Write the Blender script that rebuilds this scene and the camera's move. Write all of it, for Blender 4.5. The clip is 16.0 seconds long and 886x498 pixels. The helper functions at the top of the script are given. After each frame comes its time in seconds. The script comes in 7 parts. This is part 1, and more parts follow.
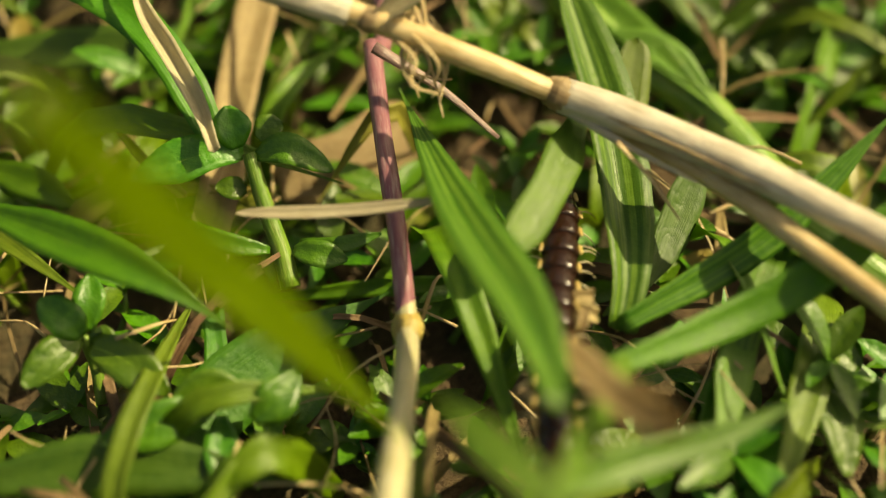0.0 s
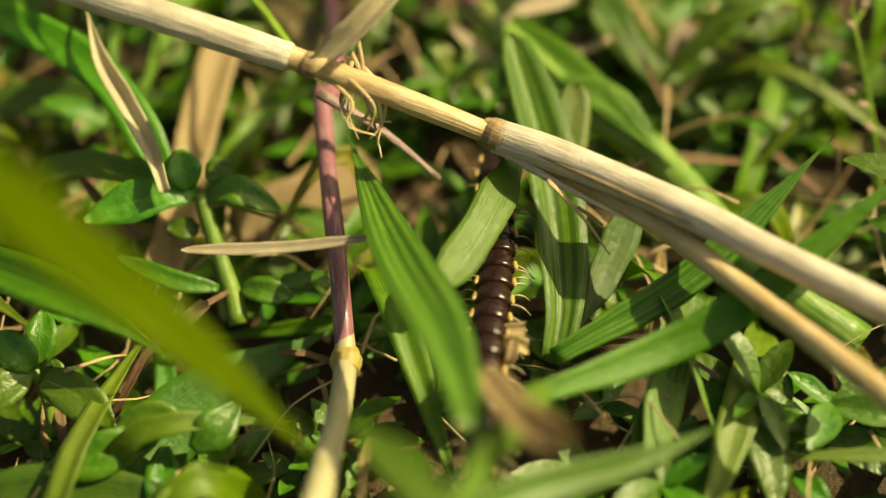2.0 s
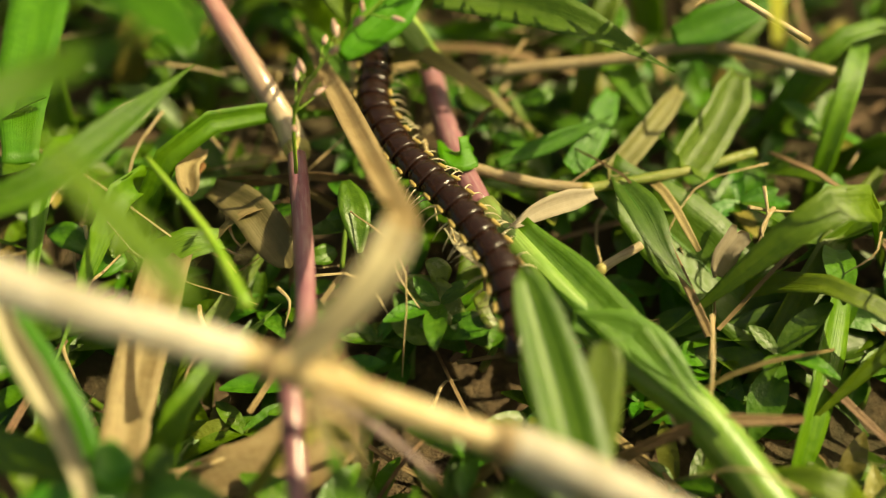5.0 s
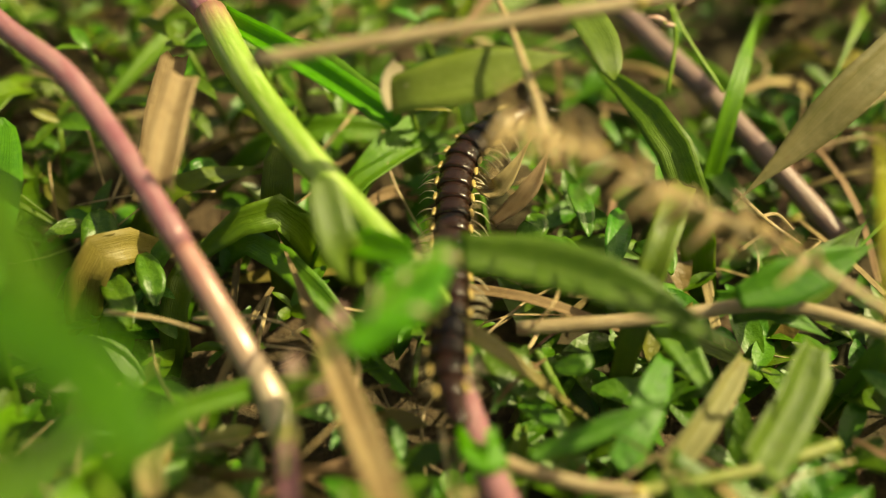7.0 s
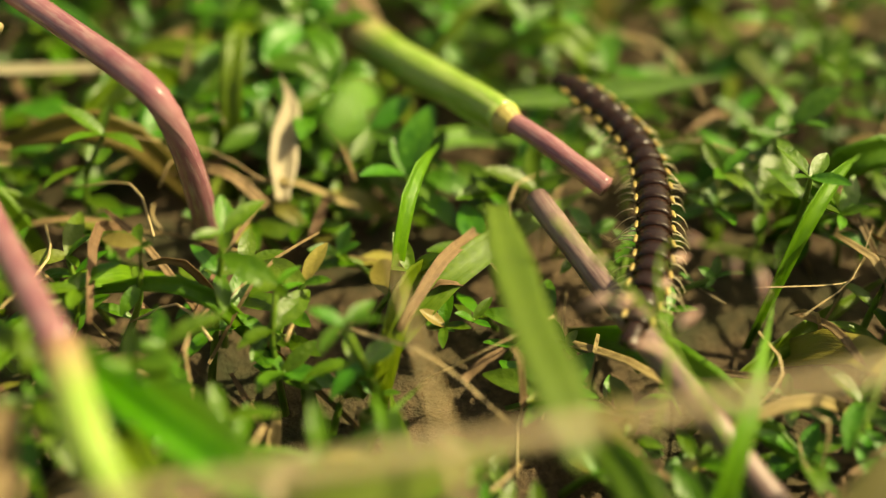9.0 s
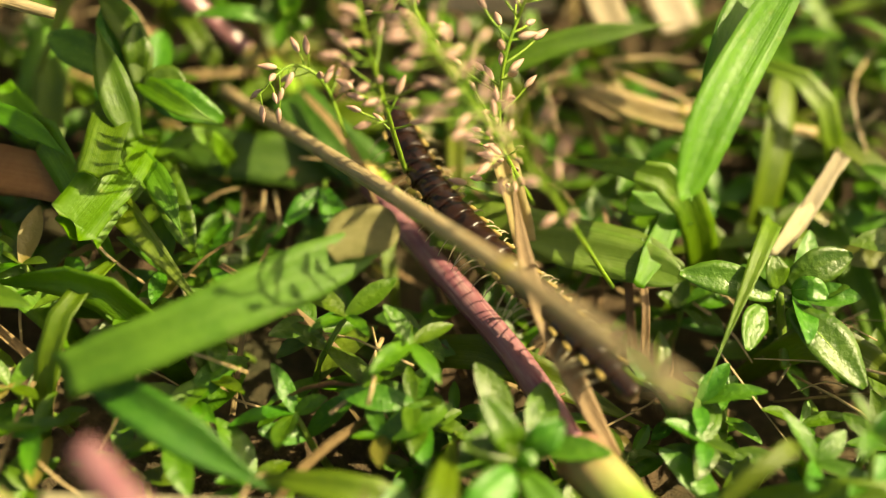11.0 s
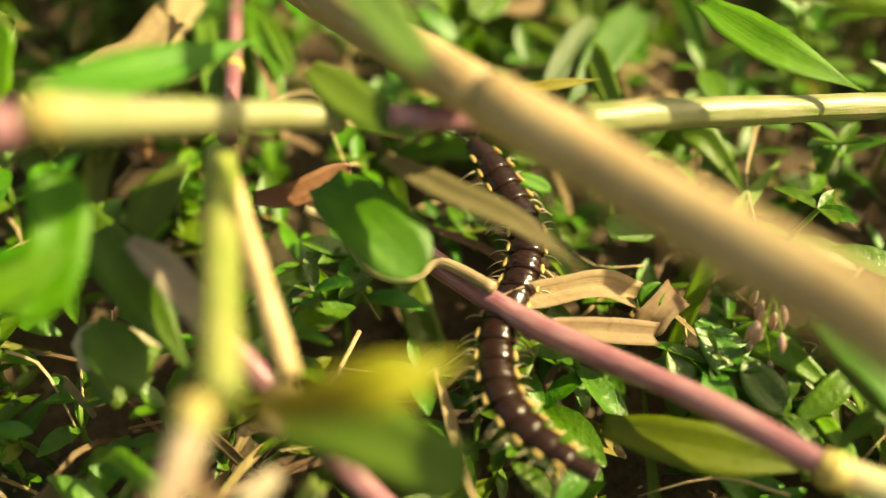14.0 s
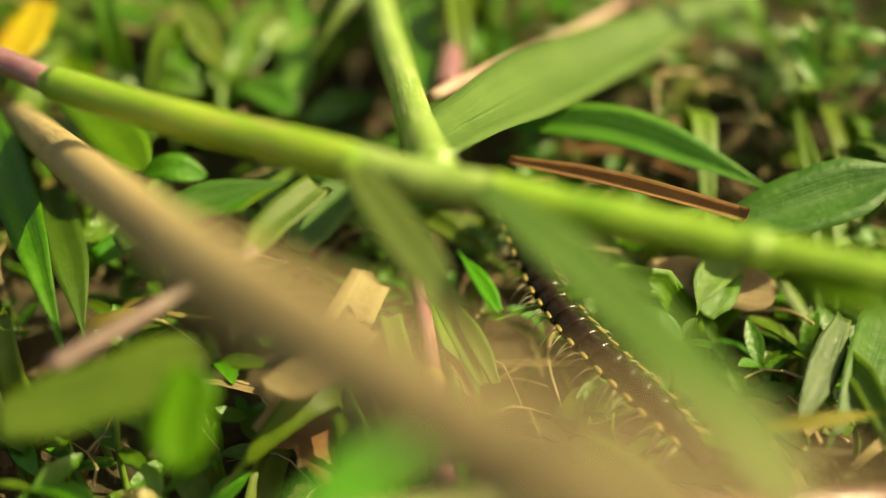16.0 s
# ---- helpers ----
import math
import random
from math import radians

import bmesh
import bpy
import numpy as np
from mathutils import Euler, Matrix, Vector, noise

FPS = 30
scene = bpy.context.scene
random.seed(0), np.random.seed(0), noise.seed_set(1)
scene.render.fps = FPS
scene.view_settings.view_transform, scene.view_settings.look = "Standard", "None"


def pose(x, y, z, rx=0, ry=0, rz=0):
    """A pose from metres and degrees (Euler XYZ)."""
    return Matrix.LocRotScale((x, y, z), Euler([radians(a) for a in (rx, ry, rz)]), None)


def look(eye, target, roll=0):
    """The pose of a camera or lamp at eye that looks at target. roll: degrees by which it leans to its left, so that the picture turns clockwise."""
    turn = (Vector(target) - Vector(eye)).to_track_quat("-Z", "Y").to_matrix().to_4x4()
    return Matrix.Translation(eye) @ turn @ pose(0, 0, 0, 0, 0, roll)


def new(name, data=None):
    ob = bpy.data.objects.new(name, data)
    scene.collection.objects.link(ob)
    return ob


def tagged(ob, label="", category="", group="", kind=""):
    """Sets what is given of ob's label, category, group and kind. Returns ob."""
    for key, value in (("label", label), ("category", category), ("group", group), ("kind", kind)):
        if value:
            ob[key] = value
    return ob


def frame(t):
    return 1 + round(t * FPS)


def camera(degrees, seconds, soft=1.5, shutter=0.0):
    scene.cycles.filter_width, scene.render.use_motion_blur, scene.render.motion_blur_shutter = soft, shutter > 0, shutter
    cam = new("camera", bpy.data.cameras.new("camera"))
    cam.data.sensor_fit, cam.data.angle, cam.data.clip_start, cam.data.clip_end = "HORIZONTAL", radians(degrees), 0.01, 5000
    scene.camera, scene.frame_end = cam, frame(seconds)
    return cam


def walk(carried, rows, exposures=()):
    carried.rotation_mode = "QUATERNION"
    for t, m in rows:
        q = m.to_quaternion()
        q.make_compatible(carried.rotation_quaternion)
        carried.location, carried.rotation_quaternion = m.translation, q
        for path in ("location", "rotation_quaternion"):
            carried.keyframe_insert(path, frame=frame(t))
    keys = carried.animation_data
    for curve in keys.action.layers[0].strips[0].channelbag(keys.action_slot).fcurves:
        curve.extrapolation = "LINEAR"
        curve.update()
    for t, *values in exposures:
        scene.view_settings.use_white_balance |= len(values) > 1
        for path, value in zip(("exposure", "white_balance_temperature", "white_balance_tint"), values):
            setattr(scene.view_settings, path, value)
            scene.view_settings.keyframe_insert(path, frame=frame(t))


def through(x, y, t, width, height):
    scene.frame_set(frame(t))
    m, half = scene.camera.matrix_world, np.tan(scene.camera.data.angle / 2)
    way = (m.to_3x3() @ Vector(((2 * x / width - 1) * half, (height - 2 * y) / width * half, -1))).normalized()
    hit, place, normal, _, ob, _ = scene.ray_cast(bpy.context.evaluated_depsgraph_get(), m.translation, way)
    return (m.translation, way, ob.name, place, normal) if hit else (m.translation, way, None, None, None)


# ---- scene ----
cam = camera(43.0, 16.0, soft=1.1)
cam.data.dof.use_dof = True
cam.data.dof.focus_distance = 0.0900
cam.data.dof.aperture_fstop = 8.4

# seconds, eye, target, roll (metres, degrees)
PATH = [
    (0, (0.00008, -0.06067, 0.08233), (0.00064, -0.00283, 0.00076), -0.22),
    (0.5, (0.00261, -0.06390, 0.08000), (0.00189, -0.00209, 0.00140), -0.96),
    (1, (0.00437, -0.06454, 0.08052), (0.00303, -0.00213, 0.00240), -1.56),
    (1.5, (0.00570, -0.06461, 0.08151), (0.00410, -0.00204, 0.00352), -1.82),
    (2, (0.00736, -0.06439, 0.08287), (0.00524, -0.00165, 0.00502), -2.36),
    (2.5, (0.00859, -0.06278, 0.08440), (0.00601, -0.00033, 0.00635), -2.82),
    (3, (0.00950, -0.05936, 0.08552), (0.00661, 0.00244, 0.00695), -3.47),
    (3.2, (0.01000, -0.05745, 0.08594), (0.00684, 0.00387, 0.00702), -3.79),
    (5.3, (0.00440, -0.03002, 0.08207), (0.00431, 0.02988, 0.00199), -0.90),
    (5.5, (0.00232, -0.02797, 0.08214), (0.00281, 0.03254, 0.00252), -0.60),
    (6, (0.00038, -0.02175, 0.08007), (0.00136, 0.04024, 0.00161), -0.19),
    (6.5, (0.00098, -0.01601, 0.07922), (0.00293, 0.04701, 0.00159), 0.62),
    (7, (0.00280, -0.00993, 0.07948), (0.00486, 0.05433, 0.00288), 1.42),
    (7.5, (0.00493, -0.00613, 0.07878), (0.00726, 0.06026, 0.00402), 1.62),
    (8, (0.00758, -0.00257, 0.07918), (0.00964, 0.06564, 0.00609), 1.59),
    (8.2, (0.00843, 0.00006, 0.08014), (0.01060, 0.06818, 0.00696), 1.55),
    (10.3, (0.00264, 0.06079, 0.07634), (0.00312, 0.12279, -0.00211), 4.78),
    (10.5, (-0.00113, 0.06352, 0.07721), (-0.00097, 0.12558, -0.00120), 4.93),
    (11, (-0.01025, 0.07184, 0.08071), (-0.01063, 0.13551, 0.00360), 5.05),
    (11.5, (-0.01397, 0.07898, 0.08080), (-0.01596, 0.14468, 0.00543), 3.92),
    (12, (-0.01651, 0.08573, 0.08030), (-0.02067, 0.15256, 0.00603), 2.69),
    (12.5, (-0.02200, 0.09306, 0.08035), (-0.02750, 0.16138, 0.00752), 2.85),
    (13, (-0.02990, 0.10073, 0.07994), (-0.03455, 0.17121, 0.00915), 4.39),
    (13.5, (-0.03282, 0.10809, 0.08204), (-0.03842, 0.17921, 0.01196), 4.50),
    (14, (-0.03224, 0.11358, 0.08360), (-0.03980, 0.18468, 0.01368), 3.35),
    (14.5, (-0.03413, 0.11686, 0.08336), (-0.04256, 0.18960, 0.01525), 3.07),
    (15, (-0.04213, 0.12224, 0.08290), (-0.04980, 0.19668, 0.01657), 4.04),
    (15.5, (-0.04979, 0.12704, 0.08250), (-0.05884, 0.20396, 0.01926), 3.48),
    (16, (-0.05093, 0.13136, 0.08334), (-0.06265, 0.21064, 0.02353), 2.80),
]
walk(cam, [(t, look(eye, target, roll)) for t, eye, target, roll in PATH],
     exposures=[(0.0, 0.34, 10300, -5), (8.0, 0.48, 10300, -9), (11.0, 0.86, 10300, -3), (13.0, 1.02, 10300, -2), (15.0, 0.80, 10300, -8), (16.0, 0.56, 10300, -12)])

# ---- daylight: a low warm sun from ahead and to the side, clear sky ----
SUN_AZ, SUN_EL = 74.0, 46.0      # degrees to the right of straight ahead, and above the horizon
world = bpy.data.worlds.new("sky")
scene.world = world
world.use_nodes = True
wn = world.node_tree
sky = wn.nodes.new("ShaderNodeTexSky")
sky.sky_type, sky.sun_disc = "NISHITA", False
sky.sun_elevation, sky.sun_rotation = radians(SUN_EL), radians(SUN_AZ)
sky.dust_density, sky.ozone_density = 5.0, 0.0      # a hazy warm sky
wn.links.new(sky.outputs[0], wn.nodes["Background"].inputs[0])
wn.nodes["Background"].inputs[1].default_value = 0.085
lamp = bpy.data.lights.new("sun", "SUN")
lamp.energy, lamp.angle, lamp.color = 5.0, radians(0.55), (1.0, 0.91, 0.75)
sun = new("sun", lamp)
sun.matrix_basis = look((math.sin(radians(SUN_AZ)), math.cos(radians(SUN_AZ)), math.tan(radians(SUN_EL))), (0, 0, 0))

CM = 0.01   # the plan below is written in centimetres


# ---- materials ----
class Nodes:
    """A small wrapper that adds and links shader nodes."""

    def __init__(self, name):
        self.mat = bpy.data.materials.new(name)
        self.mat.use_nodes = True
        self.tree = self.mat.node_tree
        self.bsdf = self.tree.nodes["Principled BSDF"]
        self.out = self.tree.nodes["Material Output"]

    def add(self, kind, **values):
        node = self.tree.nodes.new("ShaderNode" + kind)
        for key, value in values.items():
            node.inputs[key.replace("_", " ")].default_value = value
        return node

    def link(self, a, b):
        self.tree.links.new(a, b)

    def math(self, op, a, b=0.0):
        node = self.tree.nodes.new("ShaderNodeMath")
        node.operation = op
        for n, v in enumerate((a, b)):
            if isinstance(v, (int, float)):
                node.inputs[n].default_value = v
            else:
                self.link(v, node.inputs[n])
        return node.outputs[0]

    def ramp(self, fac, *stops):
        node = self.tree.nodes.new("ShaderNodeValToRGB")
        while len(node.color_ramp.elements) < len(stops):
            node.color_ramp.elements.new(0.5)
        for el, (at, col) in zip(node.color_ramp.elements, stops):
            el.position, el.color = at, (*col, 1)
        self.link(fac, node.inputs[0])
        return node.outputs[0]

    def mix(self, fac, a, b, blend="MIX"):
        node = self.tree.nodes.new("ShaderNodeMix")
        node.data_type, node.blend_type = "RGBA", blend
        for sock, v in ((node.inputs[0], fac), (node.inputs[6], a), (node.inputs[7], b)):
            if isinstance(v, (int, float)):
                sock.default_value = v
            elif isinstance(v, tuple):
                sock.default_value = (*v, 1)
            else:
                self.link(v, sock)
        return node.outputs[2]

    def noise(self, scale, detail=3.0, coord="Object", rough=0.55, stretch=None):
        tc = self.tree.nodes.new("ShaderNodeTexCoord")
        n = self.add("TexNoise", Scale=scale, Detail=detail, Roughness=rough)
        src = tc.outputs[coord]
        if stretch:
            mp = self.tree.nodes.new("ShaderNodeMapping")
            mp.inputs["Scale"].default_value = stretch
            self.link(src, mp.inputs[0])
            src = mp.outputs[0]
        self.link(src, n.inputs["Vector"])
        return n.outputs["Fac"]

    def bump(self, height, distance, strength=1.0):
        b = self.add("Bump", Strength=strength, Distance=distance)
        self.link(height, b.inputs["Height"])
        self.link(b.outputs[0], self.bsdf.inputs["Normal"])
        return b.outputs[0]


def uv_across(n):
    uv = n.tree.nodes.new("ShaderNodeUVMap")
    sep = n.tree.nodes.new("ShaderNodeSeparateXYZ")
    n.link(uv.outputs[0], sep.inputs[0])
    return sep.outputs[0], sep.outputs[1]


def leaf_material(name, dark, light, spot, veins, through, glow, rough=0.42, island=False, spots=0.62, streaks=0.32):
    """Living or dying leaf: mottled colour, parallel veins, speckles, light shining through."""
    n = Nodes(name)
    if dark[1] > 1.25 * dark[0]:        # living green: almost no blue
        dark, light, glow = [(c[0] * 0.83, c[1] * 0.95, c[2] * 0.48) for c in (dark, light, glow)]
    u, v = uv_across(n)
    fine = n.noise(1500, 4)
    wide = n.noise(180, 3)
    blend = n.ramp(n.math("MULTIPLY", n.math("ADD", fine, wide), 0.5), (0.34, (0, 0, 0)), (0.64, (1, 1, 1)))
    col = n.mix(blend, dark, light)
    if veins:
        lay = n.tree.nodes.new("ShaderNodeCombineXYZ")
        n.link(n.math("MULTIPLY", u, veins * 3.2), lay.inputs[0])
        n.link(n.math("MULTIPLY", v, 0.16), lay.inputs[1])
        info = n.tree.nodes.new("ShaderNodeObjectInfo")
        n.link(n.math("MULTIPLY", info.outputs["Random"], 40.0), lay.inputs[2])
        lines = n.add("TexNoise", Scale=1.0, Detail=3.0, Roughness=0.6)
        n.link(lay.outputs[0], lines.inputs["Vector"])
        stripe = lines.outputs["Fac"]
        col = n.mix(n.ramp(stripe, (0.40, (0, 0, 0)), (0.66, (streaks, streaks, streaks))), col, light)
        col = n.mix(n.ramp(stripe, (0.34, (streaks, streaks, streaks)), (0.50, (0, 0, 0))), col, dark)
        if streaks > 0.6:               # broad light and dark bands along the blade
            band = n.math("SINE", n.math("MULTIPLY_ADD", u, 30.0))
            band = n.math("ADD", band, n.math("MULTIPLY", stripe, 0.8))
            col = n.mix(n.ramp(band, (0.10, (0.75, 0.75, 0.75)), (0.55, (0, 0, 0))), col, dark)
        rib = n.math("LESS_THAN", n.math("ABSOLUTE", n.math("SUBTRACT", u, 0.5)), 0.03)
        col = n.mix(n.math("MULTIPLY", rib, 0.3), col, light)
    else:
        rib = n.math("LESS_THAN", n.math("ABSOLUTE", n.math("SUBTRACT", u, 0.5)), 0.05)
        col = n.mix(n.math("MULTIPLY", rib, 0.35), col, light)
        stripe = fine
    speck = n.ramp(n.noise(700, 5, rough=0.7), (spots, (0, 0, 0)), (min(spots + 0.12, 1), (1, 1, 1)))
    col = n.mix(n.math("MULTIPLY", speck, 0.55), col, spot)
    if island:
        g = n.tree.nodes.new("ShaderNodeNewGeometry")
        r = g.outputs["Random Per Island"]
    else:
        g = n.tree.nodes.new("ShaderNodeObjectInfo")
        r = g.outputs["Random"]
    if island and name != "litter":    # a few leaves have turned yellow or brown
        turned = n.ramp(n.math("FRACT", n.math("MULTIPLY", r, 17.0)), (0.90, (0, 0, 0)), (0.97, (0.85, 0.85, 0.85)))
        col = n.mix(turned, col, (0.30, 0.21, 0.06))
    hs = n.tree.nodes.new("ShaderNodeHueSaturation")
    n.link(n.math("MULTIPLY_ADD", r, 0.05), hs.inputs["Hue"])
    hs.inputs["Hue"].links[0].from_node.inputs[2].default_value = 0.472
    n.link(n.math("MULTIPLY_ADD", r, 0.5), hs.inputs["Value"])
    hs.inputs["Value"].links[0].from_node.inputs[2].default_value = 0.75
    n.link(col, hs.inputs["Color"])
    col = hs.outputs[0]
    n.link(col, n.bsdf.inputs["Base Color"])
    n.link(n.math("MULTIPLY_ADD", fine, 0.45), n.bsdf.inputs["Roughness"])
    n.bsdf.inputs["Roughness"].links[0].from_node.inputs[2].default_value = rough - 0.2
    n.bsdf.inputs["Specular IOR Level"].default_value = 0.6
    nrm = n.bump(n.math("ADD", n.math("MULTIPLY", stripe, 0.9), fine), 0.0002, 0.4)
    tr = n.add("BsdfTranslucent")
    n.link(n.mix(0.75, col, glow, "MIX"), tr.inputs[0])
    n.link(nrm, tr.inputs[1])
    mx = n.add("MixShader", Fac=through)
    n.link(n.bsdf.outputs[0], mx.inputs[1])
    n.link(tr.outputs[0], mx.inputs[2])
    n.link(mx.outputs[0], n.out.inputs[0])
    return n.mat


def stem_material(name, c1, c2, streak, rough=0.38, relief=0.6, flush=None, fibres=22, flecks=0.66):
    """Stem or straw: lengthwise streaks, blotches, a waxy surface. flush: a colour that runs out along the stem between two lengths (in six radii)."""
    n = Nodes(name)
    u, v = uv_across(n)
    comb = n.tree.nodes.new("ShaderNodeCombineXYZ")
    n.link(n.math("MULTIPLY", u, fibres), comb.inputs[0])
    n.link(n.math("MULTIPLY", v, 2.2), comb.inputs[1])
    long_ = n.add("TexNoise", Scale=1.0, Detail=4.0)
    n.link(comb.outputs[0], long_.inputs["Vector"])
    blot = n.noise(260, 3)
    col = n.mix(n.ramp(blot, (0.35, (0, 0, 0)), (0.66, (1, 1, 1))), c1, c2)
    col = n.mix(n.ramp(long_.outputs["Fac"], (0.5, (0, 0, 0)), (0.72, (0.8, 0.8, 0.8))), col, streak)
    if flush:
        tint, a, b = flush
        run = n.math("ADD", n.math("DIVIDE", n.math("SUBTRACT", v, a), b - a), n.math("MULTIPLY", n.math("SUBTRACT", long_.outputs["Fac"], 0.5), 1.2))
        col = n.mix(n.ramp(run, (0.0, (1, 1, 1)), (1.0, (0, 0, 0))), col, tint)
    speck = n.ramp(n.noise(1900, 4, rough=0.7), (flecks, (0, 0, 0)), (flecks + 0.12, (0.6, 0.6, 0.6)))
    col = n.mix(speck, col, tuple(c * 0.45 for c in c1))
    n.link(col, n.bsdf.inputs["Base Color"])
    n.bsdf.inputs["Roughness"].default_value = rough
    n.bsdf.inputs["Subsurface Weight"].default_value = 0.12
    n.bsdf.inputs["Subsurface Radius"].default_value = (0.0012, 0.0008, 0.0004)
    n.bump(n.math("ADD", long_.outputs["Fac"], n.math("MULTIPLY", n.noise(2600, 3), 0.4)), 0.00014, relief)
    return n.mat


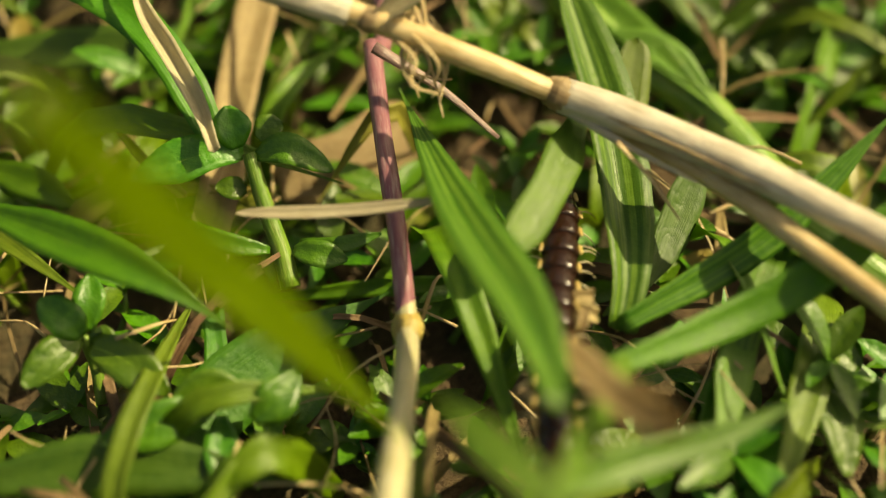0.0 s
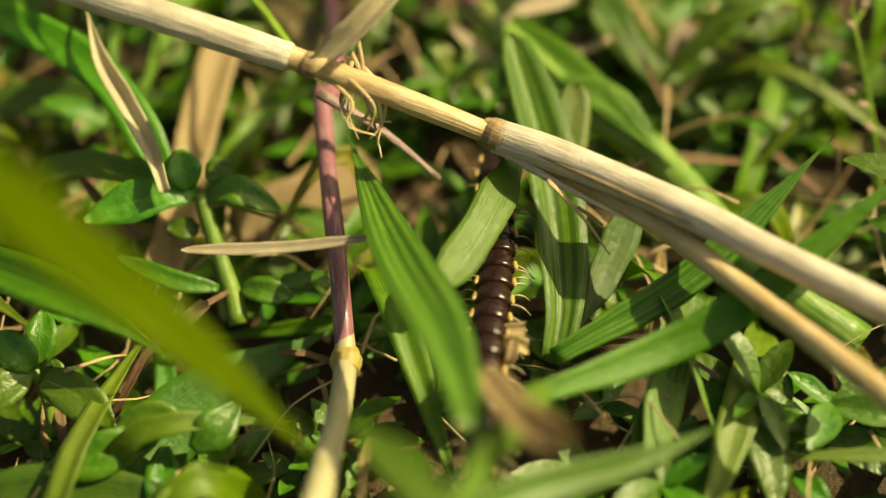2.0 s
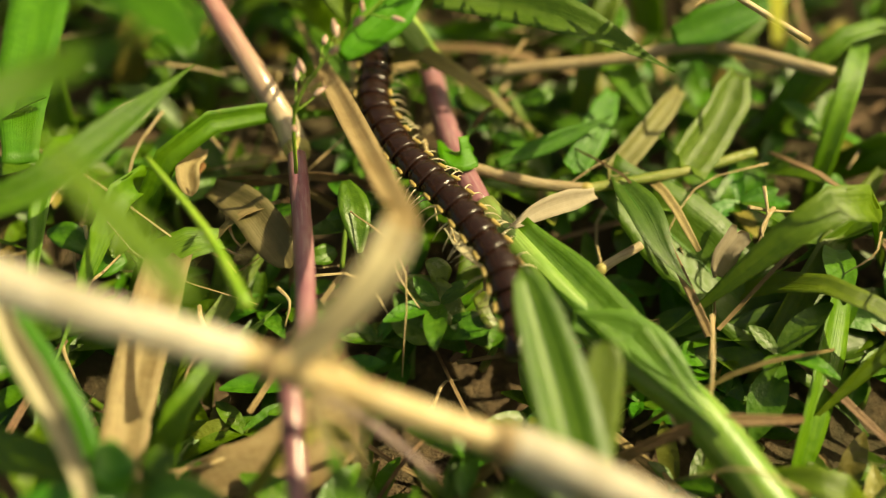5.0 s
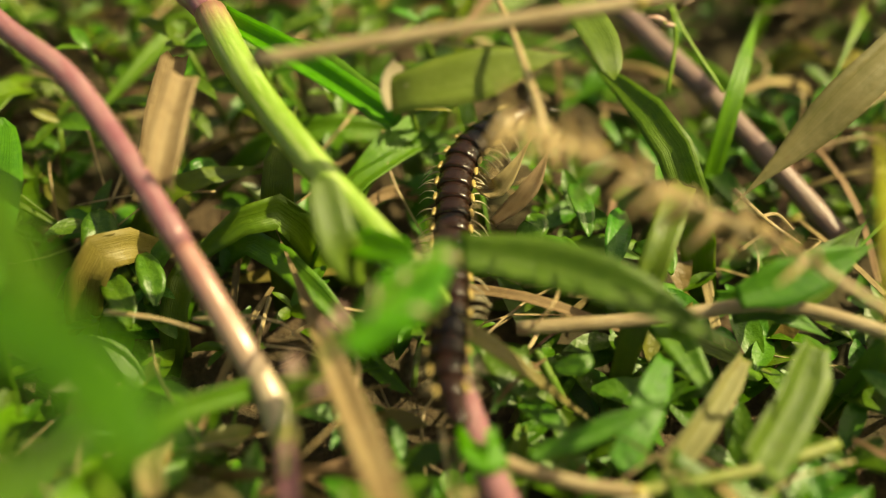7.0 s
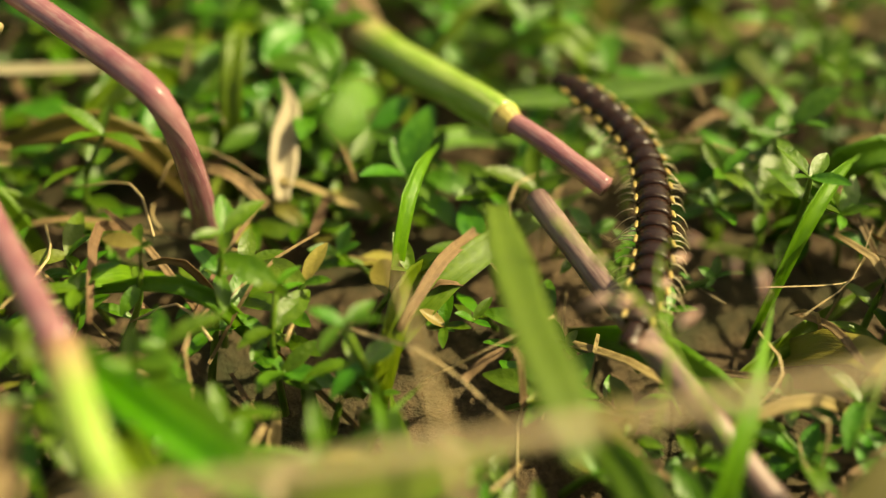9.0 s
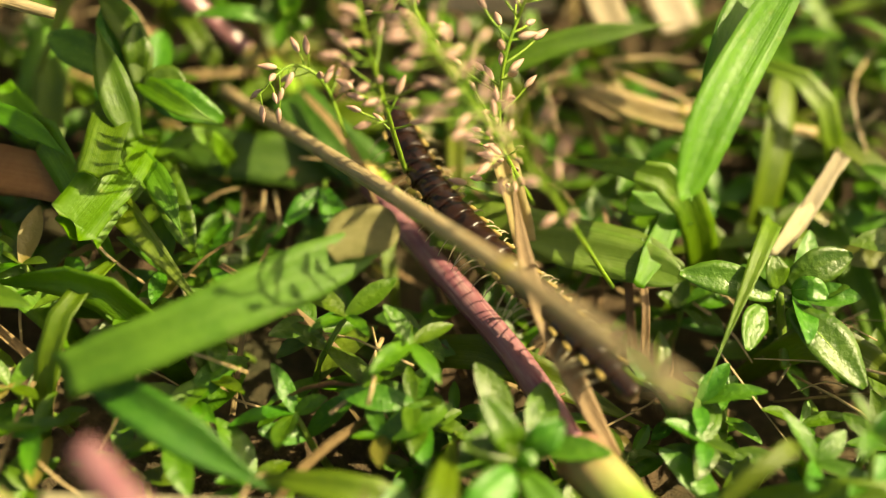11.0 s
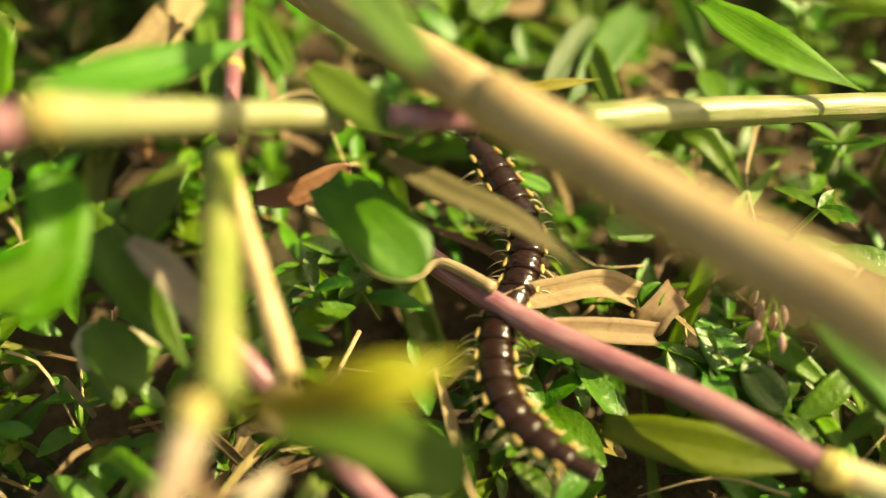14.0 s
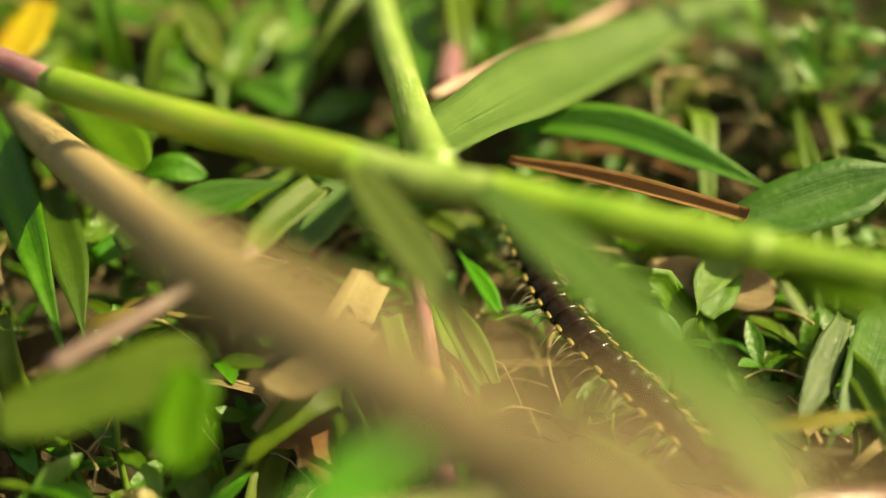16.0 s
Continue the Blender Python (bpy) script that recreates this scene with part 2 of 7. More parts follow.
MAT = {
    "green": leaf_material("grass_green", (0.045, 0.15, 0.012), (0.125, 0.28, 0.028), (0.18, 0.24, 0.05), 9, 0.38, (0.20, 0.45, 0.025)),
    # bright: fresh green leaves, and sunlit ones with the sunlight put into the colour
    "bright": leaf_material("grass_bright_and_sunlit", (0.075, 0.24, 0.012), (0.165, 0.38, 0.026), (0.30, 0.34, 0.05), 9, 0.44, (0.36, 0.60, 0.02)),
    "dull": leaf_material("grass_dull", (0.10, 0.19, 0.040), (0.19, 0.30, 0.070), (0.22, 0.23, 0.08), 9, 0.40, (0.28, 0.44, 0.075)),
    "yellow": leaf_material("grass_yellow", (0.30, 0.31, 0.016), (0.44, 0.41, 0.04), (0.30, 0.16, 0.02), 8, 0.42, (0.55, 0.48, 0.02)),
    # dark: deep green blades, and leaves in shade whose shade is put into the colour
    "dark": leaf_material("grass_dark_and_shaded", (0.030, 0.10, 0.016), (0.08, 0.18, 0.03), (0.10, 0.14, 0.03), 9, 0.22, (0.12, 0.30, 0.03)),
    "dry": leaf_material("grass_dry", (0.30, 0.20, 0.095), (0.50, 0.38, 0.21), (0.14, 0.085, 0.035), 12, 0.38, (0.60, 0.42, 0.14), rough=0.6, spots=0.58),
    "pale": leaf_material("grass_pale_dry", (0.44, 0.37, 0.24), (0.62, 0.55, 0.39), (0.20, 0.14, 0.07), 12, 0.34, (0.66, 0.55, 0.30), rough=0.55, spots=0.66),
    "rust": leaf_material("grass_rust", (0.27, 0.14, 0.045), (0.42, 0.25, 0.09), (0.09, 0.045, 0.02), 10, 0.30, (0.50, 0.24, 0.05), rough=0.55, spots=0.6),
    "pallid": leaf_material("grass_pallid", (0.22, 0.29, 0.085), (0.34, 0.41, 0.16), (0.30, 0.26, 0.10), 9, 0.42, (0.42, 0.54, 0.16), streaks=0.14, spots=0.7),
    "ashen": leaf_material("grass_ashen", (0.125, 0.20, 0.075), (0.19, 0.285, 0.115), (0.26, 0.28, 0.15), 9, 0.40, (0.30, 0.38, 0.17), streaks=0.2),
    "olive": leaf_material("grass_olive", (0.17, 0.17, 0.055), (0.30, 0.26, 0.11), (0.22, 0.12, 0.05), 8, 0.38, (0.42, 0.36, 0.10), rough=0.5),
    "mustard": leaf_material("grass_mustard", (0.14, 0.22, 0.010), (0.21, 0.295, 0.018), (0.24, 0.20, 0.02), 8, 0.45, (0.31, 0.42, 0.015)),
    "striped": leaf_material("grass_striped", (0.038, 0.135, 0.016), (0.18, 0.34, 0.075), (0.17, 0.26, 0.06), 4, 0.34, (0.20, 0.42, 0.04), streaks=0.95),
    "spotted": leaf_material("weed_spotted", (0.10, 0.17, 0.035), (0.22, 0.28, 0.08), (0.50, 0.50, 0.30), 0, 0.24, (0.24, 0.40, 0.05), rough=0.36, spots=0.56),
    "orange": leaf_material("leaf_orange", (0.42, 0.30, 0.02), (0.50, 0.36, 0.03), (0.40, 0.11, 0.015), 6, 0.40, (0.65, 0.42, 0.02), spots=0.50),
    "blush": stem_material("stem_blush", (0.20, 0.36, 0.03), (0.30, 0.44, 0.05), (0.46, 0.33, 0.14)),
    "joint": stem_material("stem_joint", (0.20, 0.36, 0.04), (0.28, 0.42, 0.07), (0.30, 0.36, 0.06), rough=0.4),
    "weed": leaf_material("weed_leaf", (0.036, 0.125, 0.018), (0.115, 0.255, 0.038), (0.17, 0.27, 0.09), 0, 0.24, (0.18, 0.40, 0.03), rough=0.36),
    "weed_mat": leaf_material("weed_mat_leaf", (0.045, 0.13, 0.014), (0.125, 0.25, 0.028), (0.20, 0.25, 0.07), 0, 0.26, (0.22, 0.42, 0.03), rough=0.38, island=True),
    "grass_mat": leaf_material("grass_mat_blade", (0.075, 0.16, 0.014), (0.18, 0.28, 0.03), (0.24, 0.22, 0.05), 8, 0.30, (0.26, 0.45, 0.03), island=True),
    "litter": leaf_material("litter", (0.15, 0.09, 0.038), (0.36, 0.25, 0.12), (0.08, 0.05, 0.025), 10, 0.2, (0.45, 0.28, 0.10), rough=0.65, island=True),
    "purple": stem_material("stem_purple", (0.251, 0.095, 0.124), (0.335, 0.165, 0.182), (0.400, 0.260, 0.260), rough=0.17, relief=0.3),
    "violet": stem_material("stem_violet", (0.31, 0.13, 0.13), (0.40, 0.20, 0.18), (0.50, 0.36, 0.30), rough=0.2, relief=0.3, flush=((0.52, 0.43, 0.30), 0.1, 1.8)),
    "lime_flushed": stem_material("stem_lime_flushed", (0.20, 0.34, 0.045), (0.30, 0.44, 0.10), (0.48, 0.55, 0.24), rough=0.28, flush=((0.40, 0.20, 0.15), 0.0, 0.55)),
    "cream_flushed": stem_material("stem_cream_flushed", (0.42, 0.42, 0.20), (0.58, 0.55, 0.36), (0.36, 0.40, 0.14), rough=0.32, flush=((0.40, 0.20, 0.15), 0.0, 0.5)),
    "leek": stem_material("stem_leek", (0.10, 0.22, 0.03), (0.19, 0.32, 0.06), (0.34, 0.43, 0.17), rough=0.34, flush=((0.34, 0.17, 0.13), 5.5, 3.6)),
    "stalk": stem_material("weed_stalk", (0.085, 0.19, 0.018), (0.16, 0.27, 0.035), (0.22, 0.24, 0.07), rough=0.42),
    "mauve": stem_material("stem_mauve", (0.20, 0.12, 0.12), (0.28, 0.19, 0.17), (0.34, 0.26, 0.22), rough=0.4),
    "straw": stem_material("stem_straw", (0.42, 0.29, 0.13), (0.58, 0.44, 0.24), (0.70, 0.60, 0.41), fibres=34, flecks=0.62),
    "grey": stem_material("stem_grey_straw", (0.46, 0.40, 0.31), (0.66, 0.60, 0.50), (0.27, 0.21, 0.14), rough=0.5, relief=0.9, fibres=48, flecks=0.58),
    "tan": stem_material("stem_tan", (0.34, 0.255, 0.145), (0.45, 0.36, 0.22), (0.26, 0.17, 0.09), rough=0.5),
    "sheath": stem_material("stem_green", (0.16, 0.33, 0.025), (0.27, 0.43, 0.05), (0.36, 0.46, 0.11)),
    "lime": stem_material("stem_lime", (0.22, 0.35, 0.065), (0.33, 0.45, 0.13), (0.50, 0.55, 0.27), rough=0.3),
    "cream": stem_material("stem_cream", (0.43, 0.38, 0.23), (0.54, 0.50, 0.34), (0.36, 0.40, 0.14), rough=0.32),
    "mottled": stem_material("stem_mottled", (0.18, 0.22, 0.07), (0.31, 0.285, 0.15), (0.17, 0.23, 0.05)),
    "sallow": stem_material("stem_sallow", (0.16, 0.22, 0.035), (0.26, 0.28, 0.08), (0.36, 0.33, 0.13)),
    "fawn": stem_material("stem_fawn", (0.38, 0.26, 0.125), (0.47, 0.345, 0.18), (0.52, 0.41, 0.24), rough=0.6),
    "knot": stem_material("straw_knot", (0.16, 0.10, 0.05), (0.36, 0.26, 0.14), (0.42, 0.33, 0.19), rough=0.6, relief=0.9),
    "node": stem_material("stem_node", (0.40, 0.30, 0.09), (0.46, 0.42, 0.15), (0.22, 0.11, 0.04), rough=0.5),
    "pink": stem_material("seed_pink", (0.46, 0.26, 0.22), (0.58, 0.41, 0.34), (0.40, 0.15, 0.13), rough=0.45),
}


def soil_material():
    n = Nodes("soil")
    a, b = n.noise(90, 6), n.noise(900, 6, rough=0.7)
    col = n.mix(n.ramp(b, (0.3, (0, 0, 0)), (0.7, (1, 1, 1))), (0.055, 0.036, 0.020), (0.20, 0.13, 0.07))
    col = n.mix(n.ramp(a, (0.45, (0, 0, 0)), (0.7, (1, 1, 1))), col, (0.05, 0.055, 0.02))
    n.link(col, n.bsdf.inputs["Base Color"])
    n.bsdf.inputs["Roughness"].default_value = 0.9
    n.bump(n.math("ADD", a, b), 0.0012, 1.0)
    return n.mat


def shell_material(name, c1, c2, rough, grain=0.4):
    n = Nodes(name)
    w = n.noise(1400, 4)
    n.link(n.mix(w, c1, c2), n.bsdf.inputs["Base Color"])
    n.bsdf.inputs["Roughness"].default_value = rough
    n.bsdf.inputs["Coat Weight"].default_value = 0.05
    n.bsdf.inputs["Coat Roughness"].default_value = 0.18
    n.bump(n.math("ADD", n.noise(4200, 3), n.math("MULTIPLY", n.noise(1900, 2), 1.5)), 0.00008, grain)
    return n.mat


MAT["soil"] = soil_material()
MAT["shell"] = shell_material("millipede_shell", (0.011, 0.0042, 0.0028), (0.032, 0.012, 0.0075), 0.17, 0.45)
MAT["keel"] = shell_material("millipede_keel", (0.36, 0.25, 0.07), (0.50, 0.37, 0.14), 0.35)
MAT["leg"] = shell_material("millipede_leg", (0.42, 0.35, 0.21), (0.56, 0.49, 0.33), 0.3)


# ---- shape helpers ----
def smoothstep(a, b, x):
    u = min(1.0, max(0.0, (x - a) / (b - a)))
    return u * u * (3 - 2 * u)


def ground_height(x, y):
    """Height of the soil sheet in cm at a place in cm."""
    swell = 0.312 * smoothstep(0.8, 2.3, y) * (1 - smoothstep(8.3, 10.3, y))
    return swell + 1.2 * smoothstep(13, 20.5, y) + 0.234 * smoothstep(16, 19.8, y) + 0.9 * smoothstep(20.8, 24.5, y)


def spline(points, count):
    """Points along a smooth line through the given ones (Catmull-Rom), evenly spaced in length."""
    p = [Vector(q) for q in points]
    if len(p) == 2:
        p.insert(1, (p[0] + p[1]) / 2)
    p = [2 * p[0] - p[1]] + p + [2 * p[-1] - p[-2]]
    dense = []
    for i in range(1, len(p) - 2):
        for k in range(16):
            t = k / 16
            dense.append(0.5 * ((2 * p[i]) + (p[i + 1] - p[i - 1]) * t + (2 * p[i - 1] - 5 * p[i] + 4 * p[i + 1] - p[i + 2]) * t * t
                                + (3 * p[i] - p[i - 1] - 3 * p[i + 1] + p[i + 2]) * t ** 3))
    dense.append(p[-2].copy())
    acc = [0.0]
    for a, b in zip(dense, dense[1:]):
        acc.append(acc[-1] + (b - a).length)
    out, j = [], 0
    for i in range(count):
        s = acc[-1] * i / (count - 1)
        while j < len(acc) - 2 and acc[j + 1] < s:
            j += 1
        f = (s - acc[j]) / max(1e-9, acc[j + 1] - acc[j])
        out.append(dense[j].lerp(dense[j + 1], min(1.0, f)))
    return out, acc[-1]


def mesh_object(name, verts, faces, mat, uvs=None, parent=None, label="", smooth=True):
    me = bpy.data.meshes.new(name)
    me.from_pydata(verts, [], faces)
    if uvs is not None:
        layer = me.uv_layers.new(name="UVMap")
        idx = np.zeros(len(me.loops), dtype=np.int32)
        me.loops.foreach_get("vertex_index", idx)
        layer.data.foreach_set("uv", np.asarray(uvs, dtype=np.float32)[idx].ravel())
    me.materials.append(MAT[mat])
    if smooth:
        me.polygons.foreach_set("use_smooth", [True] * len(me.polygons))
    ob = new(name, me)
    if parent is not None:
        ob.parent = parent
    if label:
        tagged(ob, label=label)
    return ob


def part(name, bm, material, parent, label=""):
    """Links a bmesh as one mesh object under a thing or under a part."""
    me = bpy.data.meshes.new(name)
    bm.to_mesh(me)
    bm.free()
    me.materials.append(MAT[material])
    me.polygons.foreach_set("use_smooth", [True] * len(me.polygons))
    ob = new(name, me)
    ob.parent = parent
    if label:
        tagged(ob, label=label)
    return ob


def ribbon_data(points, width, tip="point", fold=0.22, roll=0.0, base=0.55, facing=(0.22, -0.46, 0.86), steps=26, thick=0.018, wave=0.0, seed=0):
    """Vertices, faces and uvs of a grass blade: a folded ribbon with thickness along a spline (cm)."""
    line, length = spline(points, steps)
    rng = random.Random(seed)
    fold *= 1.5
    cross = (-1.0, -0.55, -0.12, 0.12, 0.55, 1.0)
    up0 = Vector(facing)
    verts, uvs = [], []
    for i, c in enumerate(line):
        t = i / (steps - 1)
        tan = (line[min(i + 1, steps - 1)] - line[max(i - 1, 0)]).normalized()
        side = tan.cross(up0)
        if side.length < 0.05:
            side = tan.cross(Vector((1, 0, 0)))
        side.normalize()
        nor = side.cross(tan).normalized()
        a = radians(roll) + wave * math.sin(t * 6 + seed)
        side, nor = side * math.cos(a) + nor * math.sin(a), nor * math.cos(a) - side * math.sin(a)
        w = base + (1 - base) * smoothstep(0, 0.3, t)
        if tip == "point":
            w *= (1 - smoothstep(0.45, 1.0, t) ** 1.3) * 0.97 + 0.03
        elif tip == "leaf":
            w = math.sin(math.pi * min(1.0, 0.06 + 0.92 * t)) ** 0.75 + 0.03
        elif tip == "round":
            w *= math.sqrt(max(0.0, 1 - max(0.0, (t - 0.72) / 0.28) ** 2)) * 0.96 + 0.04
        half = width / 2 * w * (1 + 0.05 * math.sin(9 * t + seed) + rng.uniform(-0.02, 0.02))
        tear = [rng.uniform(-0.5, 0.5) * width * 0.34 if tip == "cut" and i == steps - 1 else 0.0 for k in cross]
        for k, jag in zip(cross, tear):
            verts.append(c + side * (half * k) + nor * (half * fold * abs(k) - half * fold * 0.4) + tan * jag)
            uvs.append((0.5 + k / 2, t * length / max(width, 0.01)))
        for k, jag in zip(cross, tear):
            verts.append(c + side * (half * k) + nor * (half * fold * abs(k) - half * fold * 0.4 - thick * (1.2 - abs(k))) + tan * jag)
            uvs.append((0.5 + k / 2, t * length / max(width, 0.01)))
    faces, m = [], len(cross)
    for i in range(steps - 1):
        a, b = i * 2 * m, (i + 1) * 2 * m
        for k in range(m - 1):
            faces.append((a + k, a + k + 1, b + k + 1, b + k))
            faces.append((a + m + k + 1, a + m + k, b + m + k, b + m + k + 1))
        faces.append((a, b, b + m, a + m))
        faces.append((a + m - 1, a + 2 * m - 1, b + 2 * m - 1, b + m - 1))
    for a in (0, (steps - 1) * 2 * m):
        for k in range(m - 1):
            faces.append((a + k, a + m + k, a + m + k + 1, a + k + 1))
    return [tuple(v * CM) for v in verts], faces, uvs


def tube_data(points, radius, steps=24, sides=12, profile=None, flat=1.0):
    """A round stem along a spline (cm); profile(t) scales its radius."""
    line, length = spline(points, steps)
    verts, uvs, faces = [], [], []
    ref = Vector((0.13, 0.2, 0.97))
    for i, c in enumerate(line):
        t = i / (steps - 1)
        tan = (line[min(i + 1, steps - 1)] - line[max(i - 1, 0)]).normalized()
        side = tan.cross(ref).normalized()
        nor = side.cross(tan)
        r = radius * (profile(t) if profile else 1.0)
        for k in range(sides + 1):
            a = 2 * math.pi * k / sides
            verts.append(tuple((c + side * (r * math.cos(a)) + nor * (r * flat * math.sin(a))) * CM))
            uvs.append((k / sides, t * length / max(radius * 6, 0.01)))
    n = sides + 1
    for i in range(steps - 1):
        for k in range(sides):
            faces.append((i * n + k, i * n + k + 1, (i + 1) * n + k + 1, (i + 1) * n + k))
    faces.append(tuple(range(sides - 1, -1, -1)))
    faces.append(tuple((steps - 1) * n + k for k in range(sides)))
    return verts, faces, uvs


COUNT = [0]
LOW = {}    # lowest thing over each half-centimetre cell, so that weeds stay under it


def note_place(points, radius):
    for p in points:
        for dx in (-0.35, 0.0, 0.35):
            for dy in (-0.5, 0.0, 0.25):
                cell = (round((p.x + dx) * 2), round((p.y + dy) * 2))
                LOW[cell] = min(LOW.get(cell, 9.0), p.z - radius + (0.3 if dy < 0 else 0.0))


def blade(points, width, mat="green", label="", name="grass_plant", rib=True, **more):
    """A single grass leaf on its own root point: the blade, and its midrib under it."""
    COUNT[0] += 1
    root = tagged(new(name), label, "grass", "grass along the trail" if name == "grass_plant" else "")
    v, f, u = ribbon_data(points, width, seed=COUNT[0], **more)
    ob = mesh_object("blade" if name in ("grass_plant", "dry_grass") else "strip", v, f, mat, u, root)
    line = spline(points, 20)[0]
    note_place(line, 0.1)
    if rib and width > 0.1:
        drop = Vector((0.22, -0.46, 0.86)) * (more.get("fold", 0.22) * width * 0.2 + 0.014)
        v, f, u = tube_data([p - drop for p in line[:17:2]], width * 0.035, 16, 6, lambda t: 1.0 - 0.7 * t)
        mesh_object("midrib", v, f, mat, u, ob)
    return root


def stem(pieces, label="", name="grass_shoot", nodes=(), node_mat="node"):
    """A stem in joined pieces: (part name, points, radius, material[, end scale]); nodes: (point, radius)."""
    root = tagged(new(name), label, "grass")
    for row in pieces:
        kind, points, radius, mat = row[:4]
        end = row[4] if len(row) > 4 else 1.0
        v, f, u = tube_data(points, radius, 30, 14, lambda t, e=end: (1 + (e - 1) * t) * (1 + 0.03 * math.sin(17 * t)))
        mesh_object(kind, v, f, mat, u, root)
        note_place(spline(points, 24)[0], radius)
    for at, along, radius in nodes:
        a, d = Vector(at), Vector(along).normalized()
        v, f, u = tube_data([a - d * radius * 0.8, a, a + d * radius * 0.8], radius, 11, 14, lambda t: 0.88 + 0.2 * math.sin(math.pi * t) ** 2 + 0.04 * math.sin(25 * t))
        mesh_object("node", v, f, node_mat, u, root)
        note_place([a], radius)
    return root


def fibre(points, radius, mat="straw", label="", name="rootlet"):
    v, f, u = tube_data(points, radius, 14, 6, lambda t: 1.0 - 0.6 * t)
    return tagged(mesh_object(name, v, f, mat, u), label, "root" if name == "rootlet" else "grass")


def herb(stalk, radius, leaves, label="", mat="weed"):
    """A weed shoot: a stalk and single oval leaves, each (points, width)."""
    COUNT[0] += 1
    root = tagged(new("weed_sprig"), label, "weed", "creeping weeds in the grass")
    v, f, u = tube_data(stalk, radius, 14, 9, lambda t: 1.1 - 0.3 * t)
    mesh_object("stem", v, f, "stalk", u, root)
    note_place(spline(stalk, 8)[0], radius)
    for i, (points, width) in enumerate(leaves):
        v, f, u = ribbon_data(points, width * 1.22, tip="leaf", fold=0.2, base=0.3, steps=16, thick=0.03, seed=COUNT[0] * 9 + i)
        leaf = mesh_object("leaf", v, f, mat, u, root)
        line = spline(points, 10)[0]
        v, f, u = tube_data([p - Vector((0.22, -0.46, 0.86)) * 0.02 for p in line[:9]], width * 0.04, 8, 5, lambda t: 1 - 0.7 * t)
        mesh_object("midrib", v, f, "sheath", u, leaf)
        note_place(line, 0.06)
    return root


# ---- the ground: one sheet, fine near the trail, reaching far out ----
def build_ground():
    xs = [-3000, -300, -60, -25] + [-20 + 0.5 * i for i in range(81)] + [25, 60, 300, 3000]
    ys = [-3000, -300, -60, -20] + [-14 + 0.5 * i for i in range(121)] + [55, 80, 300, 3000]
    verts, faces = [], []
    for y in ys:
        for x in xs:
            z = ground_height(x, y) + 0.22 * noise.noise(Vector((x * 0.9, y * 0.9, 3))) + 0.1 * noise.noise(Vector((x * 2.6, y * 2.6, 8)))
            verts.append((x * CM, y * CM, (z - 0.15) * CM))
    n = len(xs)
    for j in range(len(ys) - 1):
        for i in range(n - 1):
            faces.append((j * n + i, j * n + i + 1, (j + 1) * n + i + 1, (j + 1) * n + i))
    ob = mesh_object("ground", verts, faces, "soil")
    tagged(ob, "dark crumbly soil under grass and creeping weeds", "soil", kind="structure")


build_ground()

# the millipede's trail over the plants (cm): x, y, height over the soil
TRAIL = [(0.70, -5.20, 1.20), (0.75, -4.00, 1.20), (0.80, -2.81, 1.20), (0.87, -1.77, 1.20), (0.96, -1.06, 1.20), (0.99, -0.54, 1.20), (0.98, 0.04, 1.20), (1.03, 0.67, 1.20), (1.13, 1.25, 1.17), (1.12, 1.74, 1.10), (0.89, 2.22, 1.05), (0.56, 2.73, 1.04), (0.39, 3.31, 1.04), (0.43, 4.06, 1.04), (0.54, 4.86, 1.04), (0.72, 5.51, 1.04), (1.14, 5.95, 1.04), (1.64, 6.26, 1.04), (2.02, 6.54, 1.04), (2.31, 7.01, 1.04), (2.62, 7.95, 1.00), (2.68, 9.14, 1.05), (2.18, 10.01, 1.18), (1.48, 10.48, 1.20), (0.91, 11.05, 1.20), (0.37, 11.71, 1.20), (-0.18, 12.35, 1.20), (-0.75, 12.95, 1.20), (-1.27, 13.59, 1.20), (-1.58, 14.24, 1.19), (-1.63, 14.87, 1.18), (-1.47, 15.41, 1.17), (-1.44, 15.78, 1.16), (-1.74, 15.97, 1.16), (-2.21, 16.08, 1.16), (-2.76, 16.23, 1.15), (-3.25, 16.59, 1.15), (-3.38, 17.12, 1.13), (-3.26, 17.59, 1.11), (-3.27, 18.04, 1.09), (-3.54, 18.50, 1.08), (-3.93, 18.97, 1.06), (-4.40, 19.46, 1.05), (-4.81, 19.86, 1.05), (-5.10, 20.23, 1.04), (-5.39, 20.77, 1.04), (-5.71, 21.55, 1.04), (-6.16, 22.59, 1.04), (-6.74, 23.82, 1.04)]
TRAIL_LINE, TRAIL_LENGTH = spline([(x, y, z + ground_height(x, y)) for x, y, z in TRAIL], 900)


def trail_at(s):
    f = min(max(s / TRAIL_LENGTH, 0.0), 1.0) * (len(TRAIL_LINE) - 1)
    i = min(int(f), len(TRAIL_LINE) - 2)
    return TRAIL_LINE[i].lerp(TRAIL_LINE[i + 1], f - i)


def near_trail(x, y):
    return min((p.x - x) ** 2 + (p.y - y) ** 2 for p in TRAIL_LINE[::6]) ** 0.5


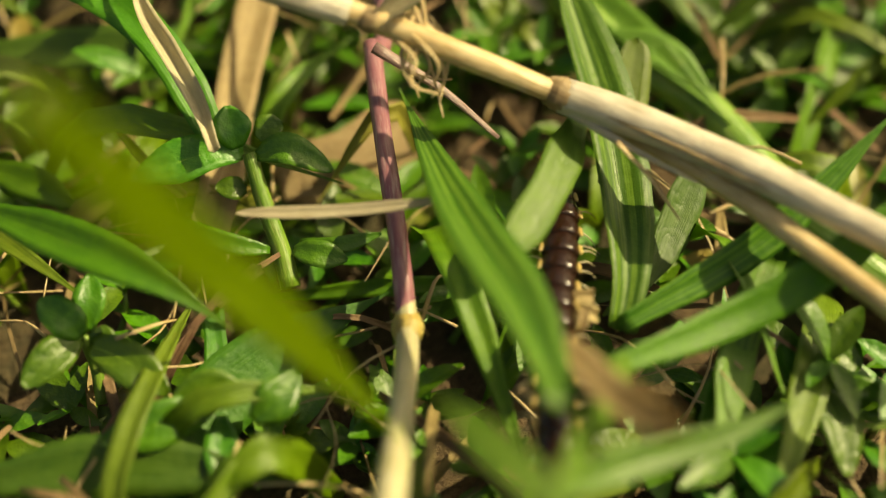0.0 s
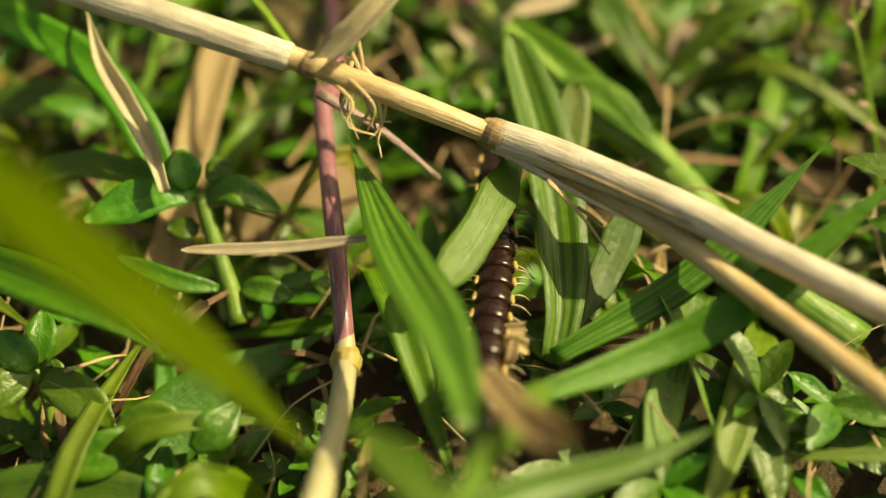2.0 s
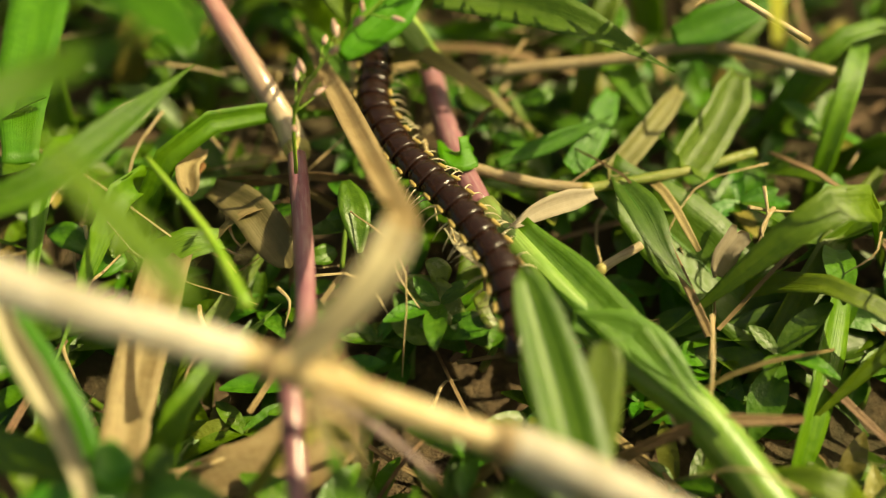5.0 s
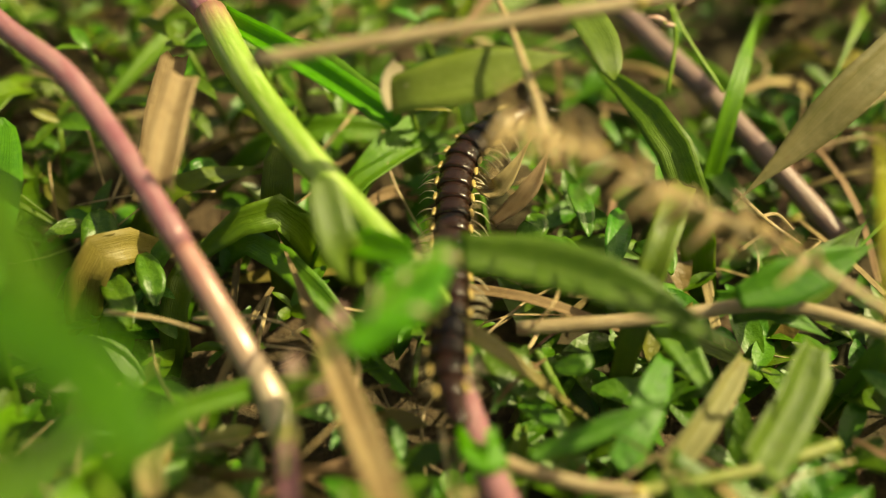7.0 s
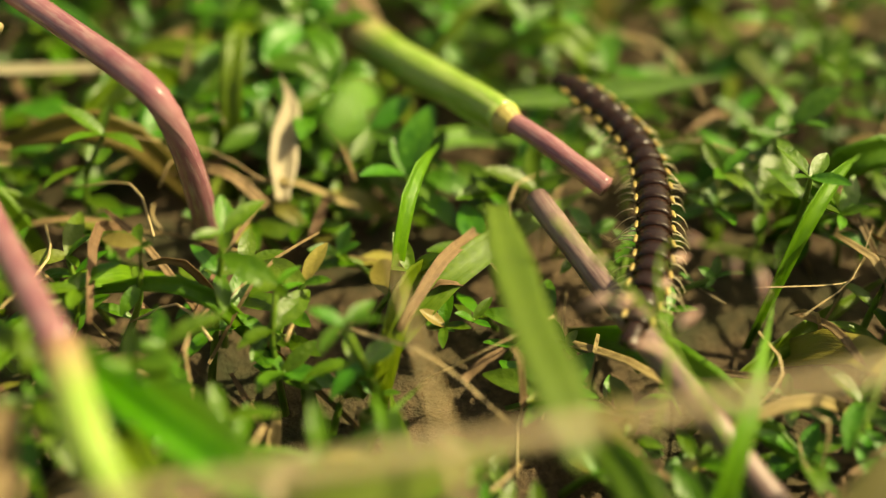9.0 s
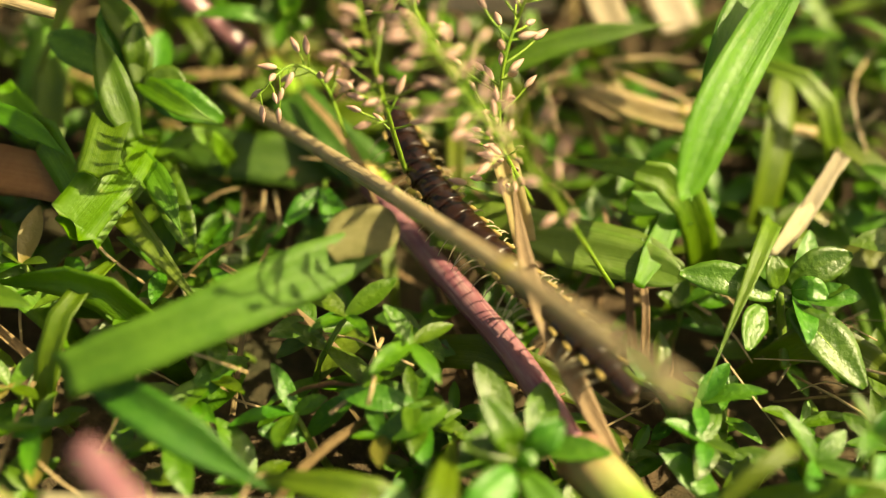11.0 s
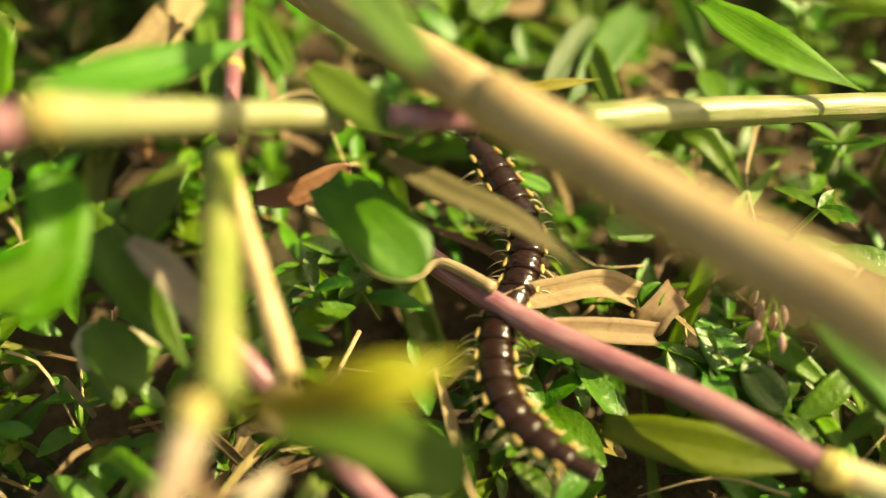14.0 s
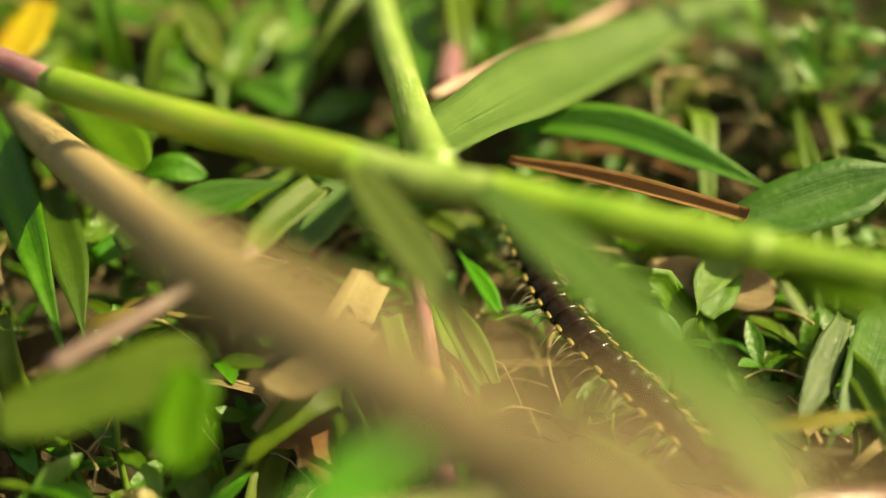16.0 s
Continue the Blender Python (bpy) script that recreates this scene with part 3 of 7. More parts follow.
# ---- creeping weed: sprigs with small oval leaves ----
def leaf_data(length, width, cup, droop, thick=0.012, steps=9):
    """One small oval leaf from its stalk along +y (cm)."""
    verts, uvs, faces = [], [], []
    for i in range(steps + 1):
        t = i / steps
        w = width / 2 * (math.sin(math.pi * min(1, t * 0.93 + 0.05)) ** 0.8) + (0.012 if t < 0.1 else 0.002)
        y, z = length * t, length * (0.22 * t - droop * t * t)
        for k in (-1, -0.5, 0, 0.5, 1):
            verts.append((k * w * CM, y * CM, (z + cup * w * abs(k)) * CM))
            uvs.append((0.5 + k / 2, t * 2))
        for k in (-1, 0, 1):
            verts.append((k * w * 0.92 * CM, y * CM, (z + cup * w * abs(k) - thick * (1 - 0.6 * abs(k))) * CM))
            uvs.append((0.5 + k / 2, t * 2))
    for i in range(steps):
        a, b = i * 8, (i + 1) * 8
        for k in range(4):
            faces.append((a + k, a + k + 1, b + k + 1, b + k))
        for k in (5, 6):
            faces.append((a + k + 1, a + k, b + k, b + k + 1))
    return verts, faces, uvs


LEAVES = []
for n_, (l_, w_, c_, d_) in enumerate(((0.56, 0.20, 0.26, 0.18), (0.62, 0.27, 0.20, 0.34), (0.48, 0.20, 0.38, 0.10), (0.66, 0.23, 0.26, 0.28), (0.40, 0.18, 0.32, 0.05))):
    ob_ = mesh_object("leaf_shape", *leaf_data(l_, w_, c_, d_)[:2], "weed", leaf_data(l_, w_, c_, d_)[2])
    LEAVES.append(ob_.data)
    bpy.data.objects.remove(ob_)


def sprig_plan(rng, height, lean, size):
    """Stem points and the poses of the leaves of one sprig (cm, from its root)."""
    a = rng.uniform(0, 2 * math.pi)
    top = Vector((math.cos(a) * lean, math.sin(a) * lean, height))
    mid = top * 0.5 + Vector((rng.uniform(-.1, .1), rng.uniform(-.1, .1), height * 0.05))
    line = [Vector((0, 0, -0.1)), mid, top]
    poses, turn = [], rng.uniform(0, 360)
    whorls = 2 if height < 0.8 else 3
    for w in range(whorls):
        f = 1 - 0.36 * w
        at = mid.lerp(top, (f - 0.5) * 2) if f > 0.5 else mid * (f * 2)
        for k in range(4 if w == 0 else 2):
            az = turn + w * 90 + k * (90 if w == 0 else 180) + rng.uniform(-22, 22)
            tilt = rng.uniform(-4, 34) if w == 0 else rng.uniform(-18, 22)
            s = size * rng.uniform(0.72, 1.12) * (0.75 if w == 0 and k > 1 else 1.0)
            poses.append((at, az, tilt, rng.uniform(-25, 25), s, rng.randrange(5)))
    return line, poses


def leaf_pose(at, az, tilt, roll, s):
    return Matrix.Translation(at * CM) @ pose(0, 0, 0, tilt, roll, az) @ Matrix.Scale(s, 4)


def sprig(x, y, height, size, seed, lean=0.3, base=None):
    """A sprig of the creeping weed that can be told apart: stem and single leaves."""
    rng = random.Random(seed)
    root = tagged(new("weed_sprig"), "small creeping weed with oval glossy green leaves", "weed", "creeping weeds in the grass")
    root.location = Vector((x, y, ground_height(x, y) if base is None else base)) * CM
    line, poses = sprig_plan(rng, height, lean, size)
    v, f, u = tube_data(line, 0.035, 8, 6, lambda t: 1.1 - 0.4 * t)
    mesh_object("stem", v, f, "stalk", u, root)
    for at, az, tilt, roll, s, kind in poses:
        ob = new("leaf", LEAVES[kind])
        ob.parent = root
        ob.matrix_basis = leaf_pose(at, az, tilt, roll, s)
    return root


def joined(name, blocks, mat, label, category):
    """One mesh of kind stuff from many (vertices, faces, uvs)."""
    V, F, U, n = [], [], [], 0
    for v, f, u in blocks:
        V.extend(v)
        F.extend([tuple(i + n for i in face) for face in f])
        U.extend(u)
        n += len(v)
    return tagged(mesh_object(name, V, F, mat, U), label, category, kind="stuff")


def weeds():
    rng = random.Random(5)
    shapes = [leaf_data(l, w, c, d, steps=5) for l, w, c, d in ((0.56, 0.20, 0.26, 0.18), (0.62, 0.27, 0.20, 0.34), (0.48, 0.20, 0.38, 0.10), (0.66, 0.23, 0.26, 0.28), (0.40, 0.18, 0.32, 0.05))]
    leaves, stems = [], []
    y = -9.0
    near = 0
    while y < 36:
        cx = 0.9 if y < 9 else 0.9 - (y - 9) * 0.5
        half = 6.5 + max(0.0, y - 8) * 0.12 + (3.0 if y > 20 else 0.0)
        x = cx - half
        while x < cx + half:
            px, py = x + rng.uniform(-.3, .3), y + rng.uniform(-.3, .3)
            d = near_trail(px, py)
            tall = rng.uniform(0.35, 1.05) if d < 0.5 else rng.uniform(0.4, 1.5)
            if d < 0.45:
                tall = min(tall, 0.55)
            low = min(LOW.get((round((px + q) * 2), round(py * 2)), 9.0) for q in (-0.3, 0.0, 0.3)) - ground_height(px, py)
            tall = max(0.12, min(tall, low - 0.3))
            size = rng.uniform(0.7, 1.15) * (0.8 if d < 0.4 else 1.0) * (1.15 if py < 1.5 else 1.0 if py < 4.2 else 0.80 if py < 9 else 0.9)
            seed = rng.randrange(10 ** 6)
            if rng.random() < (0.85 if py < 1.5 else 0.95):
                if d < 2.1 and near < 230 and rng.random() < 0.42 and -3 < py < 25:
                    near += 1
                    sprig(px, py, tall, size, seed)
                else:
                    line, poses = sprig_plan(random.Random(seed), tall, 0.35, size)
                    root = Vector((px, py, ground_height(px, py)))
                    stems.append(tube_data([p + root for p in line], 0.032, 6, 5, lambda t: 1.1 - 0.4 * t))
                    for at, az, tilt, roll, s, kind in poses:
                        m = np.array(leaf_pose(at + root, az, tilt, roll, s))
                        v = np.array(shapes[kind][0]) @ m[:3, :3].T + m[:3, 3]
                        leaves.append((v.tolist(), shapes[kind][1], shapes[kind][2]))
            x += 0.58
        y += 0.55
    joined("weed_carpet", leaves, "weed_mat", "dense carpet of small oval green weed leaves", "weed")
    joined("weed_stalks", stems, "stalk", "thin green creeping weed stalks over the soil", "weed")


def random_grass():
    """Loose grass and dead litter between the weeds, past counting."""
    rng = random.Random(11)
    green, dead = [], []
    for i in range(520):
        y = rng.uniform(-9, 36)
        x = (0.9 if y < 9 else 0.9 - (y - 9) * 0.5) + rng.uniform(-8.5, 8.5)
        d = near_trail(x, y)
        g = ground_height(x, y)
        a, l = rng.uniform(0, 2 * math.pi), rng.uniform(1.2, 3.2)
        h = rng.uniform(0.5, 1.3) if d > 0.9 else rng.uniform(0.2, 0.55)
        dx, dy = math.cos(a) * l, math.sin(a) * l
        pts = [(x, y, g - 0.1), (x + dx * 0.35, y + dy * 0.35, g + h), (x + dx, y + dy, ground_height(x + dx, y + dy) + h * rng.uniform(0.2, 0.9))]
        if near_trail(x + dx, y + dy) < 0.5:
            pts[2] = (x + dx, y + dy, g + 0.3)
        green.append(ribbon_data(pts, rng.uniform(0.14, 0.34), steps=9, seed=i, roll=rng.uniform(-40, 40), thick=0.012))
    for i in range(1250):
        y = rng.uniform(-9, 36)
        x = (0.9 if y < 9 else 0.9 - (y - 9) * 0.5) + rng.uniform(-8.5, 8.5)
        g = ground_height(x, y)
        a, l = rng.uniform(0, 2 * math.pi), rng.uniform(0.3, 1.8)
        dx, dy = math.cos(a) * l, math.sin(a) * l
        h = rng.uniform(0.05, 0.8) if near_trail(x, y) > 0.6 else rng.uniform(0.05, 0.5)
        pts = [(x, y, g + h), (x + dx * .5, y + dy * .5, g + h + rng.uniform(-.05, .12)), (x + dx, y + dy, g + rng.uniform(0.0, 0.5))]
        dead.append(ribbon_data(pts, rng.uniform(0.025, 0.12), tip="cut", steps=7, seed=i, roll=rng.uniform(-60, 60), thick=0.012))
    fine = []
    for i in range(900):
        y = rng.uniform(-9, 30)
        x = (0.9 if y < 9 else 0.9 - (y - 9) * 0.5) + rng.uniform(-6.5, 6.5)
        g = ground_height(x, y)
        a, l = rng.uniform(0, 2 * math.pi), rng.uniform(0.3, 1.4)
        dx, dy = math.cos(a) * l, math.sin(a) * l
        h = rng.uniform(0.3, 0.95) if near_trail(x, y) > 0.6 else rng.uniform(0.1, 0.5)
        bend = rng.uniform(-0.25, 0.25)
        pts = [(x, y, g + h), (x + dx * .5 - dy * bend, y + dy * .5 + dx * bend, g + h + rng.uniform(-.1, .1)), (x + dx, y + dy, g + h * rng.uniform(0.3, 1.0))]
        fine.append(tube_data(pts, rng.uniform(0.007, 0.02), 7, 4, lambda t: 1.0 - 0.5 * t))
    joined("dry_fibres", fine, "straw", "fine dry straw fibres scattered over weeds", "plant debris")
    joined("grass_undergrowth", green, "grass_mat", "thin green grass blades among creeping weeds", "grass")
    joined("dead_litter", dead, "litter", "brown dead grass litter lying on soil", "plant debris")


# ---- the millipede: head, ringed body with yellow keels, pale legs ----
PITCH = 0.165       # cm from ring to ring
RINGS = 20


def ring_bm(width, length):
    """A dark body ring: an arched, glossy band, wider behind, with a waist in front."""
    bm = bmesh.new()
    prof = [(0.66, 0.88), (0.42, 0.90), (0.33, 0.905), (0.27, 0.985), (0.16, 1.03), (0.02, 1.0), (-0.10, 1.035), (-0.32, 1.05), (-0.44, 1.02), (-0.50, 0.90)]
    sides, rings = 16, []
    for y, r in prof:
        ring = []
        for k in range(sides):
            a = 2 * math.pi * k / sides
            cx, cz = math.cos(a), math.sin(a)
            z = cz * (0.40 if cz > 0 else 0.34)
            ring.append(bm.verts.new((cx * width / 2 * r * CM, y * length * CM, z * width * r * CM)))
        rings.append(ring)
    for a, b in zip(rings, rings[1:]):
        for k in range(sides):
            bm.faces.new((a[k], b[k], b[(k + 1) % sides], a[(k + 1) % sides]))
    bm.faces.new(rings[0])
    bm.faces.new(list(reversed(rings[-1])))
    bmesh.ops.recalc_face_normals(bm, faces=bm.faces)
    return bm


def keel_bm(width, length, side):
    """The yellow side lobe of a ring, rounded in front and drawn to a point behind."""
    bm = bmesh.new()
    bmesh.ops.create_uvsphere(bm, u_segments=10, v_segments=7, radius=1.0)
    for v in bm.verts:
        x, y, z = v.co
        back = max(0.0, -y)
        v.co = ((side * (width * 0.50 + 0.004 + 0.022 * x * side + 0.014 * back)) * CM, (y * length * 0.31 - 0.14 * length) * CM, (0.026 + 0.018 * z + 0.012 * back) * CM)
    return bm


def leg_bm(side):
    """A thin jointed leg, out and down from the body, in its own space."""
    bm = bmesh.new()
    line, _ = spline([(0, 0, 0), (side * 0.085, 0.0, 0.025), (side * 0.155, 0.005, -0.02), (side * 0.205, 0.01, -0.105)], 7)
    rings = []
    for i, p in enumerate(line):
        r = 0.0088 * (1 - 0.11 * i)
        rings.append([bm.verts.new((p + Vector((0.3 * r * math.cos(a), r * math.cos(a), r * math.sin(a)))) * CM) for a in (0, 1.257, 2.513, 3.77, 5.027)])
    for a, b in zip(rings, rings[1:]):
        for k in range(5):
            bm.faces.new((a[k], b[k], b[(k + 1) % 5], a[(k + 1) % 5]))
    bm.faces.new(rings[-1])
    bmesh.ops.recalc_face_normals(bm, faces=bm.faces)
    return bm


def build_millipede():
    root = tagged(new("millipede"), "dark brown glossy millipede with yellow side lobes crawling over grass", "millipede")
    body, legs = [], []
    shared = {}
    for i in range(RINGS):
        taper = 0.80 if i == 0 else 1.0 if i < RINGS - 4 else 1.0 - 0.15 * (i - RINGS + 4)
        w = 0.28 * taper
        ring = part("body_ring", ring_bm(w, PITCH * (0.95 if i < RINGS - 1 else 1.5)), "shell", root)
        body.append(ring)
        if i < RINGS - 1:
            for side in (-1, 1):
                part("side_lobe", keel_bm(w, PITCH, side), "keel", ring, "yellow side lobe" if i == 0 and side == 1 else "")
        if 0 < i < RINGS - 1:
            for side in (-1, 1):
                for j in range(2 if i > 2 else 1):
                    if side not in shared:
                        leg = part("leg", leg_bm(side), "leg", ring, "thin pale yellow leg")
                        shared[side] = leg.data
                    else:
                        leg = new("leg", shared[side])
                        leg.parent = ring
                    legs.append((leg, side, Vector((side * w * 0.33, (0.03 - 0.07 * j), -0.035)) * CM, i * 2 + j))
    # head: rounded capsule with two bent feelers
    bm = bmesh.new()
    bmesh.ops.create_uvsphere(bm, u_segments=14, v_segments=10, radius=1.0)
    for v in bm.verts:
        v.co = Vector((v.co.x * 0.088, v.co.y * 0.075, v.co.z * 0.085 - 0.012)) * CM
    head = part("head", bm, "shell", root)
    for side in (-1, 1):
        bm = bmesh.new()
        line, _ = spline([(side * 0.04, 0.05, 0.02), (side * 0.10, 0.12, 0.05), (side * 0.15, 0.22, 0.03), (side * 0.14, 0.30, -0.02)], 10)
        rings = [[bm.verts.new((p + Vector((0.011 * math.cos(a), 0, 0.011 * math.sin(a)))) * CM) for a in (0, 1.257, 2.513, 3.77, 5.027)] for p in line]
        for a, b in zip(rings, rings[1:]):
            for k in range(5):
                bm.faces.new((a[k], b[k], b[(k + 1) % 5], a[(k + 1) % 5]))
        bm.faces.new(rings[-1])
        part("feeler", bm, "shell", head)
    return root, head, body, legs


MILLIPEDE = build_millipede()


# ---- panicles of small seeds ----
def seed_head(points, radius, mat, label, seeds, size, spread, seed_mat, droop=0.0, slim=0.36):
    """A fine branching stalk with single seeds on thin side branches."""
    COUNT[0] += 1
    rng = random.Random(COUNT[0] * 7 + 1)
    root = tagged(new("grass_panicle"), label, "grass")
    v, f, u = tube_data(points, radius, 24, 7, lambda t: 1.0 - 0.5 * t)
    mesh_object("stalk", v, f, mat, u, root)
    line, length = spline(points, 40)
    bm = bmesh.new()
    bmesh.ops.create_uvsphere(bm, u_segments=8, v_segments=8, radius=0.5)
    for q in bm.verts:
        s = slim * (1 - 0.55 * max(0.0, q.co.z * 2))
        q.co = Vector((q.co.x * s, q.co.y * s, q.co.z)) * size * CM
    first = None
    for i in range(seeds):
        t = 0.25 + 0.75 * (i + rng.random()) / seeds
        at = line[min(39, int(t * 39))]
        tan = (line[min(39, int(t * 39) + 1)] - line[max(0, int(t * 39) - 1)]).normalized()
        a = rng.uniform(0, 2 * math.pi)
        side = tan.cross(Vector((0, 0, 1))).normalized()
        out = side * math.cos(a) + side.cross(tan) * math.sin(a)
        reach = spread * rng.uniform(0.25, 1.0)
        tip = at + (out * 0.8 + tan * 0.6) * reach + Vector((0, 0, -droop * reach))
        v, f, u = tube_data([at, (at + tip) / 2 + out * reach * 0.08, tip], max(0.006, radius * 0.4), 6, 5)
        branch = mesh_object("branch", v, f, mat, u, root)
        if first is None:
            ob = part("seed", bm, seed_mat, branch)
            first = ob.data
        else:
            ob = new("seed", first)
            ob.parent = branch
        q = (tip - at).normalized() + Vector((0, 0, -droop))
        ob.matrix_basis = Matrix.Translation(tip * CM) @ q.to_track_quat("Z", "Y").to_matrix().to_4x4() @ Matrix.Scale(rng.uniform(0.75, 1.2), 4)
    return root


# ---- the grasses that can be told apart, along the trail ----


# first stretch: the straw across the trail and the blades round it
stem([
      ('stalk', [(-3.15, 0.87, 3.0), (-1.75, 0.44, 2.75), (-0.53, 0.21, 2.4), (0.38, 0.0, 2.1), (1.01, -0.12, 1.85)], 0.105, 'straw', 0.85),
      ('leaf_sheath', [(-3.14, 0.87, 2.99), (-1.75, 0.44, 2.75), (-0.62, 0.23, 2.42)], 0.150, 'grey', 0.80),
      ('lower_stalk', [(1.04, -0.1, 1.75), (2.11, -0.75, 1.6), (2.84, -1.54, 1.6), (3.38, -2.26, 1.7), (3.84, -2.81, 1.7)], 0.082, 'straw', 1.1)],
     'dry straw-coloured grass stalk lying across green blades', 'straw', nodes=[((0.97, -0.11, 1.87), (0.86, -0.51, 0.0), 0.130), ((-0.48, 0.19, 2.38), (0.9, -0.44, 0.0), 0.101)], node_mat='knot')
stem([
      ('sheath', [(0.98, -0.1, 1.85), (1.51, -0.36, 1.85), (2.3, -0.8, 1.8), (3.06, -1.31, 1.75), (4.07, -2.0, 1.7)], 0.14, 'grey', 0.8),
      ('frayed_edge', [(0.95, -0.17, 1.93), (1.40, -0.42, 1.90), (1.95, -0.74, 1.86), (2.6, -1.12, 1.80)], 0.03, 'knot', 0.3),
      ('torn_strip', [(1.02, -0.22, 1.82), (1.45, -0.52, 1.74), (1.95, -0.86, 1.70)], 0.045, 'grey', 0.2)],
     'dry greyish leaf sheath peeling from the straw stalk', 'straw_husk')
blade([(-0.41, 0.15, 2.4), (-0.05, 0.3, 2.68), (0.2, 0.52, 2.86), (0.34, 0.8, 2.92)], 0.21, 'pale', 'bleached dry leaf rising from the straw joint', 'dry_grass', tip='cut', fold=1.1, base=0.55)
blade([(0.3, 0.7, 2.9), (0.33, 1.04, 2.72), (0.24, 1.52, 2.31), (-0.16, 2.92, 1.62), (-0.9, 5.02, 1.09)], 0.210, 'dry', 'brown dry leaf end bent back over weeds', 'dry_grass', tip='point', fold=0.45, base=0.9)
stem([
      ('lower_sheath', [(-0.39, -4.38, 2.0), (-0.31, -3.26, 1.5), (-0.24, -2.28, 1.1), (-0.22, -1.65, 0.95), (-0.27, -1.16, 1.08)], 0.124, 'cream', 0.62),
      ('lower_stem', [(-0.22, -1.63, 0.92), (-0.29, -0.94, 1.15), (-0.43, 0.06, 1.35), (-0.52, 0.84, 1.5)], 0.079, 'purple'),
      ('upper_stem', [(-0.5, 0.66, 1.47), (-0.43, 1.08, 1.37), (-0.51, 1.97, 1.3), (-0.64, 2.96, 1.2)], 0.081, 'purple'),
      ('upper_sheath', [(-0.66, 3.03, 1.2), (-0.76, 3.27, 1.25), (-1.0, 3.6, 1.49), (-1.4, 4.15, 1.83)], 0.114, 'violet', 0.8),
      ('top_stem', [(-1.4, 4.15, 1.83), (-1.87, 4.79, 2.18), (-2.31, 5.32, 2.4), (-2.89, 5.81, 2.49), (-3.78, 6.79, 2.57)], 0.096, 'purple', 0.9)],
     'purple grass stem with a pale sheath and brown joint', nodes=[((-0.64, 2.99, 1.2), (-0.32, 0.95, -0.0), 0.108), ((-0.22, -1.62, 0.93), (-0.05, 1.0, -0.0), 0.118)])
blade([(1.4, -1.64, 0.9), (1.49, -1.07, 1.1), (1.43, 0.12, 1.35), (1.15, 1.41, 1.64)], 0.44, 'striped', 'broad green grass blade with pale stripes', tip='round', fold=0.45)
blade([(1.41, -0.33, 1.0), (1.58, 0.24, 1.2), (1.73, 0.87, 1.5)], 0.348, 'dull', 'pale green grass blade tip', tip='round')
blade([(0.76, -2.96, 2.2), (0.55, -2.08, 2.0), (0.15, -1.02, 1.7), (-0.29, 0.47, 1.35)], 0.401, 'striped', 'long green grass blade with a shaded tip', fold=0.3)
blade([(1.13, -0.15, 1.6), (0.86, -0.81, 1.6), (0.53, -1.37, 1.55)], 0.324, 'dull', 'pale torn grass blade', tip='round', fold=0.1)
blade([(0.62, -3.74, 2.6), (0.94, -3.02, 2.2), (1.3, -2.27, 1.6)], 0.194, 'dull', 'pale green blade low in the tuft', tip='round')
blade([(0.67, -3.8, 2.6), (0.37, -3.46, 2.6), (0.0, -3.03, 2.5)], 0.221, 'dull', 'dull green blade spreading from the tuft')
blade([(1.39, -1.66, 1.0), (2.54, -1.06, 1.3), (3.64, -0.2, 1.9)], 0.271, 'striped', 'bright green grass blade leaning over weeds')
blade([(1.15, -2.31, 1.5), (2.1, -1.82, 1.3), (2.87, -1.46, 1.5), (4.33, -0.54, 2.2)], 0.280, 'green', 'long green grass blade leaning over weeds')
blade([(2.07, -2.47, 0.8), (2.27, -1.79, 0.9), (2.56, -1.11, 1.1)], 0.301, 'dull', 'upright pale green blade', tip='cut')
blade([(0.59, -3.44, 2.0), (1.21, -3.1, 1.7), (1.9, -2.85, 1.6), (2.52, -2.54, 1.55)], 0.225, 'striped', 'green blade lying low over weed leaves', fold=0.3)
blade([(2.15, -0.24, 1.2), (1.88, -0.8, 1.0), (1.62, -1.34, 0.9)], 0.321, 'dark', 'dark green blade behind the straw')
blade([(-1.71, -0.17, 1.2), (-2.12, 0.51, 1.6), (-2.62, 1.0, 1.81), (-3.38, 1.35, 2.02)], 0.334, 'green', 'arching green grass blade', tip='cut')
blade([(-1.73, -0.30, 1.47), (-1.87, 0.04, 1.62), (-2.10, 0.42, 1.80), (-2.34, 0.79, 1.97), (-2.54, 1.35, 2.17)], 0.17, 'pale', 'dry curled edge of a grass leaf', 'dry_grass', fold=0.9)
blade([(-3.9, 0.28, 0.6), (-3.38, 0.03, 0.6), (-2.98, -0.17, 0.5)], 0.314, 'green', 'green leaf tip among creeping weeds')
blade([(-3.47, -0.74, 1.3), (-2.51, -1.25, 1.45), (-1.95, -1.54, 1.4), (-1.49, -1.79, 1.2)], 0.337, 'green', 'green blade striped by shadows', fold=0.3)
blade([(-1.76, -1.76, 0.3), (-1.79, -1.41, 0.35), (-1.85, -1.08, 0.4)], 0.187, 'green', 'short upright green blade', tip='cut')
blade([(-1.52, -3.19, 5.2), (-1.17, -2.96, 3.9), (-0.7, -2.9, 2.8), (-0.16, -3.02, 1.8)], 0.330, 'mustard', 'yellow-green blade close over the others', fold=0.15)
blade([(-1.89, -0.62, 0.7), (-1.79, 0.19, 0.8), (-1.74, 1.01, 0.92), (-1.57, 1.94, 1.17)], 0.36, 'dry', 'broad bleached dry straw piece standing', 'straw_bit', tip='cut', fold=0.35, base=0.85)
blade([(0.03, -0.92, 1.6), (-0.72, -0.93, 1.5), (-1.5, -0.94, 1.5)], 0.096, 'pale', 'thin dry straw bit', 'straw_bit', tip='round')
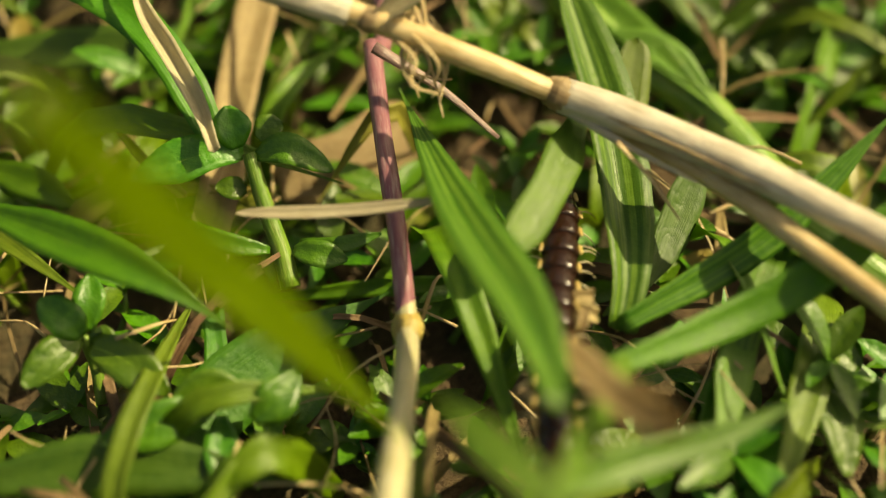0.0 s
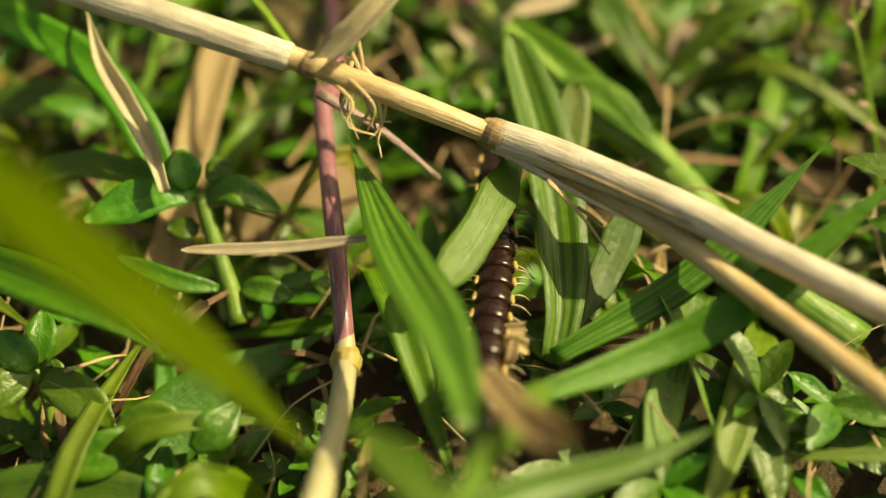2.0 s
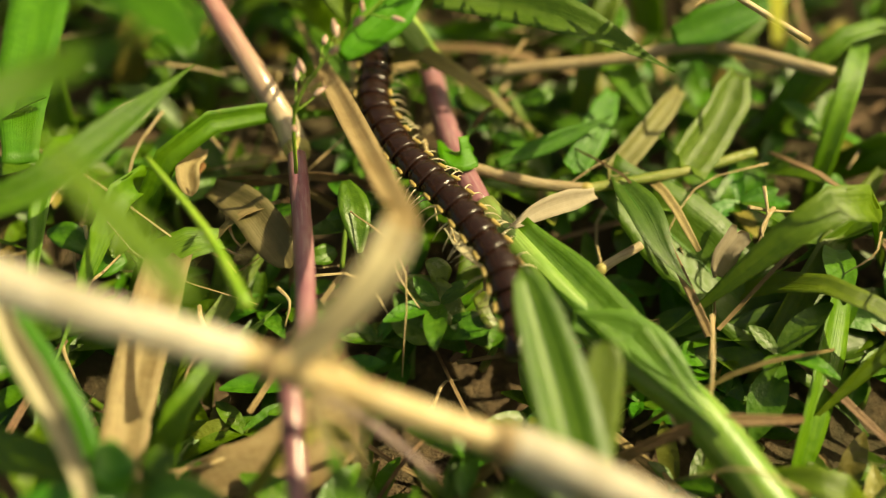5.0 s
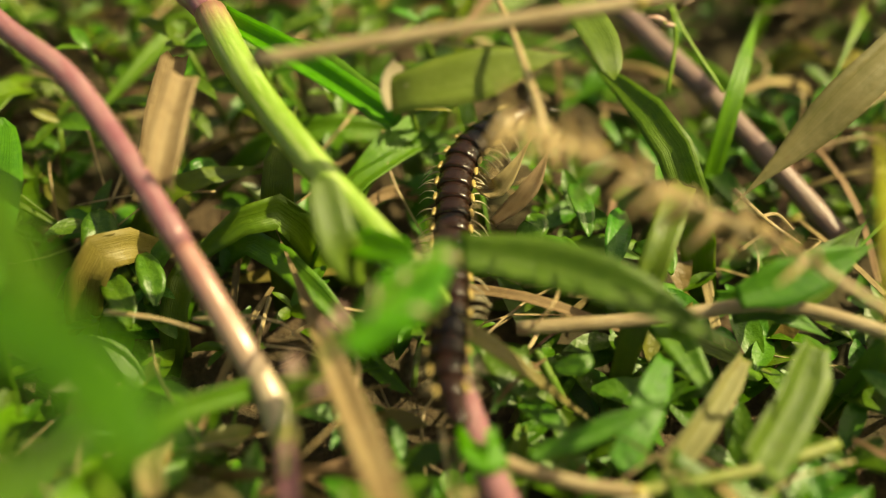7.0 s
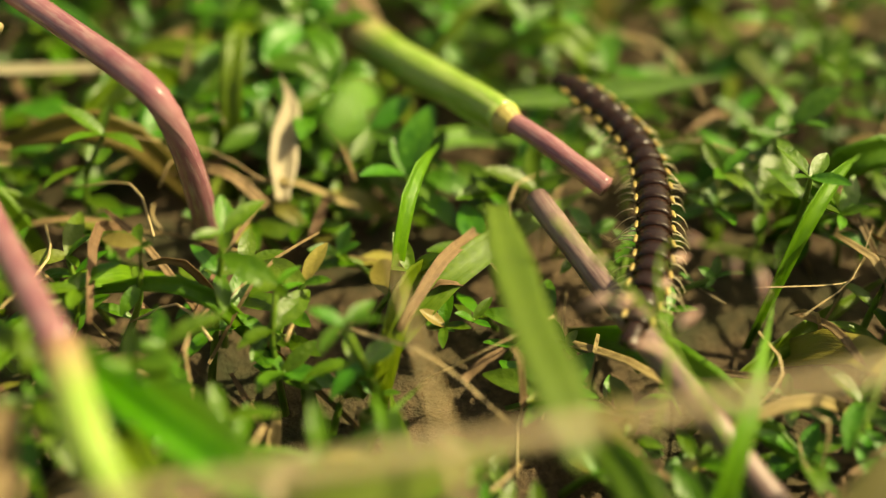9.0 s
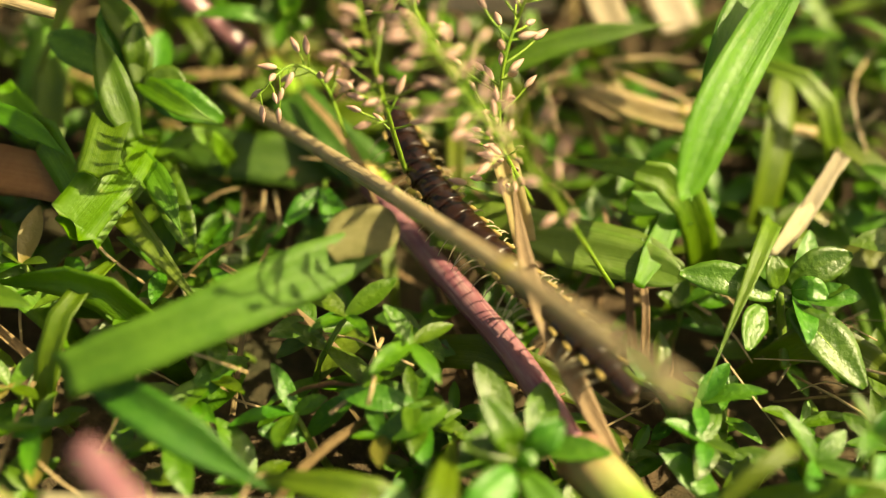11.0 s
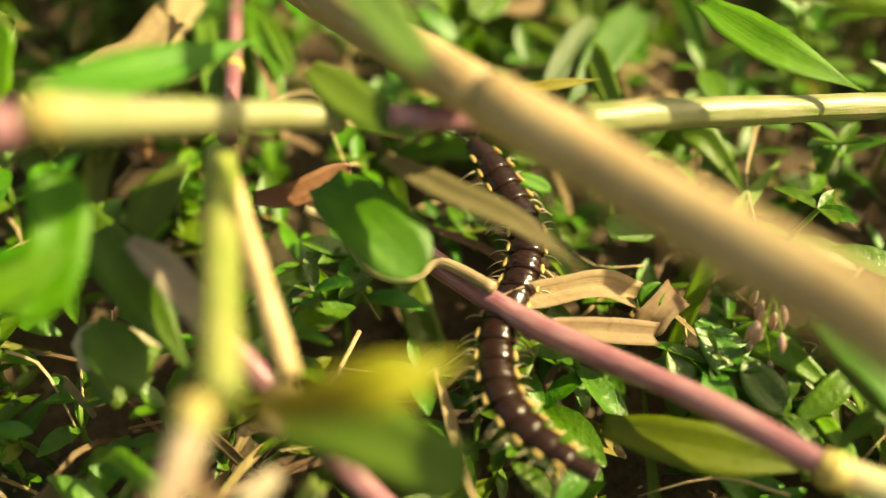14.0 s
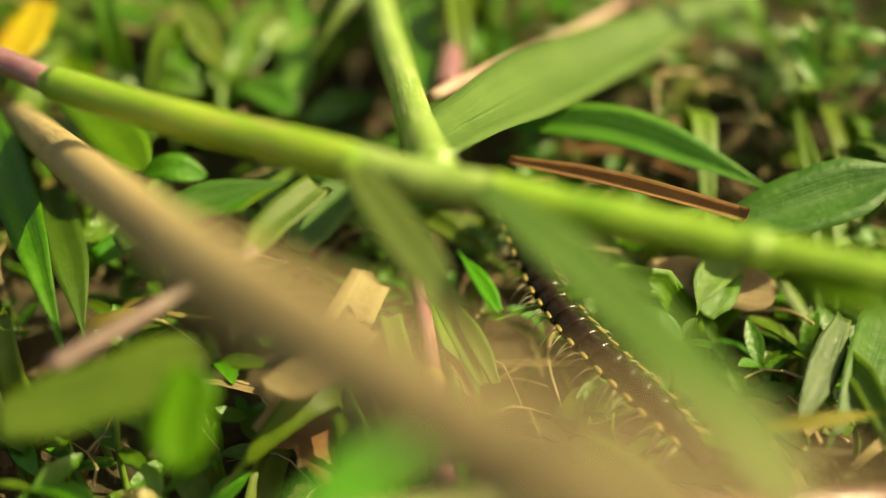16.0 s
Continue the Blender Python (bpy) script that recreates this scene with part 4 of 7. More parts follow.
blade([(-4.05, 1.41, 0.88), (-2.86, 1.46, 0.89), (-1.89, 1.44, 0.89)], 0.390, 'dark', 'dark green blade lying flat')
blade([(-2.1, -2.8, 0.4), (-1.78, -2.08, 0.45), (-1.17, -1.5, 0.5), (-0.38, -1.01, 0.5)], 0.573, 'dark', 'dark broad blade under the tuft', fold=0.1)
blade([(-3.27, -2.67, 0.6), (-2.22, -2.56, 0.6), (-0.98, -2.7, 0.5)], 0.453, 'dark', 'dark broad blade lying low', fold=0.1)
blade([(-1.39, 0.19, 0.4), (-0.78, 0.37, 0.5), (-0.13, 0.83, 0.6)], 0.613, 'dry', 'broad tan dead leaf on the soil', 'dry_grass', tip='round', fold=0.1)
blade([(0.81, -2.24, 1.79), (0.99, -2.82, 2.22), (1.18, -3.21, 2.54), (1.31, -3.41, 2.77)], 0.24, 'dry', 'pinkish tan dead leaf under the tuft', 'dry_grass', tip='round', fold=0.5)
blade([(-2.69, 0.32, 1.0), (-2.38, -0.06, 1.0), (-2.08, -0.31, 0.9)], 0.096, 'dry', 'short split dry stub', 'straw_bit', tip='cut', fold=0.5)
blade([(-1.71, -1.32, 0.8), (-1.53, -1.18, 0.9), (-1.37, -1.08, 1.0)], 0.115, 'dry', 'short dry stub among creeping weeds', 'straw_bit', tip='cut', fold=0.5)
blade([(0.99, -1.13, 0.8), (1.09, -1.3, 0.8), (1.19, -1.43, 0.8)], 0.195, 'pale', 'crumb of a dry frayed leaf', 'straw_bit', tip='cut', fold=0.3)
blade([(1.98, -2.35, 0.7), (2.16, -2.03, 0.8), (2.34, -1.56, 1.0)], 0.278, 'striped', 'upright pale striped blade', tip='cut', fold=0.2)
herb([(-1.18, -1.02, 0.6), (-1.25, -0.78, 0.75), (-1.39, -0.45, 1.0), (-1.5, -0.14, 1.25)], 0.079, [
      ([(-1.55, -0.14, 1.25), (-1.86, -0.23, 1.35), (-2.41, -0.46, 1.3)], 0.274),
      ([(-1.59, -0.13, 1.3), (-1.62, -0.05, 1.45), (-1.67, 0.15, 1.5)], 0.239),
      ([(-1.45, -0.18, 1.25), (-1.18, -0.18, 1.35), (-0.83, -0.25, 1.15)], 0.203),
      ([(-1.54, -0.32, 1.0), (-1.65, -0.34, 1.05), (-1.79, -0.33, 1.05)], 0.158),
      ([(-1.34, -0.79, 0.8), (-1.69, -0.78, 0.9), (-2.21, -0.57, 0.95)], 0.147),
      ([(-1.15, -0.79, 0.8), (-0.96, -0.86, 0.85), (-0.71, -0.89, 0.8)], 0.183),
      ([(-1.11, -0.71, 0.8), (-0.78, -0.78, 0.85), (-0.44, -0.67, 0.85)], 0.111),
      ([(-1.44, -0.03, 1.3), (-1.34, 0.04, 1.35), (-1.23, 0.08, 1.35)], 0.186)],
     'upright weed shoot with narrow oval leaves')
herb([(-2.64, -1.89, 0.3), (-2.67, -1.7, 0.5), (-2.74, -1.54, 0.75)], 0.049, [
      ([(-2.74, -1.6, 0.8), (-2.9, -1.79, 0.85), (-3.09, -2.01, 0.8)], 0.231),
      ([(-2.72, -1.58, 0.8), (-2.82, -1.52, 0.95), (-3.04, -1.37, 1.0)], 0.234),
      ([(-2.66, -1.66, 0.8), (-2.36, -1.82, 0.85), (-2.01, -2.06, 0.75)], 0.274),
      ([(-2.71, -1.53, 0.8), (-2.67, -1.36, 0.95), (-2.69, -1.13, 1.0)], 0.193),
      ([(-2.67, -1.6, 0.8), (-2.55, -1.61, 0.85), (-2.55, -1.54, 0.9)], 0.156)],
     'weed shoot with glossy oval leaves')
herb([(-2.38, -2.23, 0.2), (-1.89, -2.43, 0.3), (-1.63, -2.63, 0.4)], 0.043, [
      ([(-1.67, -2.11, 0.7), (-2.03, -2.3, 0.75), (-2.47, -2.43, 0.7)], 0.284),
      ([(-1.95, -2.16, 0.8), (-1.71, -2.07, 0.85), (-1.39, -2.12, 0.8)], 0.226),
      ([(-1.35, -2.31, 0.8), (-1.18, -2.2, 0.9), (-1.03, -1.97, 0.9)], 0.241),
      ([(-1.63, -2.17, 0.6), (-1.59, -2.5, 0.6), (-1.54, -2.81, 0.5)], 0.208),
      ([(-1.65, -2.63, 0.4), (-1.7, -2.59, 0.5), (-1.85, -2.4, 0.5)], 0.126)],
     'low weed with long oval leaves')
herb([(2.96, -2.28, 0.2), (2.97, -2.1, 0.4), (2.92, -2.01, 0.6)], 0.039, [
      ([(2.89, -2.03, 0.7), (2.97, -2.36, 0.7), (2.98, -2.72, 0.6)], 0.266),
      ([(2.88, -1.76, 0.6), (3.03, -1.71, 0.75), (3.22, -1.9, 0.7)], 0.286),
      ([(2.76, -1.96, 0.6), (2.67, -1.87, 0.7), (2.65, -1.7, 0.75)], 0.190),
      ([(3.02, -1.97, 0.6), (3.19, -2.05, 0.7), (3.39, -2.12, 0.65)], 0.145),
      ([(2.19, -2.71, 0.5), (2.35, -2.63, 0.6), (2.57, -2.47, 0.65)], 0.247),
      ([(3.2, -2.4, 0.5), (3.26, -2.57, 0.6), (3.38, -2.7, 0.6)], 0.165)],
     'low weed with glossy oval leaves')
blade([(1.54, 1.32, 1.06), (2.02, 1.18, 1.04), (2.55, 0.64, 0.9)], 0.305, 'dull', 'pale green blade behind the straw')
blade([(1.18, 2.16, 1.18), (1.92, 1.25, 1.05), (2.57, 0.43, 0.9)], 0.351, 'green', 'green blade running down behind the straw')
fibre([(-0.75, 0.93, 1.9), (-1.13, 1.64, 1.85), (-1.62, 2.25, 1.96)], 0.052, 'sheath', 'thin green-yellow grass stem', 'grass_shoot')
fibre([(-0.47, 0.39, 1.9), (0.07, 0.2, 1.6), (0.52, -0.05, 1.3)], 0.050, 'mauve', 'dull purple grass stem under the straw', 'grass_shoot')
fibre([(-0.24, 0.31, 2.3), (-0.07, 0.19, 2.1), (0.01, 0.0, 1.9), (0.07, -0.27, 1.8)], 0.020, 'straw', 'fine dry rootlets hanging from the straw joint')
fibre([(-0.23, 0.25, 2.3), (-0.02, 0.0, 2.1), (-0.13, -0.05, 1.9), (0.1, -0.12, 1.9)], 0.020, 'straw', 'fine dry rootlets hanging from the straw joint')
fibre([(-0.15, 0.31, 2.3), (-0.24, 0.01, 2.1), (-0.03, -0.05, 2.0), (0.14, 0.03, 1.9)], 0.020, 'straw', 'fine dry rootlets hanging from the straw joint')
fibre([(-0.06, 0.24, 2.3), (0.11, 0.12, 2.1), (0.04, -0.23, 1.9)], 0.020, 'straw', 'fine dry rootlets hanging from the straw joint')
fibre([(1.37, -0.54, 1.8), (1.63, -0.73, 1.6), (1.85, -0.97, 1.4)], 0.020, 'straw', 'fine dry rootlet on the straw')
fibre([(1.61, -0.65, 1.6), (1.77, -0.71, 1.5), (1.82, -0.67, 1.4)], 0.016, 'straw', 'fine dry rootlet on the straw')
blade([(0.84, -1.58, 1.03), (0.99, -1.54, 1.19), (1.18, -1.52, 1.20)], 0.10, 'dry', 'dry frayed leaf shreds under the tuft', 'straw_bit', tip='cut', fold=0.5)
blade([(0.88, -1.71, 1.06), (1.04, -1.66, 1.22), (1.19, -1.70, 1.19)], 0.12, 'dry', 'dry frayed leaf shreds under the tuft', 'straw_bit', tip='cut', fold=0.5)
blade([(0.94, -1.86, 1.06), (1.04, -1.82, 1.22), (1.08, -1.70, 1.32)], 0.08, 'dry', 'dry frayed leaf shreds under the tuft', 'straw_bit', tip='cut', fold=0.5)
blade([(0.76, -1.31, 0.99), (0.89, -1.42, 1.03), (1.06, -1.37, 1.07)], 0.07, 'dry', 'dry frayed leaf shreds under the tuft', 'straw_bit', tip='cut', fold=0.5)
fibre([(-0.36, 0.14, 2.31), (-0.18, 0.04, 2.23), (-0.23, -0.09, 2.12), (-0.08, -0.21, 2.02)], 0.020, 'straw', 'fine dry rootlets hanging from the straw joint')
fibre([(-0.25, 0.16, 2.33), (-0.09, 0.00, 2.32), (0.04, -0.13, 2.21), (-0.03, -0.20, 2.03)], 0.020, 'straw', 'fine dry rootlets hanging from the straw joint')
fibre([(-0.14, 0.28, 2.42), (-0.07, 0.11, 2.28), (-0.18, -0.06, 2.15), (-0.11, -0.18, 1.92)], 0.020, 'straw', 'fine dry rootlets hanging from the straw joint')
fibre([(-0.18, 0.11, 2.28), (0.04, 0.01, 2.20), (0.07, -0.09, 1.99), (-0.02, -0.18, 1.92)], 0.020, 'straw', 'fine dry rootlets hanging from the straw joint')
fibre([(-0.09, 0.35, 2.47), (-0.06, 0.18, 2.34), (-0.12, 0.01, 2.20)], 0.020, 'straw', 'fine dry rootlets hanging from the straw joint')
fibre([(-0.31, 0.11, 2.29), (-0.13, -0.10, 2.24), (-0.18, -0.23, 2.13), (0.03, -0.23, 2.01)], 0.020, 'straw', 'fine dry rootlets hanging from the straw joint')
seed_head([(4.95, -0.72, -0.99), (4.68, -0.17, -0.28), (4.51, 0.81, 0.75), (4.25, 1.59, 1.62), (4.13, 2.14, 2.18)], 0.026, 'sheath', 'thin green panicle with pinkish seeds', 14, 0.16, 0.40, 'pink', 0.2)
blade([(1.90, 2.84, 1.03), (2.61, 2.27, 0.69), (3.45, 1.47, 0.29), (4.01, 0.89, -0.07)], 0.75, 'green', 'broad green blade behind the straw', fold=0.3)
blade([(2.51, 1.47, 0.32), (3.50, 1.60, 0.39), (4.40, 1.83, 0.28), (5.55, 2.01, 0.12)], 0.55, 'dark', 'broad dark green blade among creeping weeds', fold=0.25)
sprig(3.03, -1.72, 0.80, 1.20, 37, 0.15, 0.00)
sprig(3.50, -2.07, 0.70, 1.10, 39, 0.15, 0.00)
sprig(2.30, -2.63, 0.70, 1.20, 40, 0.15, 0.00)

# second stretch: purple stem, drooping blades and seed heads
stem([
      ('sheath', [(4.02, -1.12, 0.3), (3.23, -0.43, 0.5), (2.48, 0.66, 0.75), (1.95, 1.15, 0.84), (1.48, 1.6, 0.97), (0.89, 2.42, 1.08)], 0.197, 'leek', 0.72),
      ('stem', [(0.89, 2.4, 1.08), (0.74, 2.81, 1.09), (0.58, 3.49, 1.05), (0.47, 4.11, 1.01)], 0.116, 'purple', 0.9)],
     'striped green grass stem turning purple at its top')
blade([(-0.74, 0.02, 3.3), (-0.9, 0.18, 3.44), (-1.25, 0.47, 3.66), (-1.66, 0.86, 3.95)], 0.190, 'mustard', 'yellowing grass blade leaning over the straw', fold=0.2)
blade([(-2.86, 1.43, 2.21), (-2.22, 1.81, 2.22), (-1.8, 2.29, 2.23), (-1.27, 2.98, 2.23)], 0.261, 'green', 'green grass blade close over weeds', fold=0.35)
blade([(-2.69, 2.45, 1.7), (-2.85, 3.35, 1.7), (-2.99, 4.72, 1.62), (-3.14, 5.8, 1.53)], 0.473, 'green', 'broad green grass blade close over weeds', tip='round', fold=0.1)
blade([(-0.16, 2.92, 2.31), (0.16, 3.22, 2.44), (0.5, 3.56, 2.57)], 0.348, 'bright', 'thin translucent leaf with a torn tip', tip='leaf', fold=0.2)
blade([(-0.42, 4.91, 1.7), (-0.18, 4.2, 1.88), (0.24, 3.91, 2.05)], 0.258, 'bright', 'small bright leaf by the millipede', tip='round')
blade([(0.54, 4.01, 1.96), (1.12, 3.93, 1.92), (1.72, 3.72, 1.88), (2.5, 3.31, 1.7)], 0.348, 'green', 'drooping green grass blade lying over weeds', fold=0.3, base=0.8)
stem([
      ('stalk', [(1.01, 3.98, 1.09), (2.08, 4.01, 1.18), (2.98, 4.06, 1.27), (4.0, 3.69, 1.27)], 0.054, 'tan')],
     'brown straw lying on weeds', 'straw', nodes=[((2.98, 4.06, 1.27), (0.99, 0.06, 0.1), 0.060)])
blade([(2.61, 4.0, 1.44), (3.06, 4.12, 1.53), (3.68, 4.37, 1.62)], 0.336, 'green', 'broad green leaf among creeping weeds', fold=0.3)
blade([(3.16, 3.71, 1.27), (2.97, 3.33, 1.18), (2.62, 2.83, 1.09)], 0.36, 'dull', 'broad pale green blade bent down', tip='cut', fold=0.5)
blade([(2.68, 3.71, 1.09), (2.32, 3.19, 1.09), (1.99, 2.8, 1.01)], 0.20, 'olive', 'brown withered leaf piece', 'dry_grass', tip='cut', fold=0.5)
blade([(2.09, 3.71, 1.09), (1.87, 3.2, 1.09), (1.68, 2.85, 1.01)], 0.258, 'green', 'short green blade among creeping weeds', tip='cut')
blade([(1.03, 2.88, 1.09), (1.52, 3.04, 1.18), (2.08, 3.27, 1.27)], 0.151, 'green', 'thin pointed green blade')
stem([
      ('dry_stalk', [(0.8, 2.92, 1.01), (1.34, 2.73, 1.01), (1.8, 2.65, 1.01)], 0.050, 'tan'),
      ('green_stalk', [(1.76, 2.65, 1.01), (2.65, 2.84, 1.01), (3.24, 3.03, 1.01)], 0.045, 'sallow')],
     'grass runner half dry and half green over the soil', nodes=[((1.78, 2.65, 1.01), (0.98, -0.17, 0.0), 0.056)])
blade([(2.04, 2.79, 1.01), (2.17, 2.29, 1.18), (2.29, 1.91, 1.16), (2.51, 1.62, 1.02)], 0.287, 'dark', 'bluish green blade pointing down', fold=0.3)
blade([(1.83, 2.54, 1.09), (1.39, 2.31, 1.18), (1.01, 2.05, 1.18)], 0.174, 'pale', 'pale dry curled leaf bit', 'dry_grass', fold=0.4)
seed_head([(3.54, 3.36, 1.96), (2.73, 3.71, 2.31), (2.01, 3.83, 2.66), (1.34, 4.03, 2.92), (0.75, 4.02, 3.27)], 0.030, 'straw', 'dry straw seed head arching over the grass', 60, 0.30, 0.20, 'straw', 0.3, 0.15)
seed_head([(-0.6, 2.59, 1.36), (-0.52, 2.66, 2.05), (-0.23, 2.91, 2.37), (0.06, 3.14, 2.55), (0.42, 3.37, 2.74)], 0.017, 'sheath', 'thin green panicle with pinkish seeds', 16, 0.14, 0.36, 'pink', 0.1)
blade([(-1.46, 5.33, 2.4), (-1.54, 4.93, 2.23), (-1.6, 4.54, 2.05)], 0.244, 'dry', 'dry brown sheath stub on the purple stem', 'dry_grass', tip='cut', fold=0.5, base=0.9)
stem([
      ('stalk', [(-0.83, 4.78, 3.01), (0.14, 4.92, 3.1), (1.78, 5.21, 3.18), (4.08, 5.7, 3.27)], 0.050, 'tan', 0.85)],
     'thin dry straw lying across the grass', 'straw', nodes=[((1.78, 5.21, 3.18), (0.98, 0.18, 0.05), 0.056)])
fibre([(1.21, 4.42, 2.36), (1.15, 4.62, 2.53), (0.91, 5.58, 2.75), (0.6, 6.8, 2.59)], 0.035, 'straw', 'stiff pale needle of dry grass', 'dry_needle')
stem([
      ('stem', [(-1.4, 6.27, 2.23), (-2.11, 7.39, 1.92), (-2.87, 8.6, 1.62), (-4.26, 10.62, 1.36)], 0.108, 'purple'),
      ('sheath', [(-1.4, 6.27, 2.23), (-1.04, 5.55, 2.18), (-0.62, 4.95, 2.05), (-0.0, 4.28, 1.79), (0.27, 4.05, 1.62), (0.5, 3.91, 1.27)], 0.132, 'lime_flushed', 0.8)],
     'green grass stem with a lime sheath and purple top')
stem([
      ('stalk', [(-4.03, 10.07, 2.49), (-3.35, 9.8, 2.31), (-3.02, 9.66, 2.23), (-2.63, 9.47, 2.14)], 0.080, 'straw', 0.8)],
     'pale straw lying over a green stem', 'straw', nodes=[((-3.02, 9.66, 2.23), (0.9, -0.38, -0.24), 0.090)])
blade([(-1.3, 6.22, 2.23), (-0.78, 5.81, 2.23), (-0.34, 5.52, 2.14), (0.1, 5.18, 2.05)], 0.209, 'bright', 'green sheath leaf folded along the stem', fold=0.6, base=0.9, tip='cut')
blade([(0.06, 5.23, 2.27), (0.25, 5.22, 2.37), (0.61, 5.25, 2.45), (1.01, 5.36, 2.5), (1.43, 5.44, 2.53)], 0.374, 'pallid', 'pale folded grass leaf with a shadow line across', fold=0.1, base=0.8, tip='point')
blade([(0.11, 5.18, 2.21), (0.08, 5.29, 2.35), (0.17, 5.39, 2.42)], 0.209, 'pale', 'crumpled dry fold of a pale leaf', 'dry_grass', tip='cut', fold=0.5, base=0.9)
blade([(1.34, 7.82, 1.96), (1.49, 6.63, 2.23), (1.68, 5.86, 2.31), (1.76, 5.48, 2.23)], 0.320, 'dull', 'pale green blade hanging down', tip='round', fold=0.15)
stem([
      ('stem', [(1.76, 8.74, 1.09), (2.37, 7.55, 1.09), (2.9, 6.58, 1.09)], 0.104, 'mauve'),
      ('sheath', [(2.89, 6.59, 1.09), (3.34, 5.95, 0.92), (3.88, 5.27, 0.66)], 0.109, 'mauve', 0.9)],
     'dull mauve grass stem under the panicle')
blade([(4.61, 6.35, 2.31), (3.82, 5.73, 2.05), (3.29, 5.35, 1.7), (2.77, 4.99, 1.36)], 0.362, 'olive', 'olive-brown dying grass blade', 'dry_grass', fold=0.3)
blade([(2.8, 2.13, 3.1), (2.95, 2.98, 3.1), (3.27, 4.36, 2.92)], 0.133, 'yellow', 'upright yellow-green blade among creeping weeds', fold=0.3)
blade([(2.65, 4.13, 1.09), (3.17, 4.25, 1.27), (3.78, 4.77, 1.44)], 0.353, 'green', 'broad green leaf tip over soil', fold=0.3)
fibre([(2.88, 5.32, 1.18), (3.08, 5.0, 1.18), (3.34, 4.82, 1.09)], 0.020, 'straw', 'fine dry rootlet over dead litter')
fibre([(3.05, 5.03, 1.18), (3.18, 5.05, 1.18), (3.28, 4.89, 1.18)], 0.019, 'straw', 'fine dry rootlet over dead litter')
fibre([(2.87, 4.81, 1.01), (3.08, 4.91, 1.09), (3.21, 4.69, 1.09)], 0.019, 'straw', 'fine dry rootlet over dead litter')
blade([(-0.05, 4.12, 1.53), (-0.27, 4.03, 1.96), (-0.42, 4.48, 2.23)], 0.287, 'dull', 'pale green rounded leaf', tip='round')
blade([(2.58, 4.34, 1.01), (2.95, 4.18, 1.09), (3.45, 4.0, 0.92)], 0.206, 'green', 'drooping green blade among creeping weeds', fold=0.3)
seed_head([(2.41, 6.22, 1.44), (2.45, 6.64, 1.88), (2.11, 6.93, 2.23), (1.67, 7.3, 2.4)], 0.017, 'sheath', 'thin panicle with pink seeds by the straw', 7, 0.192, 0.373, 'pink', 0.3)
seed_head([(2.85, 6.13, 1.53), (2.47, 6.78, 1.88), (2.48, 7.24, 2.23), (3.15, 6.94, 2.4)], 0.017, 'sheath', 'thin panicle with pink seeds by the straw', 7, 0.171, 0.426, 'pink', 0.3)

# third stretch: the purple runner with the green sheath
stem([
      ('stem', [(-3.02, 10.28, 2.2), (-2.64, 9.93, 2.2), (-2.04, 9.42, 2.2), (-1.45, 8.89, 2.2), (-1.2, 8.68, 2.1), (-1.08, 8.68, 1.5), (-1.05, 8.85, 0.2)], 0.105, 'purple', 1.1)],
     'rosy grass stem standing close over weeds')
stem([
      ('upper_stem', [(-1.89, 14.13, 0.66), (-1.34, 13.44, 0.61), (-0.41, 12.28, 0.65), (0.1, 11.38, 0.7)], 0.107, 'purple', 1.1),
      ('sheath', [(0.08, 11.42, 0.7), (0.62, 10.68, 0.9), (1.05, 10.1, 1.1), (1.5, 9.37, 1.4)], 0.205, 'lime_flushed', 0.8),
      ('lower_stem', [(1.49, 9.39, 1.4), (1.77, 9.15, 1.4), (2.32, 8.67, 1.3)], 0.089, 'purple')],
     'purple grass stem with a bright green sheath along the trail', nodes=[((0.1, 11.38, 0.7), (0.54, -0.84, -0.0), 0.123), ((-1.82, 14.05, 0.66), (0.6, -0.79, -0.07), 0.125), ((1.5, 9.38, 1.4), (0.68, -0.73, 0.0), 0.130)])
blade([(-3.66, 11.36, 1.2), (-3.02, 11.62, 1.4), (-2.35, 12.03, 1.5), (-1.52, 12.66, 1.5)], 0.410, 'dull', 'broad green blade with a withered tip', tip='round', fold=0.2, base=0.8)
blade([(-1.91, 12.43, 1.55), (-1.72, 12.6, 1.6), (-1.4, 12.7, 1.6)], 0.370, 'olive', 'withered brown blade end', 'dry_grass', tip='round', fold=0.2)
blade([(-3.62, 11.55, 1.0), (-3.01, 11.24, 1.0), (-2.5, 11.0, 0.9), (-1.99, 10.78, 0.8)], 0.312, 'dark', 'dark green blade with pale stripes', fold=0.3)
blade([(-3.74, 10.66, 0.7), (-2.92, 10.71, 0.7), (-1.6, 10.81, 0.7)], 0.100, 'pale', 'straight pale straw piece', 'straw_bit', tip='cut', base=0.95, fold=0.4)
blade([(-0.44, 9.1, 0.6), (-0.46, 9.66, 0.8), (-0.43, 10.04, 0.9), (-0.54, 10.32, 1.05)], 0.250, 'pale', 'bleached dry straw chip with a split point', 'straw_bit', tip='point', fold=0.5)
blade([(0.31, 7.06, 3.27), (0.35, 7.25, 3.36), (0.47, 7.52, 3.36)], 0.244, 'bright', 'pale green leaf close by', tip='round', fold=0.1)
blade([(1.48, 10.27, 0.8), (2.26, 10.39, 0.8), (3.86, 10.63, 0.9)], 0.234, 'green', 'green blade lying flat on weeds')
blade([(3.0, 13.91, 1.64), (3.2, 12.61, 1.6), (3.58, 11.44, 1.4)], 0.223, 'pale', 'pale dry straw leaf', 'dry_grass')
blade([(-0.47, 13.33, 0.91), (0.18, 13.2, 0.9), (0.97, 13.08, 0.9)], 0.341, 'dull', 'pale green blade behind the millipede', tip='round')
